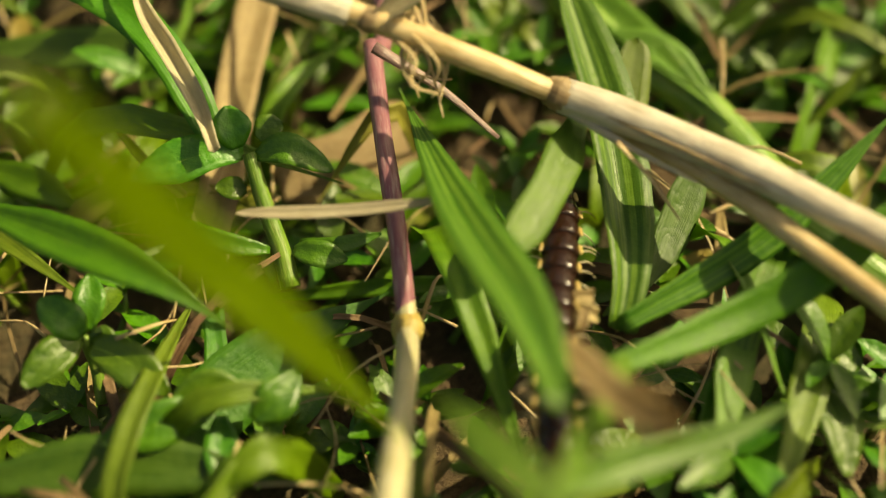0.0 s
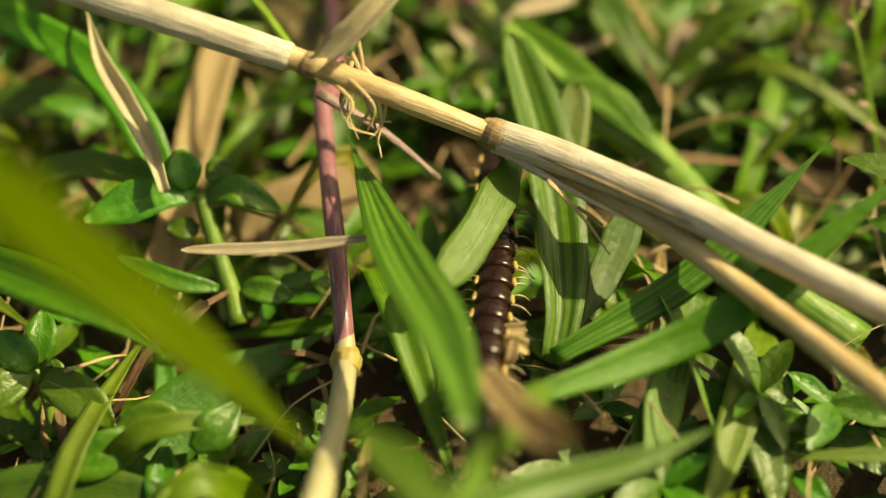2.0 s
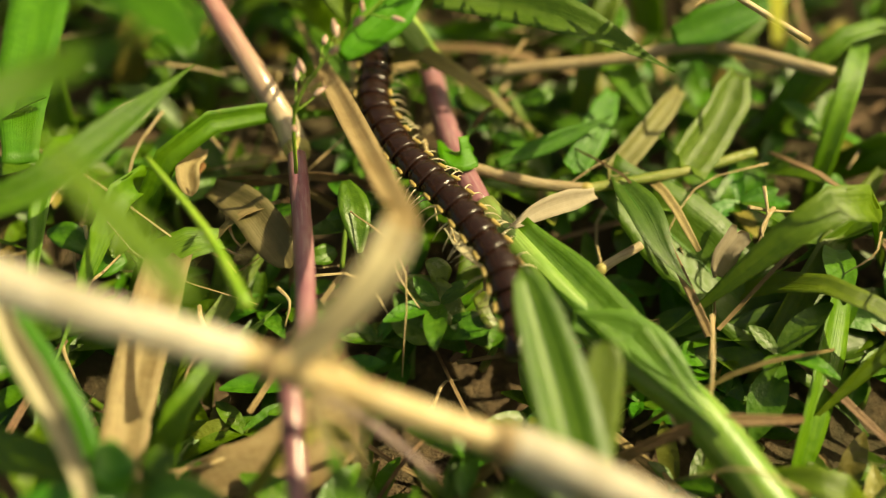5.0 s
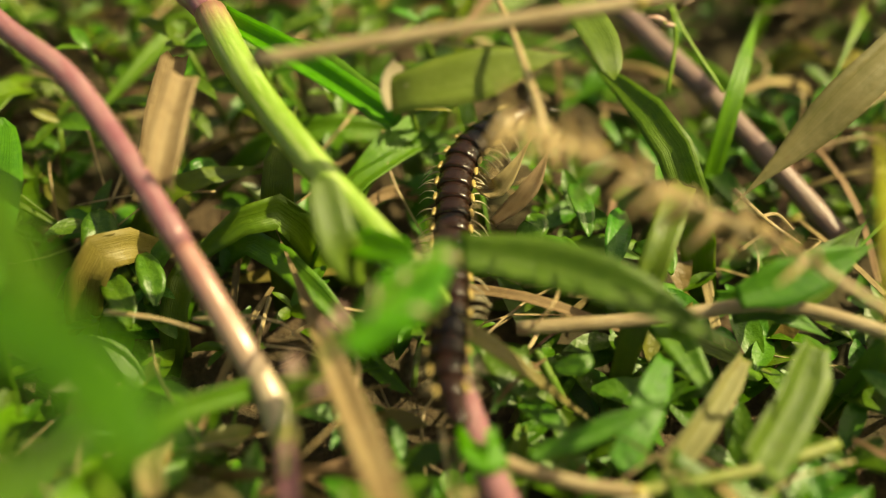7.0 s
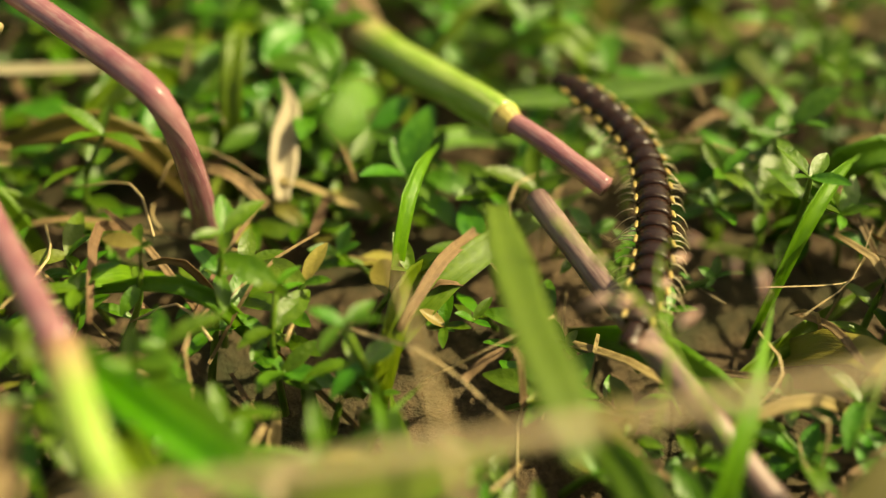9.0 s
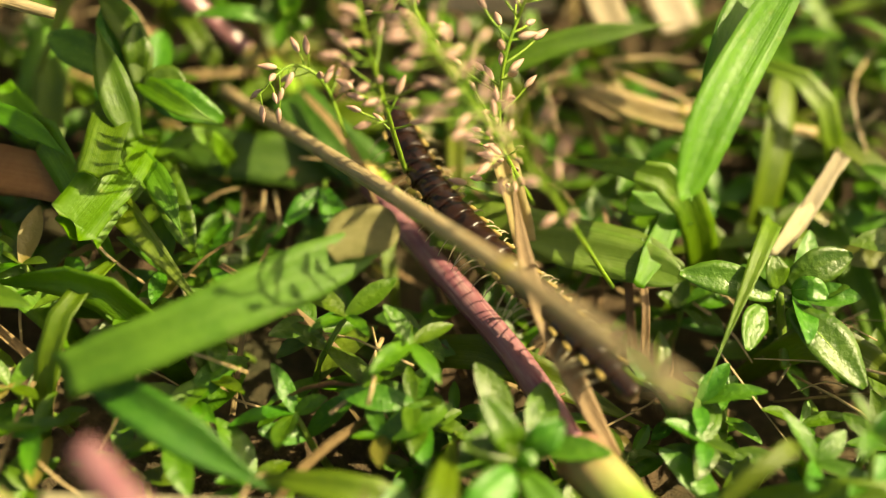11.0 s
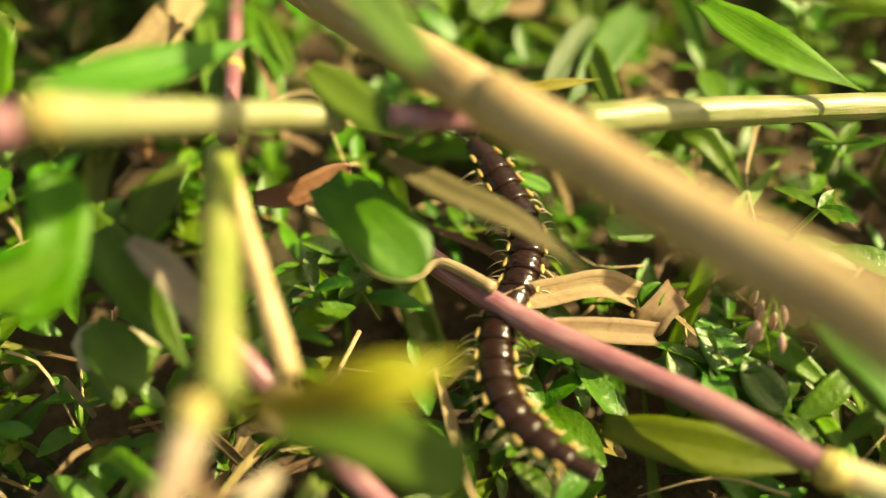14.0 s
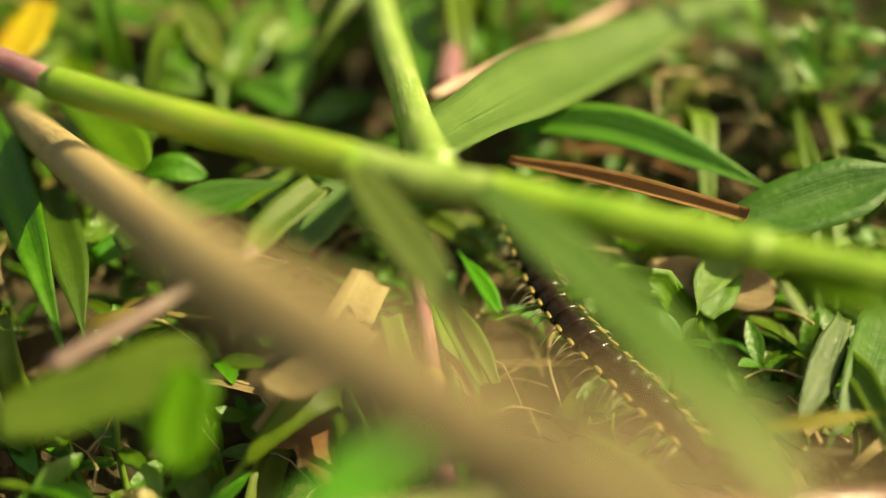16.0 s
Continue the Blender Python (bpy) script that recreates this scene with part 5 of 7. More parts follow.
blade([(1.66, 13.29, 1.0), (1.92, 13.66, 1.12), (2.33, 14.28, 1.28)], 0.129, 'pale', 'dry straw bit among creeping weeds', 'straw_bit', tip='cut')
stem([
      ('stem', [(-5.23, 16.24, 2.43), (-4.55, 15.9, 1.96), (-3.74, 15.6, 1.3), (-3.05, 15.39, 0.76)], 0.092, 'purple'),
      ('sheath', [(-3.02, 15.36, 0.75), (-2.26, 14.71, 0.59), (-1.57, 13.99, 0.45)], 0.137, 'sheath', 0.8)],
     'purple grass stem with a pale joint', nodes=[((-3.01, 15.34, 0.75), (0.79, -0.6, -0.11), 0.148)])
stem([
      ('stalk', [(-3.25, 14.89, 0.77), (-2.95, 14.59, 0.87), (-1.76, 13.29, 1.5), (-0.62, 11.73, 2.4), (-0.08, 10.82, 3.0), (0.18, 10.28, 3.4)], 0.065, 'tan', 1.0)],
     'dry tan straw crossing over the millipede', 'straw', nodes=[((-0.62, 11.73, 2.4), (0.53, -0.73, 0.42), 0.073)])
blade([(0.39, 11.48, 0.6), (-0.01, 11.92, 1.0), (-0.38, 12.48, 1.4), (-0.6, 13.27, 1.8)], 0.179, 'dry', 'dry tan leaf beside the millipede', 'dry_grass', fold=0.3)
blade([(-0.4, 13.25, 0.9), (-0.55, 13.44, 1.31), (-0.7, 13.66, 1.62)], 0.213, 'dry', 'split dry straw stub standing', 'straw_bit', tip='cut', fold=0.6, base=0.9)
blade([(-0.53, 13.39, 0.91), (0.19, 13.26, 0.9), (0.93, 13.02, 0.9)], 0.358, 'dull', 'pale green blade with a shadow band', tip='round', fold=0.25)
blade([(1.58, 14.82, 2.76), (1.24, 14.27, 2.48), (0.89, 13.55, 2.22), (0.69, 12.96, 1.9)], 0.375, 'bright', 'hanging bright green blade', fold=0.3, tip='round')
blade([(-3.68, 13.76, 1.23), (-3.79, 13.16, 1.3), (-3.99, 12.74, 1.2)], 0.440, 'bright', 'green leaf with a notched end', tip='cut', fold=0.2, base=0.8)
blade([(-3.64, 13.58, 1.22), (-3.36, 13.18, 1.2), (-3.13, 12.81, 1.1)], 0.202, 'green', 'narrow green leaf among creeping weeds')
blade([(-3.68, 13.61, 1.32), (-3.89, 13.91, 1.64), (-4.11, 14.37, 1.89)], 0.280, 'green', 'green leaf pointing up')
blade([(-3.8, 14.19, 1.47), (-3.32, 13.83, 1.54), (-2.99, 13.78, 1.43)], 0.208, 'green', 'green leaf among creeping weeds')
blade([(-3.73, 14.13, 1.47), (-3.84, 14.42, 1.7), (-4.26, 14.8, 1.96)], 0.269, 'green', 'green leaf pointing up')
blade([(-5.22, 13.38, 0.91), (-4.57, 13.46, 0.91), (-4.13, 13.61, 0.92)], 0.326, 'rust', 'brown withered blade end', 'dry_grass', tip='cut', fold=0.15)
blade([(-5.11, 13.77, 1.43), (-4.59, 13.59, 1.42), (-4.12, 13.34, 1.31)], 0.186, 'green', 'narrow green blade among creeping weeds')
blade([(-4.91, 15.45, 0.97), (-4.84, 14.65, 0.93), (-4.76, 13.94, 0.75)], 0.389, 'dull', 'pale striped grass blade', tip='cut')
# sunlight on this blade is helped by its brighter green
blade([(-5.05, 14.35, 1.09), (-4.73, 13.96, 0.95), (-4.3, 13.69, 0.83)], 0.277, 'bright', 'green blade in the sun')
blade([(1.44, 15.12, 2.41), (1.1, 14.39, 2.3), (0.82, 13.15, 1.7)], 0.375, 'green', 'long green blade among creeping weeds', fold=0.25)
blade([(-0.88, 14.62, 1.43), (-0.22, 14.91, 1.67), (0.77, 15.16, 1.82)], 0.230, 'green', 'thin green blade among creeping weeds')
stem([
      ('stalk', [(0.15, 15.13, 1.01), (1.01, 14.94, 0.98), (2.25, 14.84, 0.96)], 0.053, 'straw')],
     'thin straws lying on the soil', 'straw', nodes=[((1.01, 14.94, 0.98), (0.98, -0.22, -0.03), 0.059)])
seed_head([(0.36, 12.95, 0.8), (-0.47, 12.43, 2.6), (-0.99, 12.59, 3.1), (-1.37, 13.85, 2.64), (-1.8, 15.31, 2.14)], 0.020, 'sheath', 'green panicle crowded with pinkish seeds', 57, 0.145, 0.443, 'pink', 0.1)
seed_head([(-0.44, 13.39, 0.51), (-0.67, 13.72, 1.53), (-0.72, 13.93, 2.24), (-0.57, 14.33, 2.69)], 0.024, 'sheath', 'green panicle crowded with pinkish seeds', 39, 0.157, 0.479, 'pink', 0.1)
seed_head([(-1.97, 13.94, 1.25), (-2.18, 14.14, 1.67), (-2.44, 14.1, 1.86), (-2.65, 13.74, 1.83)], 0.018, 'sheath', 'small panicle with pink buds', 16, 0.151, 0.312, 'pink', 0.2)
seed_head([(-1.42, 18.01, 2.48), (-1.34, 17.63, 2.39), (-1.39, 17.39, 2.22), (-1.4, 17.27, 2.09)], 0.015, 'sheath', 'drooping panicle with pink buds', 12, 0.204, 0.278, 'pink', 0.8)
stem([
      ('stem', [(-4.52, 18.11, 2.04), (-4.15, 17.79, 2.01), (-3.16, 17.18, 1.98), (-1.83, 16.61, 2.02), (-0.99, 16.13, 2.06)], 0.100, 'purple'),
      ('sheath', [(-1.04, 16.16, 2.06), (-0.44, 16.0, 2.03), (0.07, 15.84, 2.05)], 0.111, 'cream_flushed', 1.5),
      ('upper_stem', [(-0.02, 15.85, 2.05), (0.66, 15.68, 2.01), (1.23, 15.5, 1.98)], 0.100, 'sheath')],
     'pinkish brown grass stem with a pale green joint', nodes=[((-0.98, 16.13, 2.06), (0.92, -0.39, -0.08), 0.135)])
blade([(-0.12, 15.8, 2.09), (0.26, 15.67, 2.21), (0.94, 15.63, 2.4)], 0.299, 'bright', 'bright green leaf at the joint')
blade([(-3.38, 17.31, 2.01), (-3.02, 17.52, 1.97), (-2.63, 17.72, 1.94), (-2.31, 17.81, 1.77)], 0.228, 'dry', 'dry curled leaf flag on the stem', 'dry_grass', tip='cut', fold=0.5)
blade([(-3.18, 17.09, 1.95), (-2.74, 17.32, 1.82), (-2.12, 17.5, 1.69)], 0.200, 'dry', 'dry ragged leaf flag on the stem', 'dry_grass', tip='cut', fold=0.4)
stem([
      ('tendril', [(-3.45, 17.35, 2.12), (-3.9, 17.58, 2.09), (-4.1, 17.42, 2.04), (-4.41, 17.36, 2.13), (-4.71, 17.55, 2.36), (-4.98, 17.58, 2.47)], 0.050, 'tan', 0.8)],
     'curled dry tendril of a grass stem', 'dry_tendril')
blade([(-5.39, 17.61, 2.47), (-5.05, 17.66, 2.54), (-4.69, 17.97, 2.61)], 0.203, 'rust', 'orange-brown withered leaf tip', 'dry_grass', tip='round', fold=0.5)
stem([
      ('top_sheath', [(-5.4, 17.07, 3.36), (-5.08, 15.98, 3.38), (-4.77, 14.96, 3.48)], 0.115, 'sallow', 1.05),
      ('stem', [(-4.87, 14.82, 3.46), (-4.94, 14.45, 3.2), (-5.04, 14.11, 2.86), (-5.17, 13.89, 2.54)], 0.091, 'violet'),
      ('lower_sheath', [(-5.17, 13.89, 2.54), (-5.14, 13.37, 2.21), (-4.96, 12.43, 1.7)], 0.139, 'sallow'),
      ('side_straw', [(-5.34, 16.99, 3.29), (-5.03, 16.45, 3.08), (-4.62, 15.75, 2.73)], 0.076, 'straw')],
     'yellow-green grass stem with a purple joint standing close by', nodes=[((-4.87, 14.82, 3.46), (-0.27, 0.95, 0.16), 0.109)])
blade([(-4.62, 15.48, 2.67), (-4.14, 15.39, 2.76), (-3.43, 15.13, 2.81)], 0.421, 'dull', 'green leaf stub with a cut end', tip='cut', fold=0.15, base=0.8)
blade([(-4.78, 15.56, 2.64), (-4.64, 15.53, 2.68), (-4.38, 15.51, 2.68)], 0.333, 'dry', 'withered brown leaf base', 'dry_grass', tip='round')
blade([(-4.3, 12.92, 3.1), (-4.21, 13.55, 2.92), (-3.84, 14.16, 2.67), (-3.3, 14.49, 2.61), (-2.57, 14.99, 2.74)], 0.172, 'dry', 'dry tan leaf arching over', 'dry_grass', tip='cut', fold=0.5)
blade([(-5.21, 15.14, 2.71), (-4.66, 14.69, 2.59), (-4.05, 14.59, 2.52), (-3.34, 14.64, 2.53)], 0.127, 'dry', 'dry tan leaf strip', 'dry_grass', fold=0.5)
blade([(-4.53, 15.05, 2.7), (-4.76, 14.63, 2.63), (-4.95, 14.22, 2.57)], 0.184, 'pale', 'pale yellow dry leaf', 'dry_grass', tip='round', fold=0.2)
blade([(-4.58, 14.86, 3.56), (-4.18, 14.66, 3.93), (-3.67, 14.54, 4.32)], 0.217, 'yellow', 'yellow dying leaf among creeping weeds', tip='point')
blade([(-5.87, 13.39, 1.11), (-4.79, 13.35, 1.11), (-3.95, 13.23, 1.1)], 0.399, 'rust', 'brown withered blade end', 'dry_grass', tip='cut', fold=0.1)
blade([(-3.8, 14.31, 1.29), (-3.88, 13.78, 1.43), (-3.82, 13.02, 1.5)], 0.318, 'green', 'green weed leaf stalk', tip='cut')
# brighter green adds to the sun on this blade
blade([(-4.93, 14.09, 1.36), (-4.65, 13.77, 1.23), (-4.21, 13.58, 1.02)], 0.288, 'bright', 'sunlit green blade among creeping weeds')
blade([(-4.76, 14.73, 1.14), (-4.63, 14.24, 1.08), (-4.56, 13.74, 0.93)], 0.285, 'dull', 'pale striped blade among creeping weeds', tip='cut')
# its shade is put into the colour by the dark green
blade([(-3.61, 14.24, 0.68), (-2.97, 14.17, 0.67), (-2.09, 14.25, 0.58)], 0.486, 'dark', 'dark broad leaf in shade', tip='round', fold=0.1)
blade([(-1.0, 17.37, 2.22), (-0.56, 16.94, 2.21), (-0.05, 16.49, 2.0)], 0.454, 'green', 'broad green weed leaf', tip='round', fold=0.25)
blade([(-2.51, 16.64, 1.54), (-1.78, 16.52, 1.6), (-0.86, 16.46, 1.59)], 0.364, 'mustard', 'yellow-green leaf under the stem')
blade([(-1.41, 15.72, 1.32), (-0.86, 15.79, 1.34), (-0.21, 15.87, 1.35)], 0.140, 'pale', 'dry straw bits among creeping weeds', 'straw_bit', tip='cut')
stem([
      ('stalk', [(-5.81, 14.09, 2.36), (-5.12, 14.19, 2.27), (-4.37, 14.22, 2.07)], 0.077, 'tan', 0.6)],
     'dry brown tail of a blade', 'straw', nodes=[((-5.12, 14.19, 2.27), (0.98, 0.14, -0.13), 0.086)])

# last stretch: the big straw close by and the tall green stem
LOOSE_STRAW = stem([
      ('stem', [(-12.4, 27.1, 2.05), (-9.0, 23.23, 2.74), (-6.16, 20.02, 3.33), (-5.22, 18.95, 3.57), (-4.25, 17.97, 3.77), (-3.56, 17.25, 3.94)], 0.14, 'fawn', 1.35),
      ('stalk', [(-3.6, 17.3, 3.93), (-3.4, 17.07, 3.99), (-2.38, 16.1, 4.2), (-1.74, 15.35, 4.45), (-1.38, 14.69, 4.74), (-0.75, 13.6, 5.2)], 0.201, 'fawn', 1.0)],
     'thick pale straw close overhead', 'straw')
stem([
      ('joint_stem', [(-7.67, 15.62, 4.2), (-6.93, 15.79, 4.24), (-6.58, 15.88, 4.26), (-6.22, 16.09, 4.25)], 0.137, 'purple'),
      ('sheath', [(-6.07, 16.16, 4.26), (-5.65, 16.7, 3.92), (-5.0, 17.33, 3.56), (-4.66, 17.55, 3.41)], 0.156, 'mottled', 0.6)],
     'pale sheathed stem close overhead', nodes=[((-6.07, 16.16, 4.26), (-0.98, -0.21, -0.05), 0.142)])
stem([
      ('pink_stem', [(-4.3, 17.44, 3.57), (-3.79, 17.61, 3.51), (-2.98, 17.93, 3.34)], 0.094, 'purple'),
      ('green_sheath', [(-2.99, 17.95, 3.34), (-2.5, 18.22, 3.27), (-1.91, 18.55, 3.15), (-0.24, 19.3, 2.92)], 0.131, 'mottled', 0.8)],
     'pink grass stem with a pale green joint')
blade([(-6.17, 16.29, 4.33), (-5.86, 17.08, 3.99), (-5.31, 18.04, 3.69)], 0.309, 'green', 'green blade close overhead', fold=0.2)
blade([(-4.94, 17.79, 3.65), (-4.44, 17.46, 3.58), (-3.97, 17.24, 3.54)], 0.308, 'dull', 'pale green blade hanging close by', fold=0.15)
blade([(-4.36, 17.55, 3.12), (-3.86, 17.33, 3.08), (-3.33, 17.14, 3.03), (-2.79, 16.8, 2.95)], 0.206, 'olive', 'green blade turning orange at the tip', fold=0.2)
blade([(-4.79, 17.52, 2.83), (-4.38, 17.15, 2.84), (-3.94, 16.86, 2.68)], 0.528, 'green', 'broad green leaf among creeping weeds', tip='round', fold=0.15)
blade([(-4.43, 14.9, 3.57), (-3.91, 14.95, 3.78), (-3.43, 15.23, 3.83)], 0.273, 'yellow', 'yellow leaf close by', fold=0.15)
blade([(-6.03, 16.74, 2.74), (-5.69, 16.53, 2.69), (-5.29, 16.22, 2.53)], 0.241, 'pale', 'striped dry leaf lit by sun', 'dry_grass', tip='cut', fold=0.2)
blade([(-6.54, 17.09, 2.63), (-6.0, 16.61, 2.42), (-5.42, 16.1, 2.1)], 0.384, 'green', 'green blade behind the dry leaf', fold=0.15)
blade([(-6.0, 16.8, 2.76), (-5.85, 17.0, 3.0), (-5.69, 17.24, 3.15)], 0.291, 'dull', 'pale green leaf among creeping weeds')
blade([(-7.14, 16.4, 2.47), (-6.65, 16.59, 2.61), (-6.43, 16.96, 2.8)], 0.296, 'bright', 'bright green leaf among creeping weeds')
blade([(-0.96, 17.52, 2.07), (-0.6, 16.93, 2.1), (-0.07, 16.57, 1.91)], 0.394, 'green', 'broad green leaf among creeping weeds')
blade([(-0.13, 17.14, 1.87), (-0.62, 16.77, 1.87), (-0.91, 16.5, 1.7)], 0.176, 'green', 'green leaf among creeping weeds')
blade([(-6.32, 16.47, 2.09), (-6.04, 16.25, 2.03), (-5.79, 16.22, 1.93)], 0.390, 'dull', 'pale leaf piece among creeping weeds', tip='cut', fold=0.1)
blade([(-3.82, 16.92, 1.61), (-3.35, 15.9, 1.36), (-3.13, 15.93, 1.37)], 0.089, 'dry', 'dry bits in the shade', 'straw_bit')
# sun on the blade is partly in its brighter green
blade([(-2.08, 19.7, 3.4), (-1.57, 19.13, 3.42), (-0.81, 18.84, 3.29)], 0.398, 'bright', 'bright green blade in the sun', fold=0.2)
blade([(-2.47, 20.99, 2.48), (-2.84, 19.87, 2.54), (-3.11, 19.25, 2.39)], 0.405, 'dark', 'dark green blade among creeping weeds', fold=0.2)
blade([(-3.74, 21.18, 2.65), (-4.0, 20.72, 2.65), (-4.07, 20.38, 2.56)], 0.298, 'dull', 'pale green leaf among creeping weeds')
blade([(-3.64, 19.05, 2.71), (-3.26, 19.1, 2.8), (-2.8, 19.26, 2.83)], 0.105, 'yellow', 'thin yellow leaf among creeping weeds')
stem([
      ('purple_end', [(-14.21, 21.53, 4.14), (-10.84, 20.51, 4.22), (-9.73, 20.23, 4.22), (-9.06, 19.94, 4.22)], 0.104, 'purple'),
      ('first_piece', [(-9.08, 19.95, 4.22), (-7.79, 19.52, 4.30), (-6.61, 19.20, 4.36)], 0.130, 'blush', 1.1),
      ('second_piece', [(-6.64, 19.22, 4.36), (-6.14, 19.11, 4.36), (-5.65, 19.06, 4.36)], 0.127, 'lime'),
      ('third_piece', [(-5.67, 19.07, 4.36), (-4.83, 18.97, 4.35), (-4.03, 18.86, 4.34)], 0.129, 'sheath', 0.9),
      ('fourth_piece', [(-4.06, 18.88, 4.34), (-2.86, 18.72, 4.33), (-0.24, 18.47, 4.23)], 0.107, 'sheath')],
     'tall green grass stem with pale joints across the view', nodes=[((-9.06, 19.94, 4.22), (0.96, -0.27, 0.0), 0.109), ((-6.62, 19.19, 4.36), (0.98, -0.18, -0.01), 0.131), ((-5.66, 19.06, 4.36), (0.98, -0.17, -0.01), 0.129), ((-4.05, 18.87, 4.34), (0.98, -0.17, -0.01), 0.125)], node_mat='joint')
blade([(-6.64, 19.16, 4.42), (-6.35, 18.78, 4.36), (-5.98, 18.37, 4.24), (-5.45, 17.87, 3.98)], 0.28, 'ashen', 'grey-green blade hanging from the tall stem', fold=0.15)
blade([(-5.74, 18.95, 4.47), (-5.15, 18.15, 4.63), (-4.68, 17.51, 4.69), (-4.27, 17.04, 4.65), (-3.93, 16.64, 4.56)], 0.33, 'ashen', 'green blade hanging from the tall stem', fold=0.15, tip='round')
blade([(-6.27, 20.08, 4.02), (-5.85, 21.64, 3.61), (-4.93, 23.95, 3.09), (-2.92, 27.24, 2.74)], 0.681, 'ashen', 'broad green blade rising from the stem', fold=0.25, base=0.6)
stem([
      ('stem', [(-6.08, 19.33, 4.30), (-6.29, 20.01, 4.06), (-6.74, 21.52, 3.69), (-7.34, 23.42, 3.35), (-8.21, 26.07, 3.26)], 0.149, 'lime'),
      ('purple_stem', [(-6.49, 22.31, 3.26), (-6.65, 23.72, 3.17), (-6.96, 26.14, 3.09)], 0.131, 'purple')],
     'yellow-green side shoot among creeping weeds')
blade([(-6.66, 22.2, 3.26), (-7.02, 23.62, 3.17), (-7.58, 25.59, 3.09)], 0.496, 'striped', 'pale striped leaf sheath beside a green shoot', tip='cut', base=0.9)
blade([(-3.96, 19.14, 4.21), (-3.65, 18.76, 4.25), (-3.14, 18.40, 4.29)], 0.289, 'bright', 'yellow-green blade at the joint')
blade([(-3.84, 21.04, 3.02), (-3.40, 21.21, 3.15), (-2.31, 21.71, 3.44)], 0.56, 'dark', 'broad dark green blade', fold=0.3)
blade([(-5.77, 21.28, 3.22), (-4.99, 21.08, 3.29), (-4.35, 20.84, 3.35), (-3.83, 20.67, 3.36)], 0.15, 'rust', 'orange-brown dry leaf along the stem', 'dry_grass', tip='cut', fold=0.6)
blade([(-5.87, 22.09, 3.13), (-4.94, 22.03, 3.21), (-4.18, 21.84, 3.14), (-3.34, 21.61, 3.00)], 0.40, 'striped', 'striped dying blade among creeping weeds', fold=0.5)
blade([(-10.75, 21.58, 2.83), (-9.5, 19.86, 2.89), (-8.68, 18.74, 2.47)], 0.349, 'green', 'green blade pointing down', fold=0.35)
# shade on this blade comes partly from its darker green
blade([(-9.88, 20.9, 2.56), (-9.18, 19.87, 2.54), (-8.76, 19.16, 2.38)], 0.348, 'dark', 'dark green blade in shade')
blade([(-9.1, 20.11, 2.47), (-8.48, 20.72, 2.65), (-7.53, 21.15, 2.83)], 0.311, 'green', 'green blade under the stem')
stem([
      ('stem', [(-8.31, 17.97, 3.31), (-7.79, 18.6, 3.43), (-7.34, 19.26, 3.48)], 0.067, 'mauve', 0.8)],
     'thin mauve stick among creeping weeds')
blade([(-7.38, 19.23, 3.48), (-7.32, 19.62, 3.48), (-7.12, 20.13, 3.51)], 0.249, 'dull', 'pale green sheath piece', tip='cut')
blade([(-7.41, 20.38, 2.65), (-7.36, 20.91, 2.65), (-7.21, 21.51, 2.65)], 0.443, 'dark', 'dark leaf under the stem', tip='cut')
blade([(-6.46, 18.67, 1.74), (-6.9, 19.1, 1.92), (-7.27, 19.13, 1.93)], 0.481, 'rust', 'brown dead leaf among creeping weeds', 'dry_grass', tip='cut', fold=0.1)
blade([(-10.75, 22.02, 3.09), (-10.82, 22.59, 3.17), (-11.01, 23.33, 3.17)], 0.420, 'orange', 'orange and yellow dying leaf', tip='round', fold=0.15)
herb([(-9.49, 20.37, 2.13), (-9.16, 20.68, 2.39), (-8.9, 21.29, 2.65)], 0.040, [
      ([(-10.14, 21.58, 2.83), (-9.63, 21.18, 2.91), (-9.22, 20.87, 2.83)], 0.276),
      ([(-9.29, 20.31, 2.48), (-9.17, 20.46, 2.56), (-9.13, 20.84, 2.56)], 0.236),
      ([(-8.64, 23.52, 2.83), (-8.53, 23.79, 2.91), (-8.43, 23.89, 2.91)], 0.242),
      ([(-9.92, 24.26, 2.91), (-9.43, 23.5, 3.0), (-8.89, 22.92, 2.83)], 0.301)],
     'weed with pale spotted oval leaves', 'spotted')
herb([(-8.6, 22.54, 2.22), (-8.88, 22.72, 2.48), (-8.94, 22.99, 2.65)], 0.052, [
      ([(-8.95, 20.94, 2.83), (-8.69, 20.96, 2.91), (-8.39, 21.01, 2.83)], 0.218),
      ([(-9.57, 22.31, 2.91), (-9.21, 22.29, 3.0), (-8.88, 22.31, 2.91)], 0.275),
      ([(-7.95, 22.61, 2.56), (-7.66, 22.82, 2.65), (-7.4, 23.07, 2.65)], 0.229),
      ([(-8.94, 22.99, 2.65), (-8.82, 23.47, 2.83), (-8.91, 24.61, 2.91)], 0.402),
      ([(-8.96, 22.99, 2.65), (-9.23, 23.09, 2.83), (-9.51, 23.01, 2.83)], 0.351),
      ([(-8.75, 23.05, 2.65), (-8.34, 22.72, 2.74), (-8.0, 22.56, 2.65)], 0.320),
      ([(-9.91, 23.99, 2.65), (-10.36, 24.3, 2.74), (-10.96, 24.76, 2.83)], 0.517)],
     'weed with broad dark green leaves')
blade([(-8.22, 22.72, 2.56), (-8.31, 23.66, 2.74), (-8.61, 25.03, 2.91)], 0.392, 'dull', 'upright pale leaf with a yellow edge', tip='cut', fold=0.2)
# its sunlit look is partly painted, with the brighter green
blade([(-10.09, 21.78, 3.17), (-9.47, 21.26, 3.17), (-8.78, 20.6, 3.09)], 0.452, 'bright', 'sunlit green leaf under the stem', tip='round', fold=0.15)
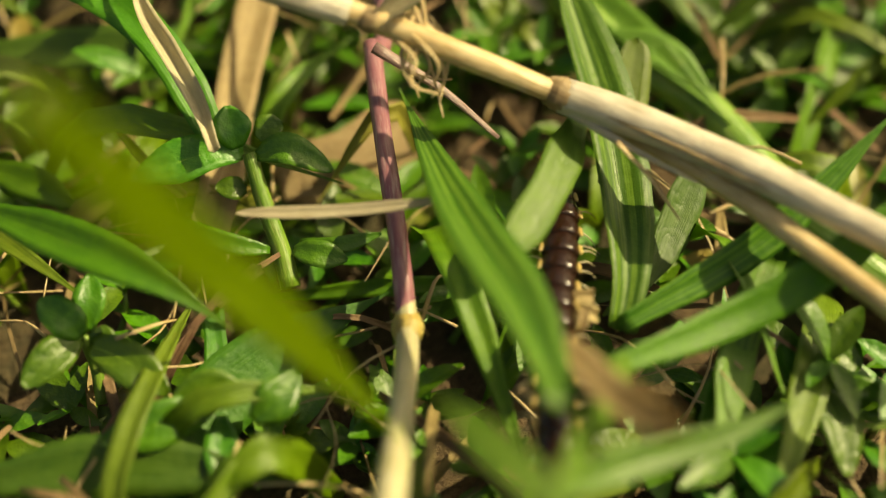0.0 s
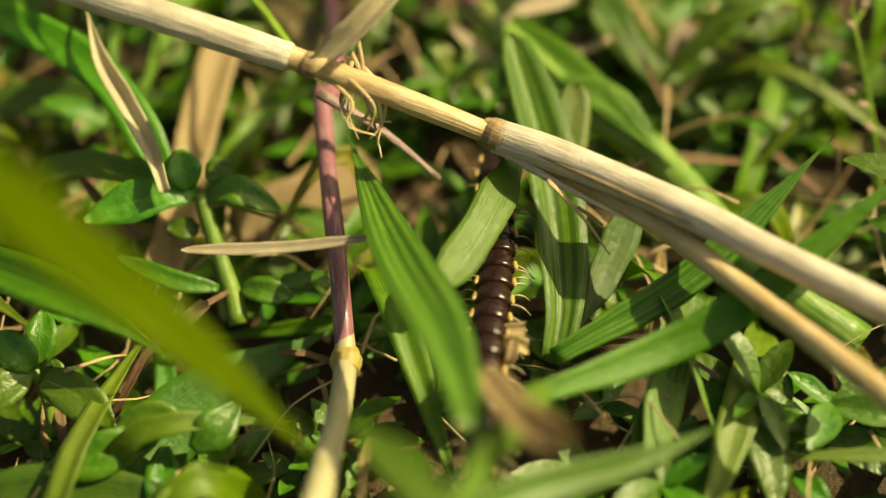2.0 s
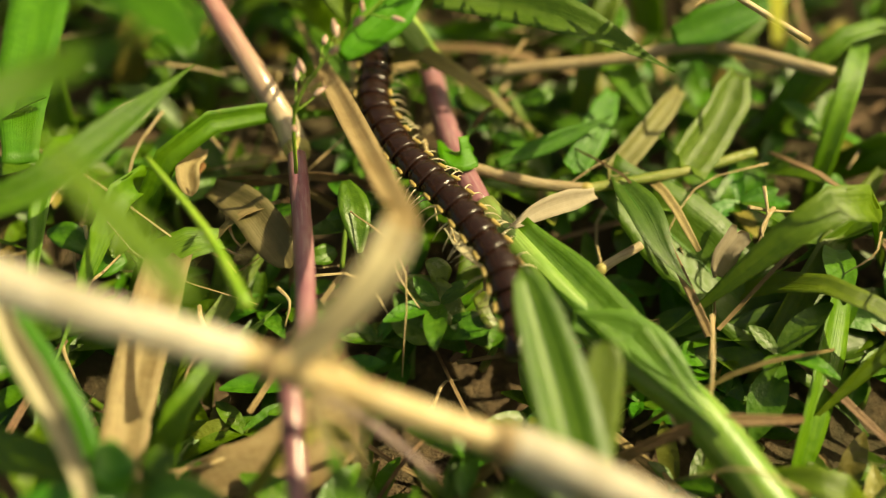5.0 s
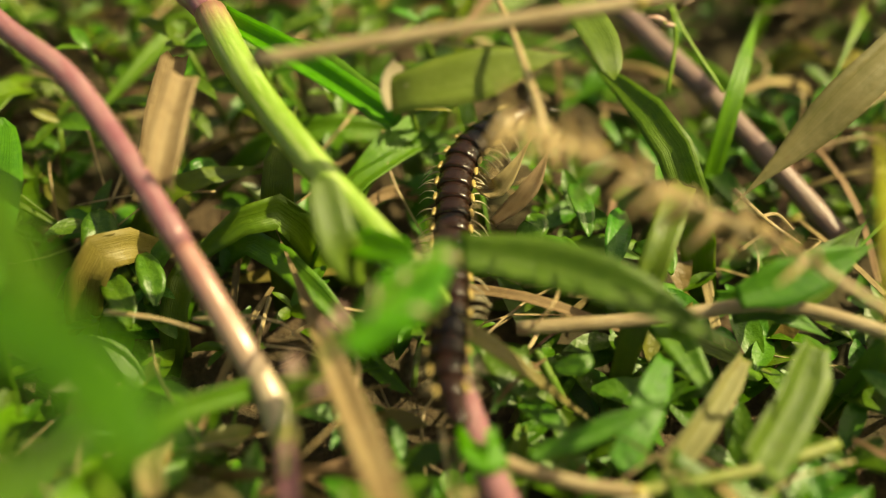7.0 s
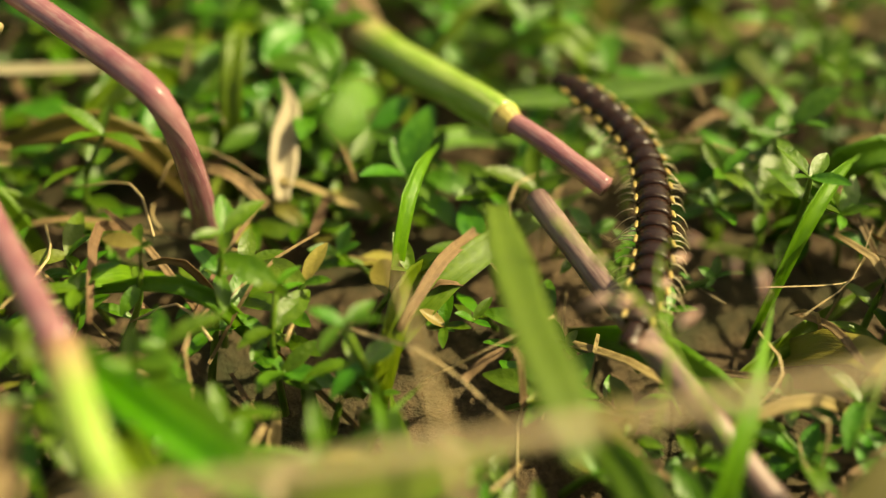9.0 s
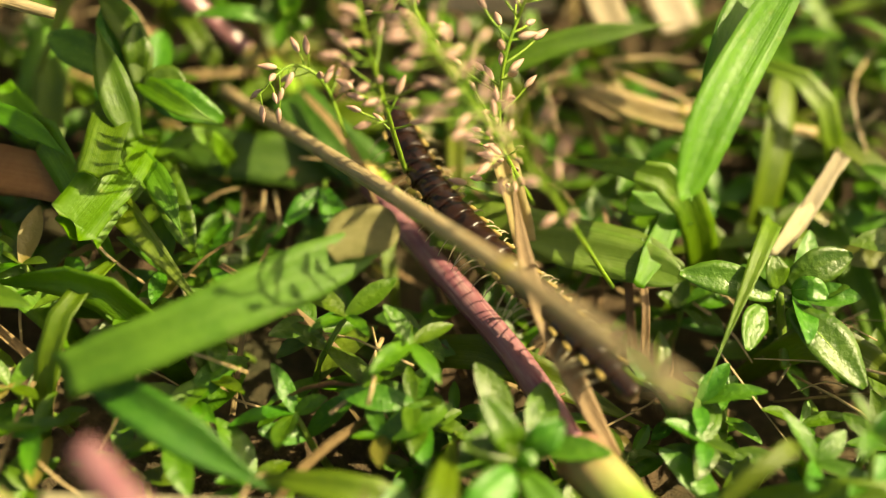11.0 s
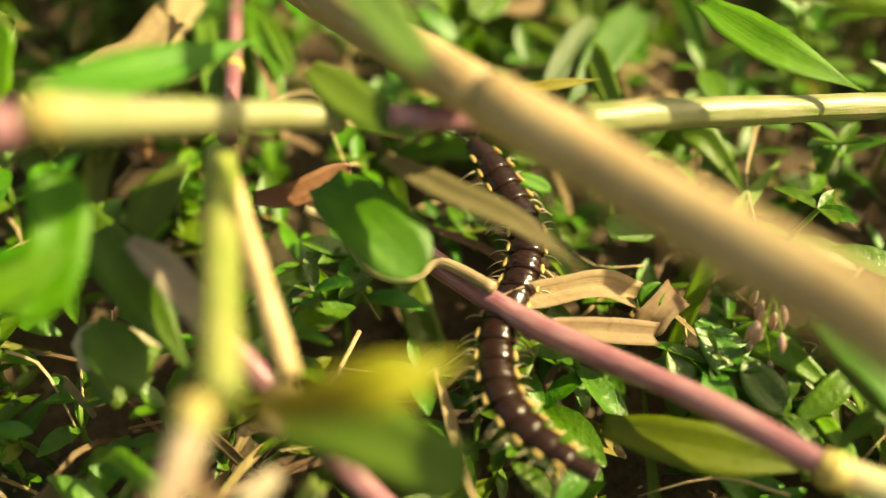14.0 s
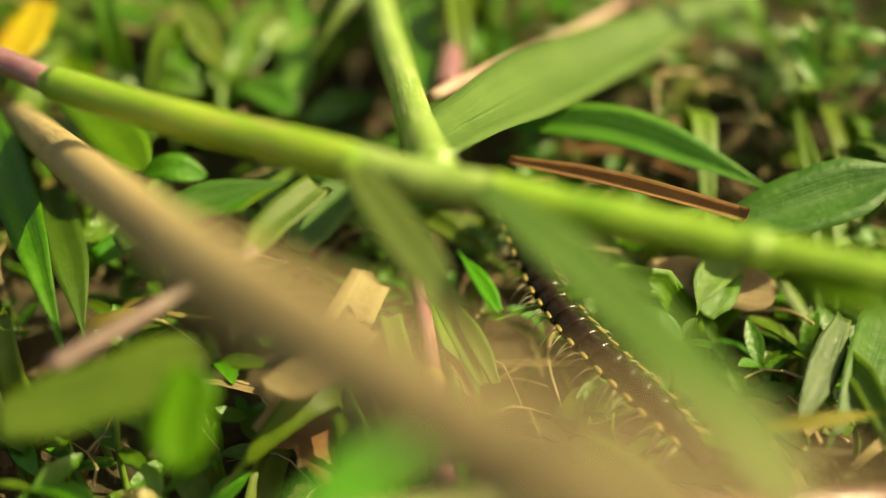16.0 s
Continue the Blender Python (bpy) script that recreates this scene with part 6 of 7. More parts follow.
blade([(-8.82, 20.02, 2.72), (-8.23, 20.56, 2.91), (-7.55, 20.91, 3.0)], 0.293, 'dark', 'dark green leaf with a brown streak', fold=0.2)
stem([
      ('stem', [(-6.55, 21.82, 3.44), (-6.0, 22.97, 3.3), (-5.42, 24.07, 3.17), (-4.37, 26.35, 3.0)], 0.058, 'pink', 0.9)],
     'thin pinkish grass stem leaning on a broad blade', nodes=[((-5.42, 24.07, 3.17), (0.46, 0.88, -0.1), 0.065)])
blade([(-2.92, 20.51, 2.65), (-3.17, 19.78, 2.54), (-3.37, 19.28, 2.39)], 0.256, 'dark', 'dark green blade among creeping weeds')
blade([(-3.99, 20.48, 2.48), (-3.86, 20.78, 2.56), (-3.76, 21.2, 2.56)], 0.281, 'green', 'green weed leaf among creeping weeds', tip='round')
blade([(-4.46, 20.99, 2.48), (-3.99, 20.94, 2.48), (-3.38, 20.92, 2.48)], 0.429, 'dry', 'pale dead leaf lying', 'dry_grass', tip='round', fold=0.1)
sprig(-0.34, 11.23, 0.72, 0.97, 100, 0.15, 0.11)
sprig(0.03, 10.38, 0.72, 0.92, 101, 0.15, 0.14)
sprig(-1.38, 10.20, 0.72, 1.09, 102, 0.15, 0.00)
sprig(2.45, 10.89, 0.72, 0.92, 103, 0.15, 0.00)
sprig(1.81, 13.04, 0.72, 1.09, 104, 0.15, 0.07)
sprig(-1.23, 11.80, 0.58, 0.84, 105, 0.15, 0.00)
sprig(1.10, 11.80, 0.65, 0.84, 106, 0.15, 0.00)
sprig(0.32, 9.77, 0.72, 1.01, 107, 0.15, 0.00)
sprig(-0.79, 9.88, 0.65, 1.01, 108, 0.15, 0.00)
sprig(-0.42, 11.38, 0.72, 0.92, 109, 0.15, 0.07)
sprig(-1.31, 11.77, 0.72, 0.92, 110, 0.15, 0.00)
sprig(1.79, 13.12, 0.72, 1.18, 111, 0.15, 0.14)
sprig(1.19, 11.98, 0.65, 1.01, 112, 0.15, 0.00)
sprig(-3.92, 14.47, 0.72, 1.18, 113, 0.15, 0.40)
sprig(-2.71, 15.47, 0.72, 0.84, 114, 0.15, 0.63)
sprig(0.79, 13.83, 0.72, 1.09, 115, 0.15, 0.11)
sprig(-3.42, 12.93, 0.65, 0.92, 116, 0.15, 0.00)
sprig(-2.79, 15.94, 0.72, 1.01, 117, 0.15, 0.51)
sprig(-3.81, 14.49, 0.72, 1.01, 118, 0.15, 0.33)
sprig(2.96, 2.71, 0.50, 0.88, 119, 0.15, 0.31)
sprig(-2.27, 5.19, 0.57, 0.88, 120, 0.15, 0.31)
sprig(-2.03, 4.53, 0.50, 0.80, 121, 0.15, 0.31)
sprig(1.11, 3.62, 0.57, 0.88, 122, 0.15, 0.31)
sprig(-0.14, 2.47, 0.63, 0.88, 123, 0.15, 0.37)
sprig(0.89, 1.51, 0.61, 1.02, 124, 0.15, 0.16)
sprig(0.41, 1.74, 0.59, 0.91, 125, 0.15, 0.23)
sprig(3.31, 1.31, 0.56, 0.97, 126, 0.15, 0.10)
sprig(1.47, 5.30, 0.57, 0.88, 127, 0.15, 0.31)
sprig(2.25, 5.86, 0.63, 0.88, 128, 0.15, 0.31)
sprig(0.79, 9.34, 0.72, 1.18, 129, 0.15, 0.07)
sprig(-0.13, 10.10, 0.72, 1.18, 130, 0.15, 0.00)
sprig(2.89, 5.83, 0.50, 0.88, 131, 0.15, 0.31)
sprig(-2.51, 18.72, 0.64, 0.97, 132, 0.15, 1.60)
sprig(-2.61, 17.33, 0.69, 0.97, 133, 0.15, 0.84)
sprig(-1.05, 17.02, 0.70, 1.06, 134, 0.15, 0.81)
sprig(-1.62, 17.43, 0.69, 1.13, 135, 0.15, 0.94)
sprig(-10.15, 21.99, 0.63, 1.03, 136, 0.15, 1.75)
sprig(-10.02, 24.72, 0.63, 1.10, 137, 0.15, 1.69)
sprig(-8.77, 23.44, 0.63, 1.03, 138, 0.15, 1.69)
sprig(-4.23, 24.73, 0.63, 1.03, 139, 0.15, 1.63)
blade([(-8.48, 17.53, 3.21), (-7.83, 17.91, 3.3), (-7.37, 18.25, 3.41)], 0.434, 'dull', 'sunlit broad leaf half in shade', tip='round', fold=0.1)
blade([(-7.22, 18.76, 2.12), (-6.94, 19.35, 2.31), (-6.75, 20.39, 2.48)], 0.370, 'dry', 'broad dry straw leaf with a torn end', 'dry_grass', tip='cut', fold=0.1)
blade([(-6.1, 18.88, 2.32), (-6.3, 19.43, 2.42), (-6.51, 19.95, 2.46)], 0.199, 'dull', 'striped green stem leaf', tip='cut')
stem([
      ('stem', [(-5.77, 18.23, 2.53), (-6.02, 19.26, 2.48), (-6.41, 20.65, 2.3)], 0.082, 'purple', 0.8)],
     'thin purple stalk standing in the grass', nodes=[((-6.02, 19.26, 2.48), (-0.27, 0.96, -0.07), 0.090)])
blade([(-5.57, 19.57, 2.25), (-5.8, 19.91, 2.37), (-6.14, 20.35, 2.48)], 0.159, 'green', 'thin green weed leaf')
blade([(-5.66, 20.38, 2.3), (-5.86, 20.64, 2.39), (-6.12, 20.91, 2.48)], 0.149, 'bright', 'small green weed leaf')
blade([(-5.67, 19.53, 2.25), (-5.95, 19.95, 2.37), (-6.29, 20.33, 2.48)], 0.171, 'green', 'thin green leaf tip')
blade([(-3.82, 20.78, 2.3), (-3.91, 21.04, 2.48), (-3.73, 21.42, 2.56)], 0.280, 'green', 'broad weed leaf among creeping weeds', tip='round')
blade([(-4.45, 21.32, 2.22), (-4.13, 21.3, 2.22), (-3.53, 21.59, 2.3)], 0.365, 'dry', 'pale dead leaf lying', 'dry_grass', tip='round', fold=0.1)
blade([(-5.4, 22.67, 2.56), (-4.72, 22.6, 2.65), (-3.92, 22.19, 2.65)], 0.111, 'rust', 'orange-brown dry leaf along the stem', 'dry_grass', tip='point', fold=0.5)
blade([(-3.1, 18.69, 2.02), (-3.32, 18.69, 2.1), (-3.41, 18.67, 2.1)], 0.128, 'bright', 'small sunlit leaf among creeping weeds', tip='round')
blade([(-2.15, 18.55, 1.89), (-2.49, 18.42, 1.94), (-2.63, 18.37, 2.02)], 0.251, 'dull', 'pale green weed leaf', tip='round')
blade([(-2.26, 17.55, 1.6), (-2.15, 17.65, 1.77), (-1.99, 17.83, 1.88)], 0.257, 'dry', 'curled pale dead leaf scrap', 'dry_grass', tip='cut', fold=0.5)
blade([(-7.18, 18.7, 2.64), (-6.8, 18.99, 2.69), (-6.59, 19.43, 2.85)], 0.311, 'dry', 'torn dry leaf piece', 'dry_grass', tip='cut', fold=0.15)
blade([(-4.0, 20.77, 2.3), (-3.95, 21.07, 2.48), (-3.85, 21.58, 2.56)], 0.309, 'green', 'green weed leaf among creeping weeds', tip='round')
blade([(-6.38, 16.57, 1.71), (-6.21, 16.41, 1.68), (-6.0, 16.28, 1.55)], 0.380, 'dull', 'pale leaf piece with a brown spot', tip='cut', fold=0.1)
blade([(-7.17, 16.4, 2.47), (-6.77, 16.52, 2.59), (-6.43, 16.81, 2.67)], 0.239, 'bright', 'bright green leaf among creeping weeds', tip='point')
blade([(-6.64, 16.78, 2.66), (-6.75, 17.06, 2.82), (-6.81, 17.2, 2.95)], 0.281, 'bright', 'bright green leaf among creeping weeds', tip='round')
blade([(-7.24, 17.35, 3.27), (-7.25, 17.55, 3.5), (-7.23, 17.76, 3.73)], 0.353, 'bright', 'green leaf close by', tip='round')
blade([(0.31, 15.71, 1.12), (0.24, 16.2, 1.43), (0.22, 16.68, 1.75)], 0.273, 'pale', 'bleached broad straw piece standing', 'straw_bit', tip='cut', fold=0.3, base=0.9)
blade([(1.02, 15.9, 1.16), (0.69, 16.48, 1.49), (0.5, 17.07, 1.85)], 0.436, 'pale', 'bleached broad dry leaf', 'dry_grass', tip='cut', fold=0.15, base=0.9)
blade([(0.38, 16.64, 1.84), (0.2, 16.82, 1.98), (0.1, 17.06, 2.13)], 0.392, 'dull', 'pale green leaf piece', tip='round', fold=0.1)
blade([(1.74, 13.38, 0.91), (1.98, 13.73, 1.13), (2.26, 14.19, 1.37)], 0.144, 'pale', 'dry straw bit among creeping weeds', 'straw_bit', tip='cut', fold=0.4, base=0.9)
blade([(-1.28, 15.91, 1.26), (-0.89, 15.9, 1.26), (-0.49, 15.85, 1.25)], 0.246, 'pale', 'torn pale dry leaf scrap', 'dry_grass', tip='cut', fold=0.2)
blade([(-5.43, 13.1, 1.0), (-5.0, 12.89, 1.1), (-4.7, 12.8, 1.0)], 0.450, 'dull', 'pale green leaf in the sun', tip='round', fold=0.15)
blade([(-1.17, 13.37, 0.91), (-0.25, 13.33, 0.91), (0.89, 13.13, 0.9)], 0.458, 'dull', 'broad pale blade with a shadow band', tip='round', fold=0.15, base=0.9)
# dark green stands in for the shade on this blade
blade([(-2.61, 14.81, 0.86), (-2.26, 14.43, 0.8), (-1.78, 14.09, 0.66)], 0.444, 'dark', 'striped green blade in shade', tip='cut', fold=0.2, base=0.9)
blade([(-0.01, 15.13, 1.01), (0.59, 14.89, 0.97), (1.42, 14.68, 0.94)], 0.130, 'dry', 'thin brown straw bit', 'straw_bit', fold=0.4)
blade([(0.06, 16.04, 1.89), (0.17, 15.84, 1.55), (0.38, 15.7, 1.22)], 0.356, 'pale', 'bleached straw leaf standing', 'dry_grass', tip='cut', fold=0.2, base=0.9)
# brighter green carries some of the sunlight on this leaf and the next shoot
blade([(1.81, 15.34, 2.45), (1.12, 15.55, 2.39), (-0.17, 15.75, 2.33)], 0.280, 'bright', 'sunlit green leaf lying across', tip='round', fold=0.2)
blade([(0.55, 12.91, 0.9), (0.81, 13.62, 1.02), (0.47, 13.61, 1.12)], 0.206, 'bright', 'sunlit weed shoot among creeping weeds', tip='cut')
fibre([(-3.02, 13.61, 0.52), (-2.83, 13.53, 0.51), (-2.67, 13.68, 0.62)], 0.018, 'straw', 'fine dry rootlets over bare soil')
fibre([(-2.86, 13.77, 0.63), (-2.86, 13.47, 0.51), (-2.92, 13.23, 0.4)], 0.018, 'straw', 'fine dry rootlets over bare soil')
fibre([(-2.68, 13.79, 0.63), (-2.69, 13.54, 0.52), (-2.81, 13.39, 0.41)], 0.018, 'straw', 'fine dry rootlets over bare soil')
fibre([(-2.59, 13.8, 0.63), (-2.51, 13.51, 0.51), (-2.6, 13.46, 0.41)], 0.018, 'straw', 'fine dry rootlets over bare soil')
fibre([(-3.21, 13.69, 0.53), (-3.04, 13.75, 0.63), (-2.87, 13.82, 0.63)], 0.018, 'straw', 'fine dry rootlets over bare soil')
fibre([(0.34, 15.37, 1.05), (0.54, 15.08, 0.9), (0.63, 14.89, 0.77)], 0.019, 'straw', 'fine dry straw fibres over litter')
fibre([(0.25, 15.42, 1.06), (0.85, 15.15, 1.01), (1.31, 15.04, 0.99)], 0.019, 'straw', 'fine dry straw fibres over litter')
fibre([(0.41, 15.24, 1.13), (0.99, 15.11, 1.01), (1.23, 14.89, 0.87)], 0.019, 'straw', 'fine dry straw fibres over litter')
fibre([(0.22, 15.34, 1.15), (0.75, 15.45, 1.17), (1.13, 15.43, 1.17)], 0.019, 'straw', 'fine dry straw fibres over litter')
fibre([(0.52, 3.04, 1.09), (0.58, 2.57, 1.09), (0.68, 2.09, 1.0)], 0.020, 'straw', 'dry fibre strands among weeds')
fibre([(0.62, 2.66, 1.09), (0.83, 2.18, 1.01), (1.03, 1.97, 0.91)], 0.019, 'straw', 'dry fibre strands among weeds')
fibre([(0.43, 3.08, 1.18), (0.48, 2.76, 1.09), (0.53, 2.35, 1.01)], 0.020, 'straw', 'dry fibre strands among weeds')
fibre([(-1.09, 2.64, 1.01), (-0.93, 2.43, 0.92), (-1.11, 2.21, 0.83)], 0.020, 'straw', 'dry fibre strands among weeds')
fibre([(-2.88, 3.09, 1.18), (-2.32, 2.7, 1.18), (-1.61, 2.17, 1.09)], 0.019, 'straw', 'dry fibre strands among weeds')
fibre([(-2.07, 4.07, 1.18), (-1.67, 4.01, 1.18), (-1.31, 3.89, 1.18)], 0.022, 'straw', 'dry fibre strands among weeds')
blade([(-1.49, 2.98, 1.09), (-1.51, 2.73, 1.18), (-1.53, 2.6, 1.09)], 0.175, 'rust', 'small orange dead leaf curled', 'dry_grass', tip='round', fold=0.5)
blade([(-2.01, 3.62, 1.09), (-2.17, 3.43, 1.18), (-2.34, 3.35, 1.18)], 0.167, 'pale', 'small pale leaf with brown edge', tip='point', fold=0.3)
blade([(0.64, 3.14, 1.09), (0.7, 2.83, 1.27), (0.84, 2.87, 1.27)], 0.281, 'bright', 'small torn green leaf', tip='cut', fold=0.2)
blade([(0.62, 5.79, 1.09), (0.87, 5.16, 1.36), (1.2, 5.46, 1.7)], 0.171, 'dry', 'dry straw leaf standing', 'dry_grass', tip='point', fold=0.4)
blade([(0.87, 5.03, 1.09), (1.15, 5.16, 1.36), (1.34, 5.42, 1.62)], 0.141, 'dry', 'dry straw leaf standing', 'dry_grass', tip='point', fold=0.4)
blade([(-0.9, 6.15, 2.05), (-0.51, 5.85, 2.05), (0.04, 5.38, 1.96)], 0.258, 'green', 'green leaf in soft shade', tip='cut', fold=0.3)
blade([(-2.68, 3.64, 3.97), (-1.85, 2.66, 3.97), (-1.28, 1.95, 3.98), (-0.82, 1.54, 3.98)], 0.311, 'green', 'broad green blade close over the stem', fold=0.12)
blade([(-2.18, 0.86, 3.8), (-1.69, 1.25, 3.76), (-1.25, 1.44, 3.82), (-0.89, 1.62, 3.87)], 0.218, 'green', 'sunlit green blade close over the stem', fold=0.15)
blade([(-1.86, 2.06, 3.97), (-1.43, 1.84, 4.0), (-1.05, 1.55, 4.07), (-0.71, 1.16, 4.06)], 0.323, 'green', 'broad green blade close by', fold=0.1, tip='round')
herb([(-3.67, 13.59, 0.92), (-3.75, 13.85, 1.14), (-3.81, 14.17, 1.47)], 0.048, [
      ([(-3.85, 14.19, 1.47), (-4.17, 14.29, 1.58), (-4.61, 14.5, 1.61)], 0.281),
      ([(-3.87, 14.24, 1.48), (-3.95, 14.44, 1.7), (-4.1, 14.78, 1.85)], 0.291),
      ([(-3.79, 14.22, 1.48), (-3.79, 14.3, 1.68), (-3.82, 14.51, 1.81)], 0.174),
      ([(-3.73, 14.13, 1.46), (-3.37, 13.98, 1.45), (-3.0, 13.92, 1.34)], 0.260),
      ([(-3.84, 14.1, 1.41), (-3.91, 13.79, 1.33), (-3.94, 13.42, 1.21)], 0.241),
      ([(-3.68, 13.78, 1.03), (-3.39, 13.35, 1.01), (-3.08, 12.83, 0.9)], 0.239),
      ([(-3.7, 14.1, 1.46), (-3.54, 14.19, 1.52), (-3.36, 14.14, 1.47)], 0.174),
      ([(-3.82, 14.06, 1.36), (-3.83, 13.86, 1.39), (-3.74, 13.7, 1.33)], 0.190)],
     'upright weed shoot with spotted oval leaves')
herb([(-2.52, 15.21, 1.02), (-2.58, 15.24, 1.13), (-2.66, 15.23, 1.33)], 0.034, [
      ([(-2.67, 15.26, 1.33), (-2.67, 15.31, 1.64), (-2.64, 15.49, 1.88)], 0.169),
      ([(-2.75, 15.27, 1.33), (-3.09, 15.18, 1.47), (-3.49, 15.12, 1.46)], 0.113),
      ([(-2.64, 15.21, 1.32), (-2.52, 15.16, 1.42), (-2.48, 15.25, 1.43)], 0.123)],
     'small weed shoot with narrow leaves')
blade([(-3.7, 13.77, 1.03), (-3.83, 13.18, 1.1), (-3.96, 12.75, 1.1)], 0.404, 'bright', 'pale green leaf with a notched end in the sun', tip='cut', fold=0.15, base=0.7)
herb([(-2.14, 13.9, 0.74), (-2.15, 13.81, 0.78), (-2.13, 13.72, 0.83)], 0.022, [
      ([(-2.14, 13.72, 0.83), (-2.03, 13.48, 0.81), (-1.87, 13.24, 0.7)], 0.183),
      ([(-2.16, 13.72, 0.83), (-2.31, 13.5, 0.81), (-2.43, 13.35, 0.71)], 0.132)],
     'small weed leaf over bare soil')
herb([(-2.47, 5.06, 0.66), (-2.4, 5.15, 0.83), (-2.35, 5.25, 1.01)], 0.031, [
      ([(-2.34, 5.17, 1.09), (-2.29, 4.94, 1.09), (-2.32, 4.68, 1.01)], 0.227),
      ([(-2.22, 4.64, 0.92), (-2.06, 4.39, 0.96), (-1.94, 4.12, 0.92)], 0.187),
      ([(-1.94, 4.78, 1.01), (-1.82, 4.52, 1.01), (-1.78, 4.32, 0.92)], 0.171),
      ([(-1.45, 5.72, 1.09), (-1.54, 5.54, 1.18), (-1.71, 5.43, 1.14)], 0.164)],
     'small weed with oval leaves')
herb([(1.38, 3.65, 0.57), (1.29, 3.73, 0.75), (1.16, 3.91, 0.92)], 0.045, [
      ([(1.14, 3.49, 0.92), (0.94, 3.67, 1.01), (0.75, 3.85, 1.01)], 0.241),
      ([(1.27, 3.67, 1.01), (1.48, 3.66, 1.09), (1.54, 3.75, 1.09)], 0.120),
      ([(1.21, 4.89, 1.09), (1.32, 4.65, 1.18), (1.06, 4.56, 1.09)], 0.190),
      ([(1.56, 5.48, 1.09), (1.61, 5.11, 1.18), (1.65, 4.89, 1.09)], 0.161),
      ([(1.94, 5.18, 1.09), (1.85, 4.82, 1.18), (1.79, 4.56, 1.09)], 0.192),
      ([(1.07, 4.84, 1.09), (1.21, 4.93, 1.18), (1.16, 5.05, 1.18)], 0.176),
      ([(1.42, 4.89, 1.09), (1.49, 4.64, 1.14), (1.61, 4.51, 1.09)], 0.147),
      ([(2.01, 4.85, 1.01), (2.2, 4.72, 1.09), (2.26, 4.51, 1.09)], 0.174)],
     'weed shoot with crowded oval leaves')
blade([(-1.88, 5.0, 1.36), (-1.8, 5.51, 1.7), (-1.67, 5.96, 2.05)], 0.225, 'dry', 'broken brown straw piece standing', 'straw_bit', tip='cut', fold=0.5, base=0.9)
seed_head([(-1.43, 13.63, 1.22), (-1.67, 13.47, 2.41), (-1.85, 13.64, 3.02), (-2.05, 14.0, 3.15)], 0.023, 'sheath', 'green panicle crowded with pinkish seeds', 39, 0.156, 0.419, 'pink', 0.1)
seed_head([(-0.34, 13.59, 1.02), (-0.88, 13.19, 2.4), (-1.32, 13.28, 3.0), (-1.6, 13.52, 3.31)], 0.022, 'sheath', 'green panicle crowded with pinkish seeds', 44, 0.158, 0.481, 'pink', 0.1)

# more weeds and scraps between the grasses
herb([(-0.26, 10.96, 0.5), (-0.31, 11.08, 0.7), (-0.36, 11.12, 1.0)], 0.030, [
      ([(-0.39, 11.16, 1.0), (-0.58, 11.17, 1.1), (-0.8, 11.18, 1.1)], 0.132),
      ([(-0.41, 11.06, 1.0), (-0.59, 10.81, 1.05), (-0.73, 10.6, 0.95)], 0.251),
      ([(-0.34, 11.06, 1.0), (-0.16, 10.79, 1.0), (-0.01, 10.48, 0.85)], 0.210),
      ([(-0.34, 11.2, 1.0), (-0.22, 11.26, 1.15), (-0.09, 11.39, 1.2)], 0.190),
      ([(-0.42, 11.19, 1.0), (-0.51, 11.26, 1.2), (-0.68, 11.46, 1.3)], 0.182),
      ([(-0.38, 11.09, 1.0), (-0.33, 11.1, 1.1), (-0.27, 11.16, 1.1)], 0.107)],
     'weed shoot with a star of narrow leaves')
herb([(0.09, 10.28, 0.4), (0.05, 10.4, 0.6), (0.0, 10.45, 0.85)], 0.028, [
      ([(-0.04, 10.47, 0.85), (-0.36, 10.57, 0.95), (-0.7, 10.59, 0.95)], 0.175),
      ([(-0.03, 10.41, 0.85), (-0.21, 10.22, 0.9), (-0.37, 10.04, 0.8)], 0.235),
      ([(0.03, 10.48, 0.85), (0.16, 10.48, 0.95), (0.33, 10.48, 0.9)], 0.175),
      ([(0.02, 10.44, 0.8), (0.07, 10.2, 0.8), (0.2, 10.04, 0.7)], 0.197)],
     'weed shoot with long pale leaves')
herb([(-1.4, 9.92, 0.3), (-1.46, 10.13, 0.5), (-1.44, 10.26, 0.75)], 0.036, [
      ([(-1.38, 10.33, 0.75), (-1.08, 10.53, 0.9), (-0.77, 10.79, 0.95)], 0.265),
      ([(-1.41, 10.27, 0.7), (-0.99, 10.12, 0.75), (-0.65, 10.44, 0.8)], 0.222),
      ([(-1.5, 10.16, 0.6), (-1.31, 9.93, 0.65), (-1.18, 9.67, 0.6)], 0.258),
      ([(-0.99, 10.09, 0.6), (-0.84, 9.91, 0.6), (-0.65, 9.74, 0.5)], 0.181),
      ([(-1.53, 10.28, 0.7), (-1.75, 10.19, 0.75), (-1.96, 10.04, 0.65)], 0.214),
      ([(-1.49, 10.28, 0.75), (-1.34, 10.39, 0.85), (-1.33, 10.5, 0.9)], 0.159),
      ([(-1.56, 10.23, 0.7), (-1.68, 10.04, 0.7), (-1.73, 9.83, 0.6)], 0.275)],
     'low weed with glossy oval leaves')
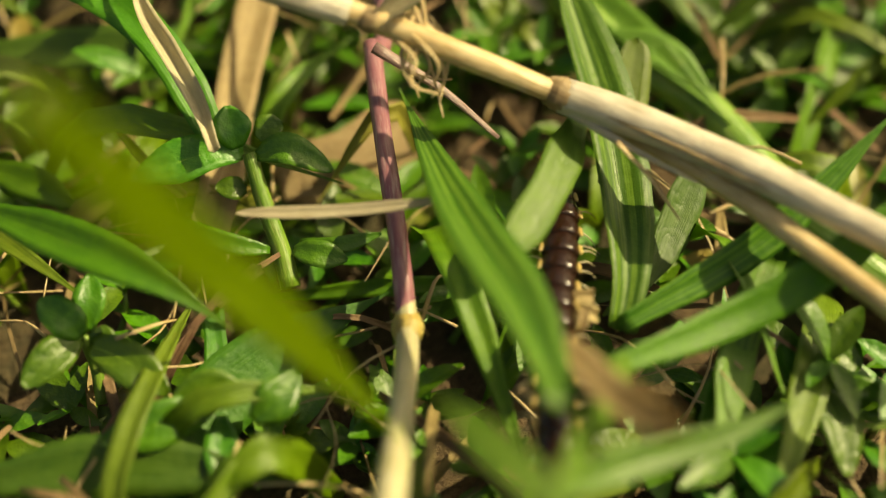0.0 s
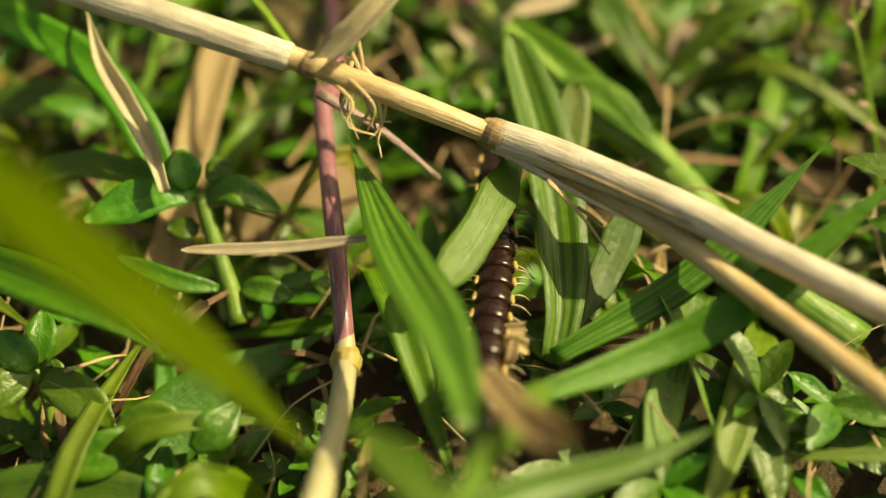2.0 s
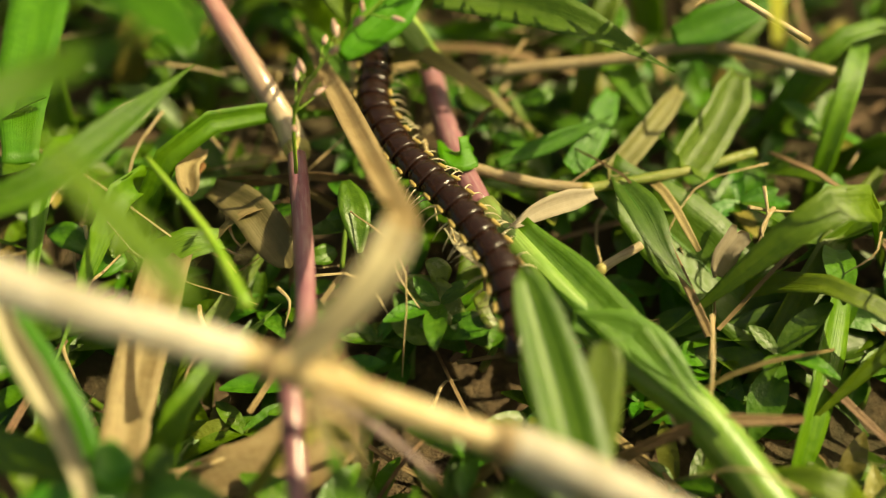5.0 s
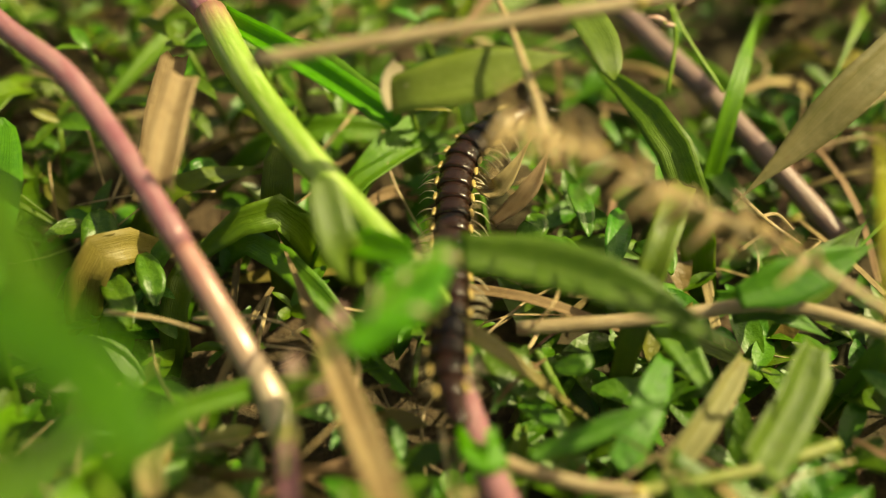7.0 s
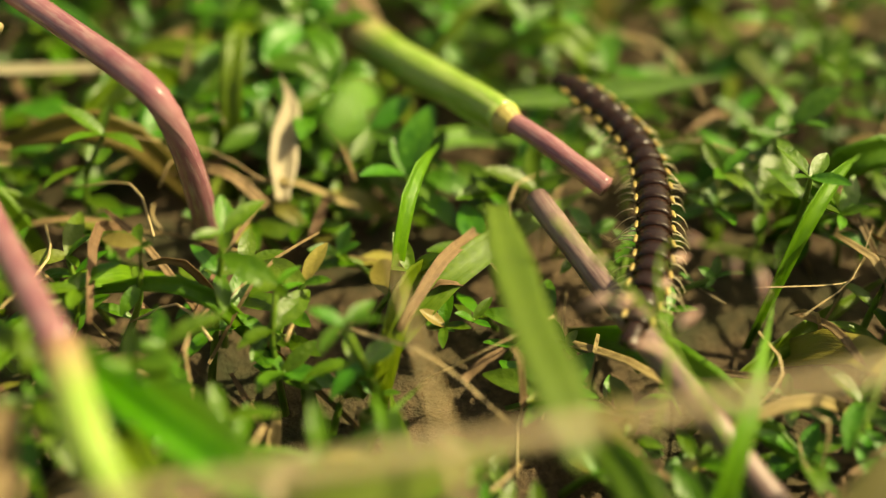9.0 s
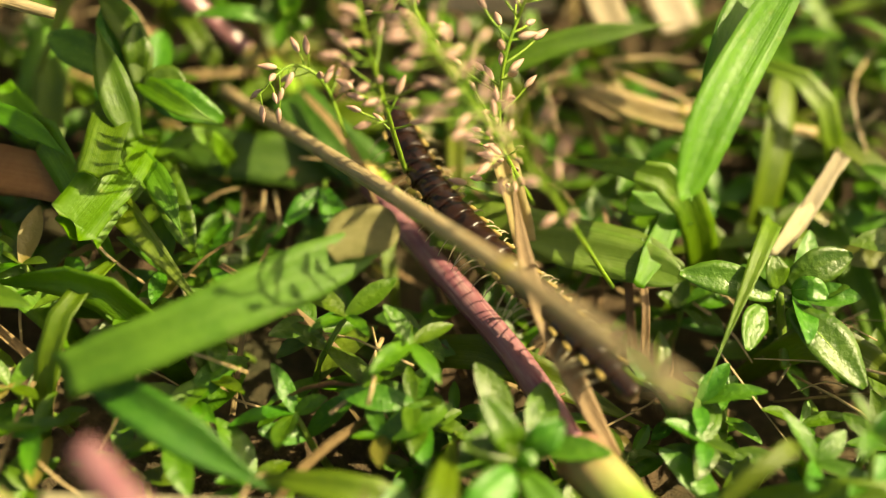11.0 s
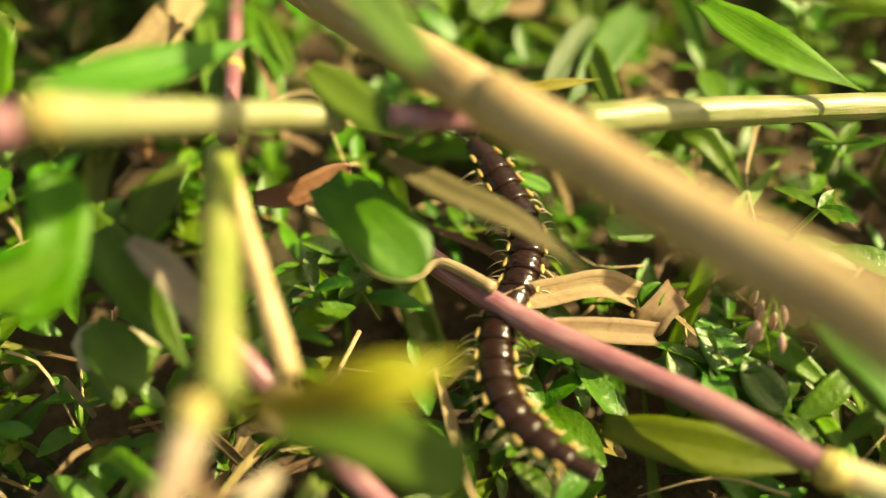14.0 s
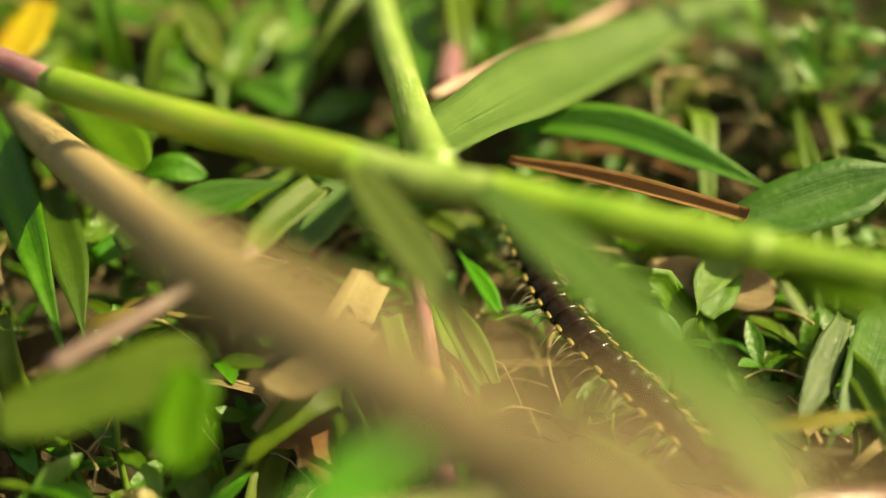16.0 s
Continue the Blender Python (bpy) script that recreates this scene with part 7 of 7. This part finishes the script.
herb([(-2.43, 9.92, 0.3), (-2.41, 10.05, 0.4), (-2.36, 10.13, 0.55)], 0.024, [
      ([(-2.38, 10.12, 0.55), (-2.3, 10.25, 0.7), (-2.23, 10.46, 0.75)], 0.176),
      ([(-2.35, 10.15, 0.55), (-2.22, 10.29, 0.65), (-2.26, 10.7, 0.75)], 0.162),
      ([(-2.41, 10.13, 0.5), (-2.68, 10.18, 0.6), (-3.07, 10.26, 0.6)], 0.177),
      ([(-2.42, 10.06, 0.45), (-2.67, 9.92, 0.5), (-3.04, 9.82, 0.5)], 0.159)],
     'low weed with small oval leaves')
blade([(-1.49, 10.33, 0.7), (-1.47, 10.58, 0.9), (-1.42, 10.83, 1.1)], 0.080, 'olive', 'thin withered brown shoot tip', 'dry_grass', tip='point', fold=0.4)
herb([(1.82, 12.52, 0.5), (1.77, 12.79, 0.7), (1.68, 12.88, 1.0)], 0.038, [
      ([(1.63, 12.85, 1.0), (1.24, 12.9, 1.1), (0.85, 12.92, 1.1)], 0.224),
      ([(1.74, 12.99, 1.0), (1.95, 13.07, 1.15), (2.25, 13.2, 1.2)], 0.226),
      ([(1.76, 12.78, 0.95), (2.0, 12.53, 0.95), (2.32, 12.18, 0.8)], 0.295),
      ([(1.55, 12.79, 0.95), (1.45, 12.59, 0.95), (1.39, 12.37, 0.9)], 0.185),
      ([(1.69, 12.95, 1.0), (1.62, 13.0, 1.15), (1.61, 13.11, 1.2)], 0.187),
      ([(1.78, 12.93, 1.0), (1.9, 12.88, 1.1), (2.05, 12.85, 1.05)], 0.168)],
     'weed shoot with a star of broad leaves')
herb([(-0.26, 2.08, 0.74), (-0.23, 2.36, 0.92), (-0.2, 2.64, 1.09)], 0.021, [
      ([(-0.22, 2.65, 1.18), (-0.13, 2.33, 1.18), (-0.09, 2.01, 1.04)], 0.196),
      ([(-0.29, 2.12, 0.92), (-0.41, 2.05, 0.96), (-0.53, 2.03, 0.96)], 0.139)],
     'weed shoot with a hanging leaf')
herb([(-1.8, 1.99, 0.65), (-1.92, 2.12, 0.74), (-2.0, 2.21, 0.83)], 0.021, [
      ([(-2.04, 2.49, 1.01), (-2.04, 2.29, 1.01), (-2.1, 2.09, 0.92)], 0.173),
      ([(-2.33, 2.22, 0.83), (-2.48, 2.31, 0.92), (-2.7, 2.37, 0.92)], 0.183),
      ([(-2.03, 2.16, 0.83), (-2.18, 2.07, 0.87), (-2.43, 2.08, 0.83)], 0.181)],
     'low weed with small oval leaves')
herb([(0.75, 1.51, 0.44), (0.72, 1.55, 0.54), (0.73, 1.56, 0.64)], 0.026, [
      ([(0.73, 1.52, 0.72), (0.55, 1.66, 0.85), (0.29, 1.85, 0.93)], 0.232),
      ([(0.83, 1.71, 0.86), (0.97, 1.58, 0.83), (1.11, 1.38, 0.69)], 0.208),
      ([(0.58, 1.81, 0.88), (0.53, 1.88, 0.98), (0.44, 1.92, 1.03)], 0.154),
      ([(0.49, 1.47, 0.61), (0.31, 1.52, 0.72), (0.15, 1.59, 0.74)], 0.211)],
     'low weed with spotted oval leaves', 'spotted')
blade([(-1.44, 3.03, 1.18), (-1.51, 2.75, 1.27), (-1.47, 2.51, 1.18)], 0.184, 'dry', 'curled tan dead leaf hanging', 'dry_grass', tip='round', fold=0.6)
blade([(-1.34, 2.67, 1.09), (-0.99, 2.41, 1.09), (-0.64, 1.91, 0.99)], 0.330, 'olive', 'dull folded dying leaf in shade', 'dry_grass', tip='round', fold=0.3)
blade([(0.6, 2.28, 1.01), (0.77, 2.04, 1.0), (1.03, 1.88, 0.89)], 0.106, 'pale', 'torn pale dry strip', 'straw_bit', tip='cut', fold=0.4)
blade([(2.76, 1.83, 0.88), (2.79, 1.91, 1.07), (2.92, 2.05, 1.18)], 0.202, 'pale', 'crumpled pale dead leaf scrap', 'dry_grass', tip='cut', fold=0.5)
stem([
      ('stalk', [(1.63, 1.74, 0.77), (1.84, 1.91, 0.9), (2.18, 2.13, 0.92)], 0.042, 'tan', 0.9)],
     'reddish brown stalk over the soil', nodes=[((1.84, 1.91, 0.9), (0.76, 0.6, 0.26), 0.047)])
fibre([(-1.2, 2.42, 1.01), (-1.13, 2.22, 1.01), (-1.07, 2.18, 0.92)], 0.018, 'straw', 'fine dry rootlets among weeds')
fibre([(-1.12, 2.37, 1.01), (-1.0, 2.27, 1.01), (-0.94, 2.18, 0.92)], 0.018, 'straw', 'fine dry rootlets among weeds')
fibre([(-1.28, 2.24, 0.92), (-1.15, 2.13, 0.92), (-1.02, 2.08, 0.92)], 0.018, 'straw', 'fine dry rootlets among weeds')
fibre([(-1.31, 2.14, 0.92), (-1.18, 2.04, 0.91), (-1.11, 1.99, 0.82)], 0.018, 'straw', 'fine dry rootlets among weeds')
fibre([(-2.32, 2.29, 1.09), (-2.26, 2.14, 1.09), (-2.17, 2.38, 1.09)], 0.018, 'straw', 'fine dry rootlets among weeds')
fibre([(-2.34, 1.79, 0.96), (-2.18, 1.86, 0.98), (-2.02, 2.06, 1.0)], 0.019, 'straw', 'fine dry rootlets among weeds')
fibre([(3.19, 2.51, 1.18), (3.19, 2.26, 1.09), (3.09, 2.04, 1.0)], 0.018, 'straw', 'fine dry rootlets among weeds')
fibre([(3.05, 2.37, 1.09), (3.23, 2.33, 1.09), (3.45, 2.31, 1.09)], 0.018, 'straw', 'fine dry rootlets among weeds')
fibre([(3.26, 2.36, 1.09), (3.12, 2.12, 1.09), (3.21, 2.0, 1.0)], 0.018, 'straw', 'fine dry rootlets among weeds')
fibre([(-0.75, 1.8, 0.88), (-0.65, 1.68, 0.85), (-0.69, 1.53, 0.72)], 0.018, 'straw', 'fine dry rootlets among weeds')
# sunlight here is partly in the brighter leaf colour
blade([(-6.32, 15.73, 2.92), (-6.24, 16.19, 3.22), (-6.4, 16.63, 3.41)], 0.412, 'bright', 'sunlit green leaf close by', tip='round', fold=0.15)
blade([(-6.67, 15.6, 3.1), (-6.34, 15.91, 3.16), (-6.09, 16.21, 3.22)], 0.257, 'bright', 'bright green blade close by', fold=0.2)
blade([(-6.43, 16.32, 1.86), (-6.21, 16.37, 1.97), (-5.88, 16.28, 1.94)], 0.380, 'pale', 'pale torn leaf scrap lit by sun', 'dry_grass', tip='cut', fold=0.15)
herb([(-0.85, 16.76, 1.08), (-0.98, 16.9, 1.32), (-1.06, 16.99, 1.54)], 0.039, [
      ([(-1.1, 17.01, 1.54), (-1.31, 17.13, 1.67), (-1.47, 17.31, 1.77)], 0.259),
      ([(-1.02, 16.98, 1.53), (-0.8, 17.15, 1.68), (-0.59, 17.39, 1.79)], 0.189),
      ([(-1.35, 17.12, 1.48), (-1.54, 17.33, 1.68), (-1.85, 17.55, 1.84)], 0.288),
      ([(-1.43, 17.06, 1.45), (-1.56, 17.16, 1.59), (-1.69, 17.36, 1.74)], 0.218),
      ([(-1.75, 17.15, 1.49), (-1.91, 17.21, 1.6), (-2.03, 17.37, 1.7)], 0.193),
      ([(-2.25, 17.71, 1.75), (-2.21, 17.76, 1.85), (-2.12, 17.84, 1.92)], 0.159)],
     'weed shoot with broad bluish green leaves')


# ---- the carpet of weeds, loose grass and litter ----
weeds()
random_grass()


# ---- what moves: the millipede along its trail ----
# seconds and the head's way along the trail (cm)
CRAWL = [
    (0, 4.72), (1, 4.95), (2, 5.57), (2.5, 5.69), (3, 6.24), (3.2, 6.47), (5.3, 9.98), (5.5, 10.12), (6.3, 11.07), (6.6, 11.46), (7, 11.76), (7.8, 13.25), (8.2, 14.11), (10.3, 20.54), (11, 22.19), (11.5, 24.12), (12.5, 26.14), (13.2, 27.30), (13.6, 27.81), (14, 28.25), (15.4, 31.19), (16, 31.86),
]


# seconds and how far the body bends aside (cm) at the head and four places towards the tail
SWAY = [
    (0.0, 0, 0, 0, 0, 0), (3.2, 0, 0, 0, 0, 0), (5.3, -0.46, -0.45, -0.27, -0.2, 0), (5.5, -0.46, -0.42, -0.26, -0.2, 0), (6.0, 0.1, 0, -0.12, -0.2, 0),
    (6.5, -0.28, -0.08, 0.06, 0.08, 0), (7.0, -0.14, -0.1, 0, 0.08, 0.1), (7.5, 0, 0, 0, 0, 0), (12.0, 0, 0, 0, 0, 0), (12.5, -0.38, -0.1, -0.08, 0, 0),
    (13.0, -0.14, -0.16, -0.2, -0.1, 0), (13.5, 0.05, -0.08, 0, -0.1, 0), (14.0, 0, 0, 0, 0, 0), (16.0, 0, 0, 0, 0, 0),
]


# the big straw springs down over the lens: seconds, and where two places along it come to lie (cm)
SPRUNG_ENDS = ((-6.16, 20.02, 3.33), (-3.40, 17.07, 3.99))
SPRUNG = [(15.4, (-6.70, 16.82, 5.08), (-4.49, 14.44, 6.26)), (15.5, (-6.73, 16.88, 5.06), (-4.55, 14.50, 6.26)), (16, (-7.00, 17.34, 4.95), (-4.98, 14.92, 6.32))]


def motions():
    root, head, body, legs = MILLIPEDE
    times = [0.2 * i for i in range(81)]
    way_t, way_s = [r[0] for r in CRAWL], [r[1] for r in CRAWL]

    def head_way(t):
        return float(np.interp(t, way_t, way_s))

    def aside(t, back):
        row = [float(np.interp(t, [r[0] for r in SWAY], [r[k] for r in SWAY])) for k in range(1, 6)]
        return float(np.interp(back, [0.0, 0.7, 1.5, 2.3, 3.2], row))

    def lane(t, back):
        return trail_at(head_way(t) - back) + Vector((aside(t, back), 0, 0))

    def spot(t, back):
        p, q = lane(t, back), lane(t, back - 0.05) - lane(t, back + 0.05)
        q.normalize()
        yaw = math.degrees(math.atan2(-q.x, q.y))
        rise = math.degrees(math.asin(q.z))
        return pose(p.x * CM, p.y * CM, p.z * CM, rise, 0, yaw)

    base = {t: Matrix.Translation(spot(t, 0.0).translation) for t in times}
    walk(root, [(t, base[t]) for t in times])
    for piece, back in [(head, -0.02)] + [(ring, 0.10 + PITCH * i) for i, ring in enumerate(body)]:
        walk(piece, [(t, base[t].inverted() @ spot(t, back)) for t in times])
    # the big straw slips and springs down
    a, b = [Vector(p) for p in SPRUNG_ENDS]

    def sprung(p, q):
        turn = (a - b).rotation_difference(Vector(p) - Vector(q)).to_matrix().to_4x4()
        return Matrix.Translation(Vector(q) * CM) @ turn @ Matrix.Translation(-b * CM)

    walk(LOOSE_STRAW, [(t, pose(0, 0, 0)) for t in (0.0, 8.0, 15.2, 15.3)] + [(t, sprung(p, q)) for t, p, q in SPRUNG])
    for leg, side, at, n in legs:
        rows = []
        for t in times:
            a = head_way(t) * 5.5 + n * 0.85 + (0.4 if side > 0 else 0.0)
            rows.append((t, Matrix.Translation(at) @ pose(0, 0, 0, 0, side * 9 * min(0, -math.cos(a)), side * 24 * math.sin(a))))
        walk(leg, rows)


motions()
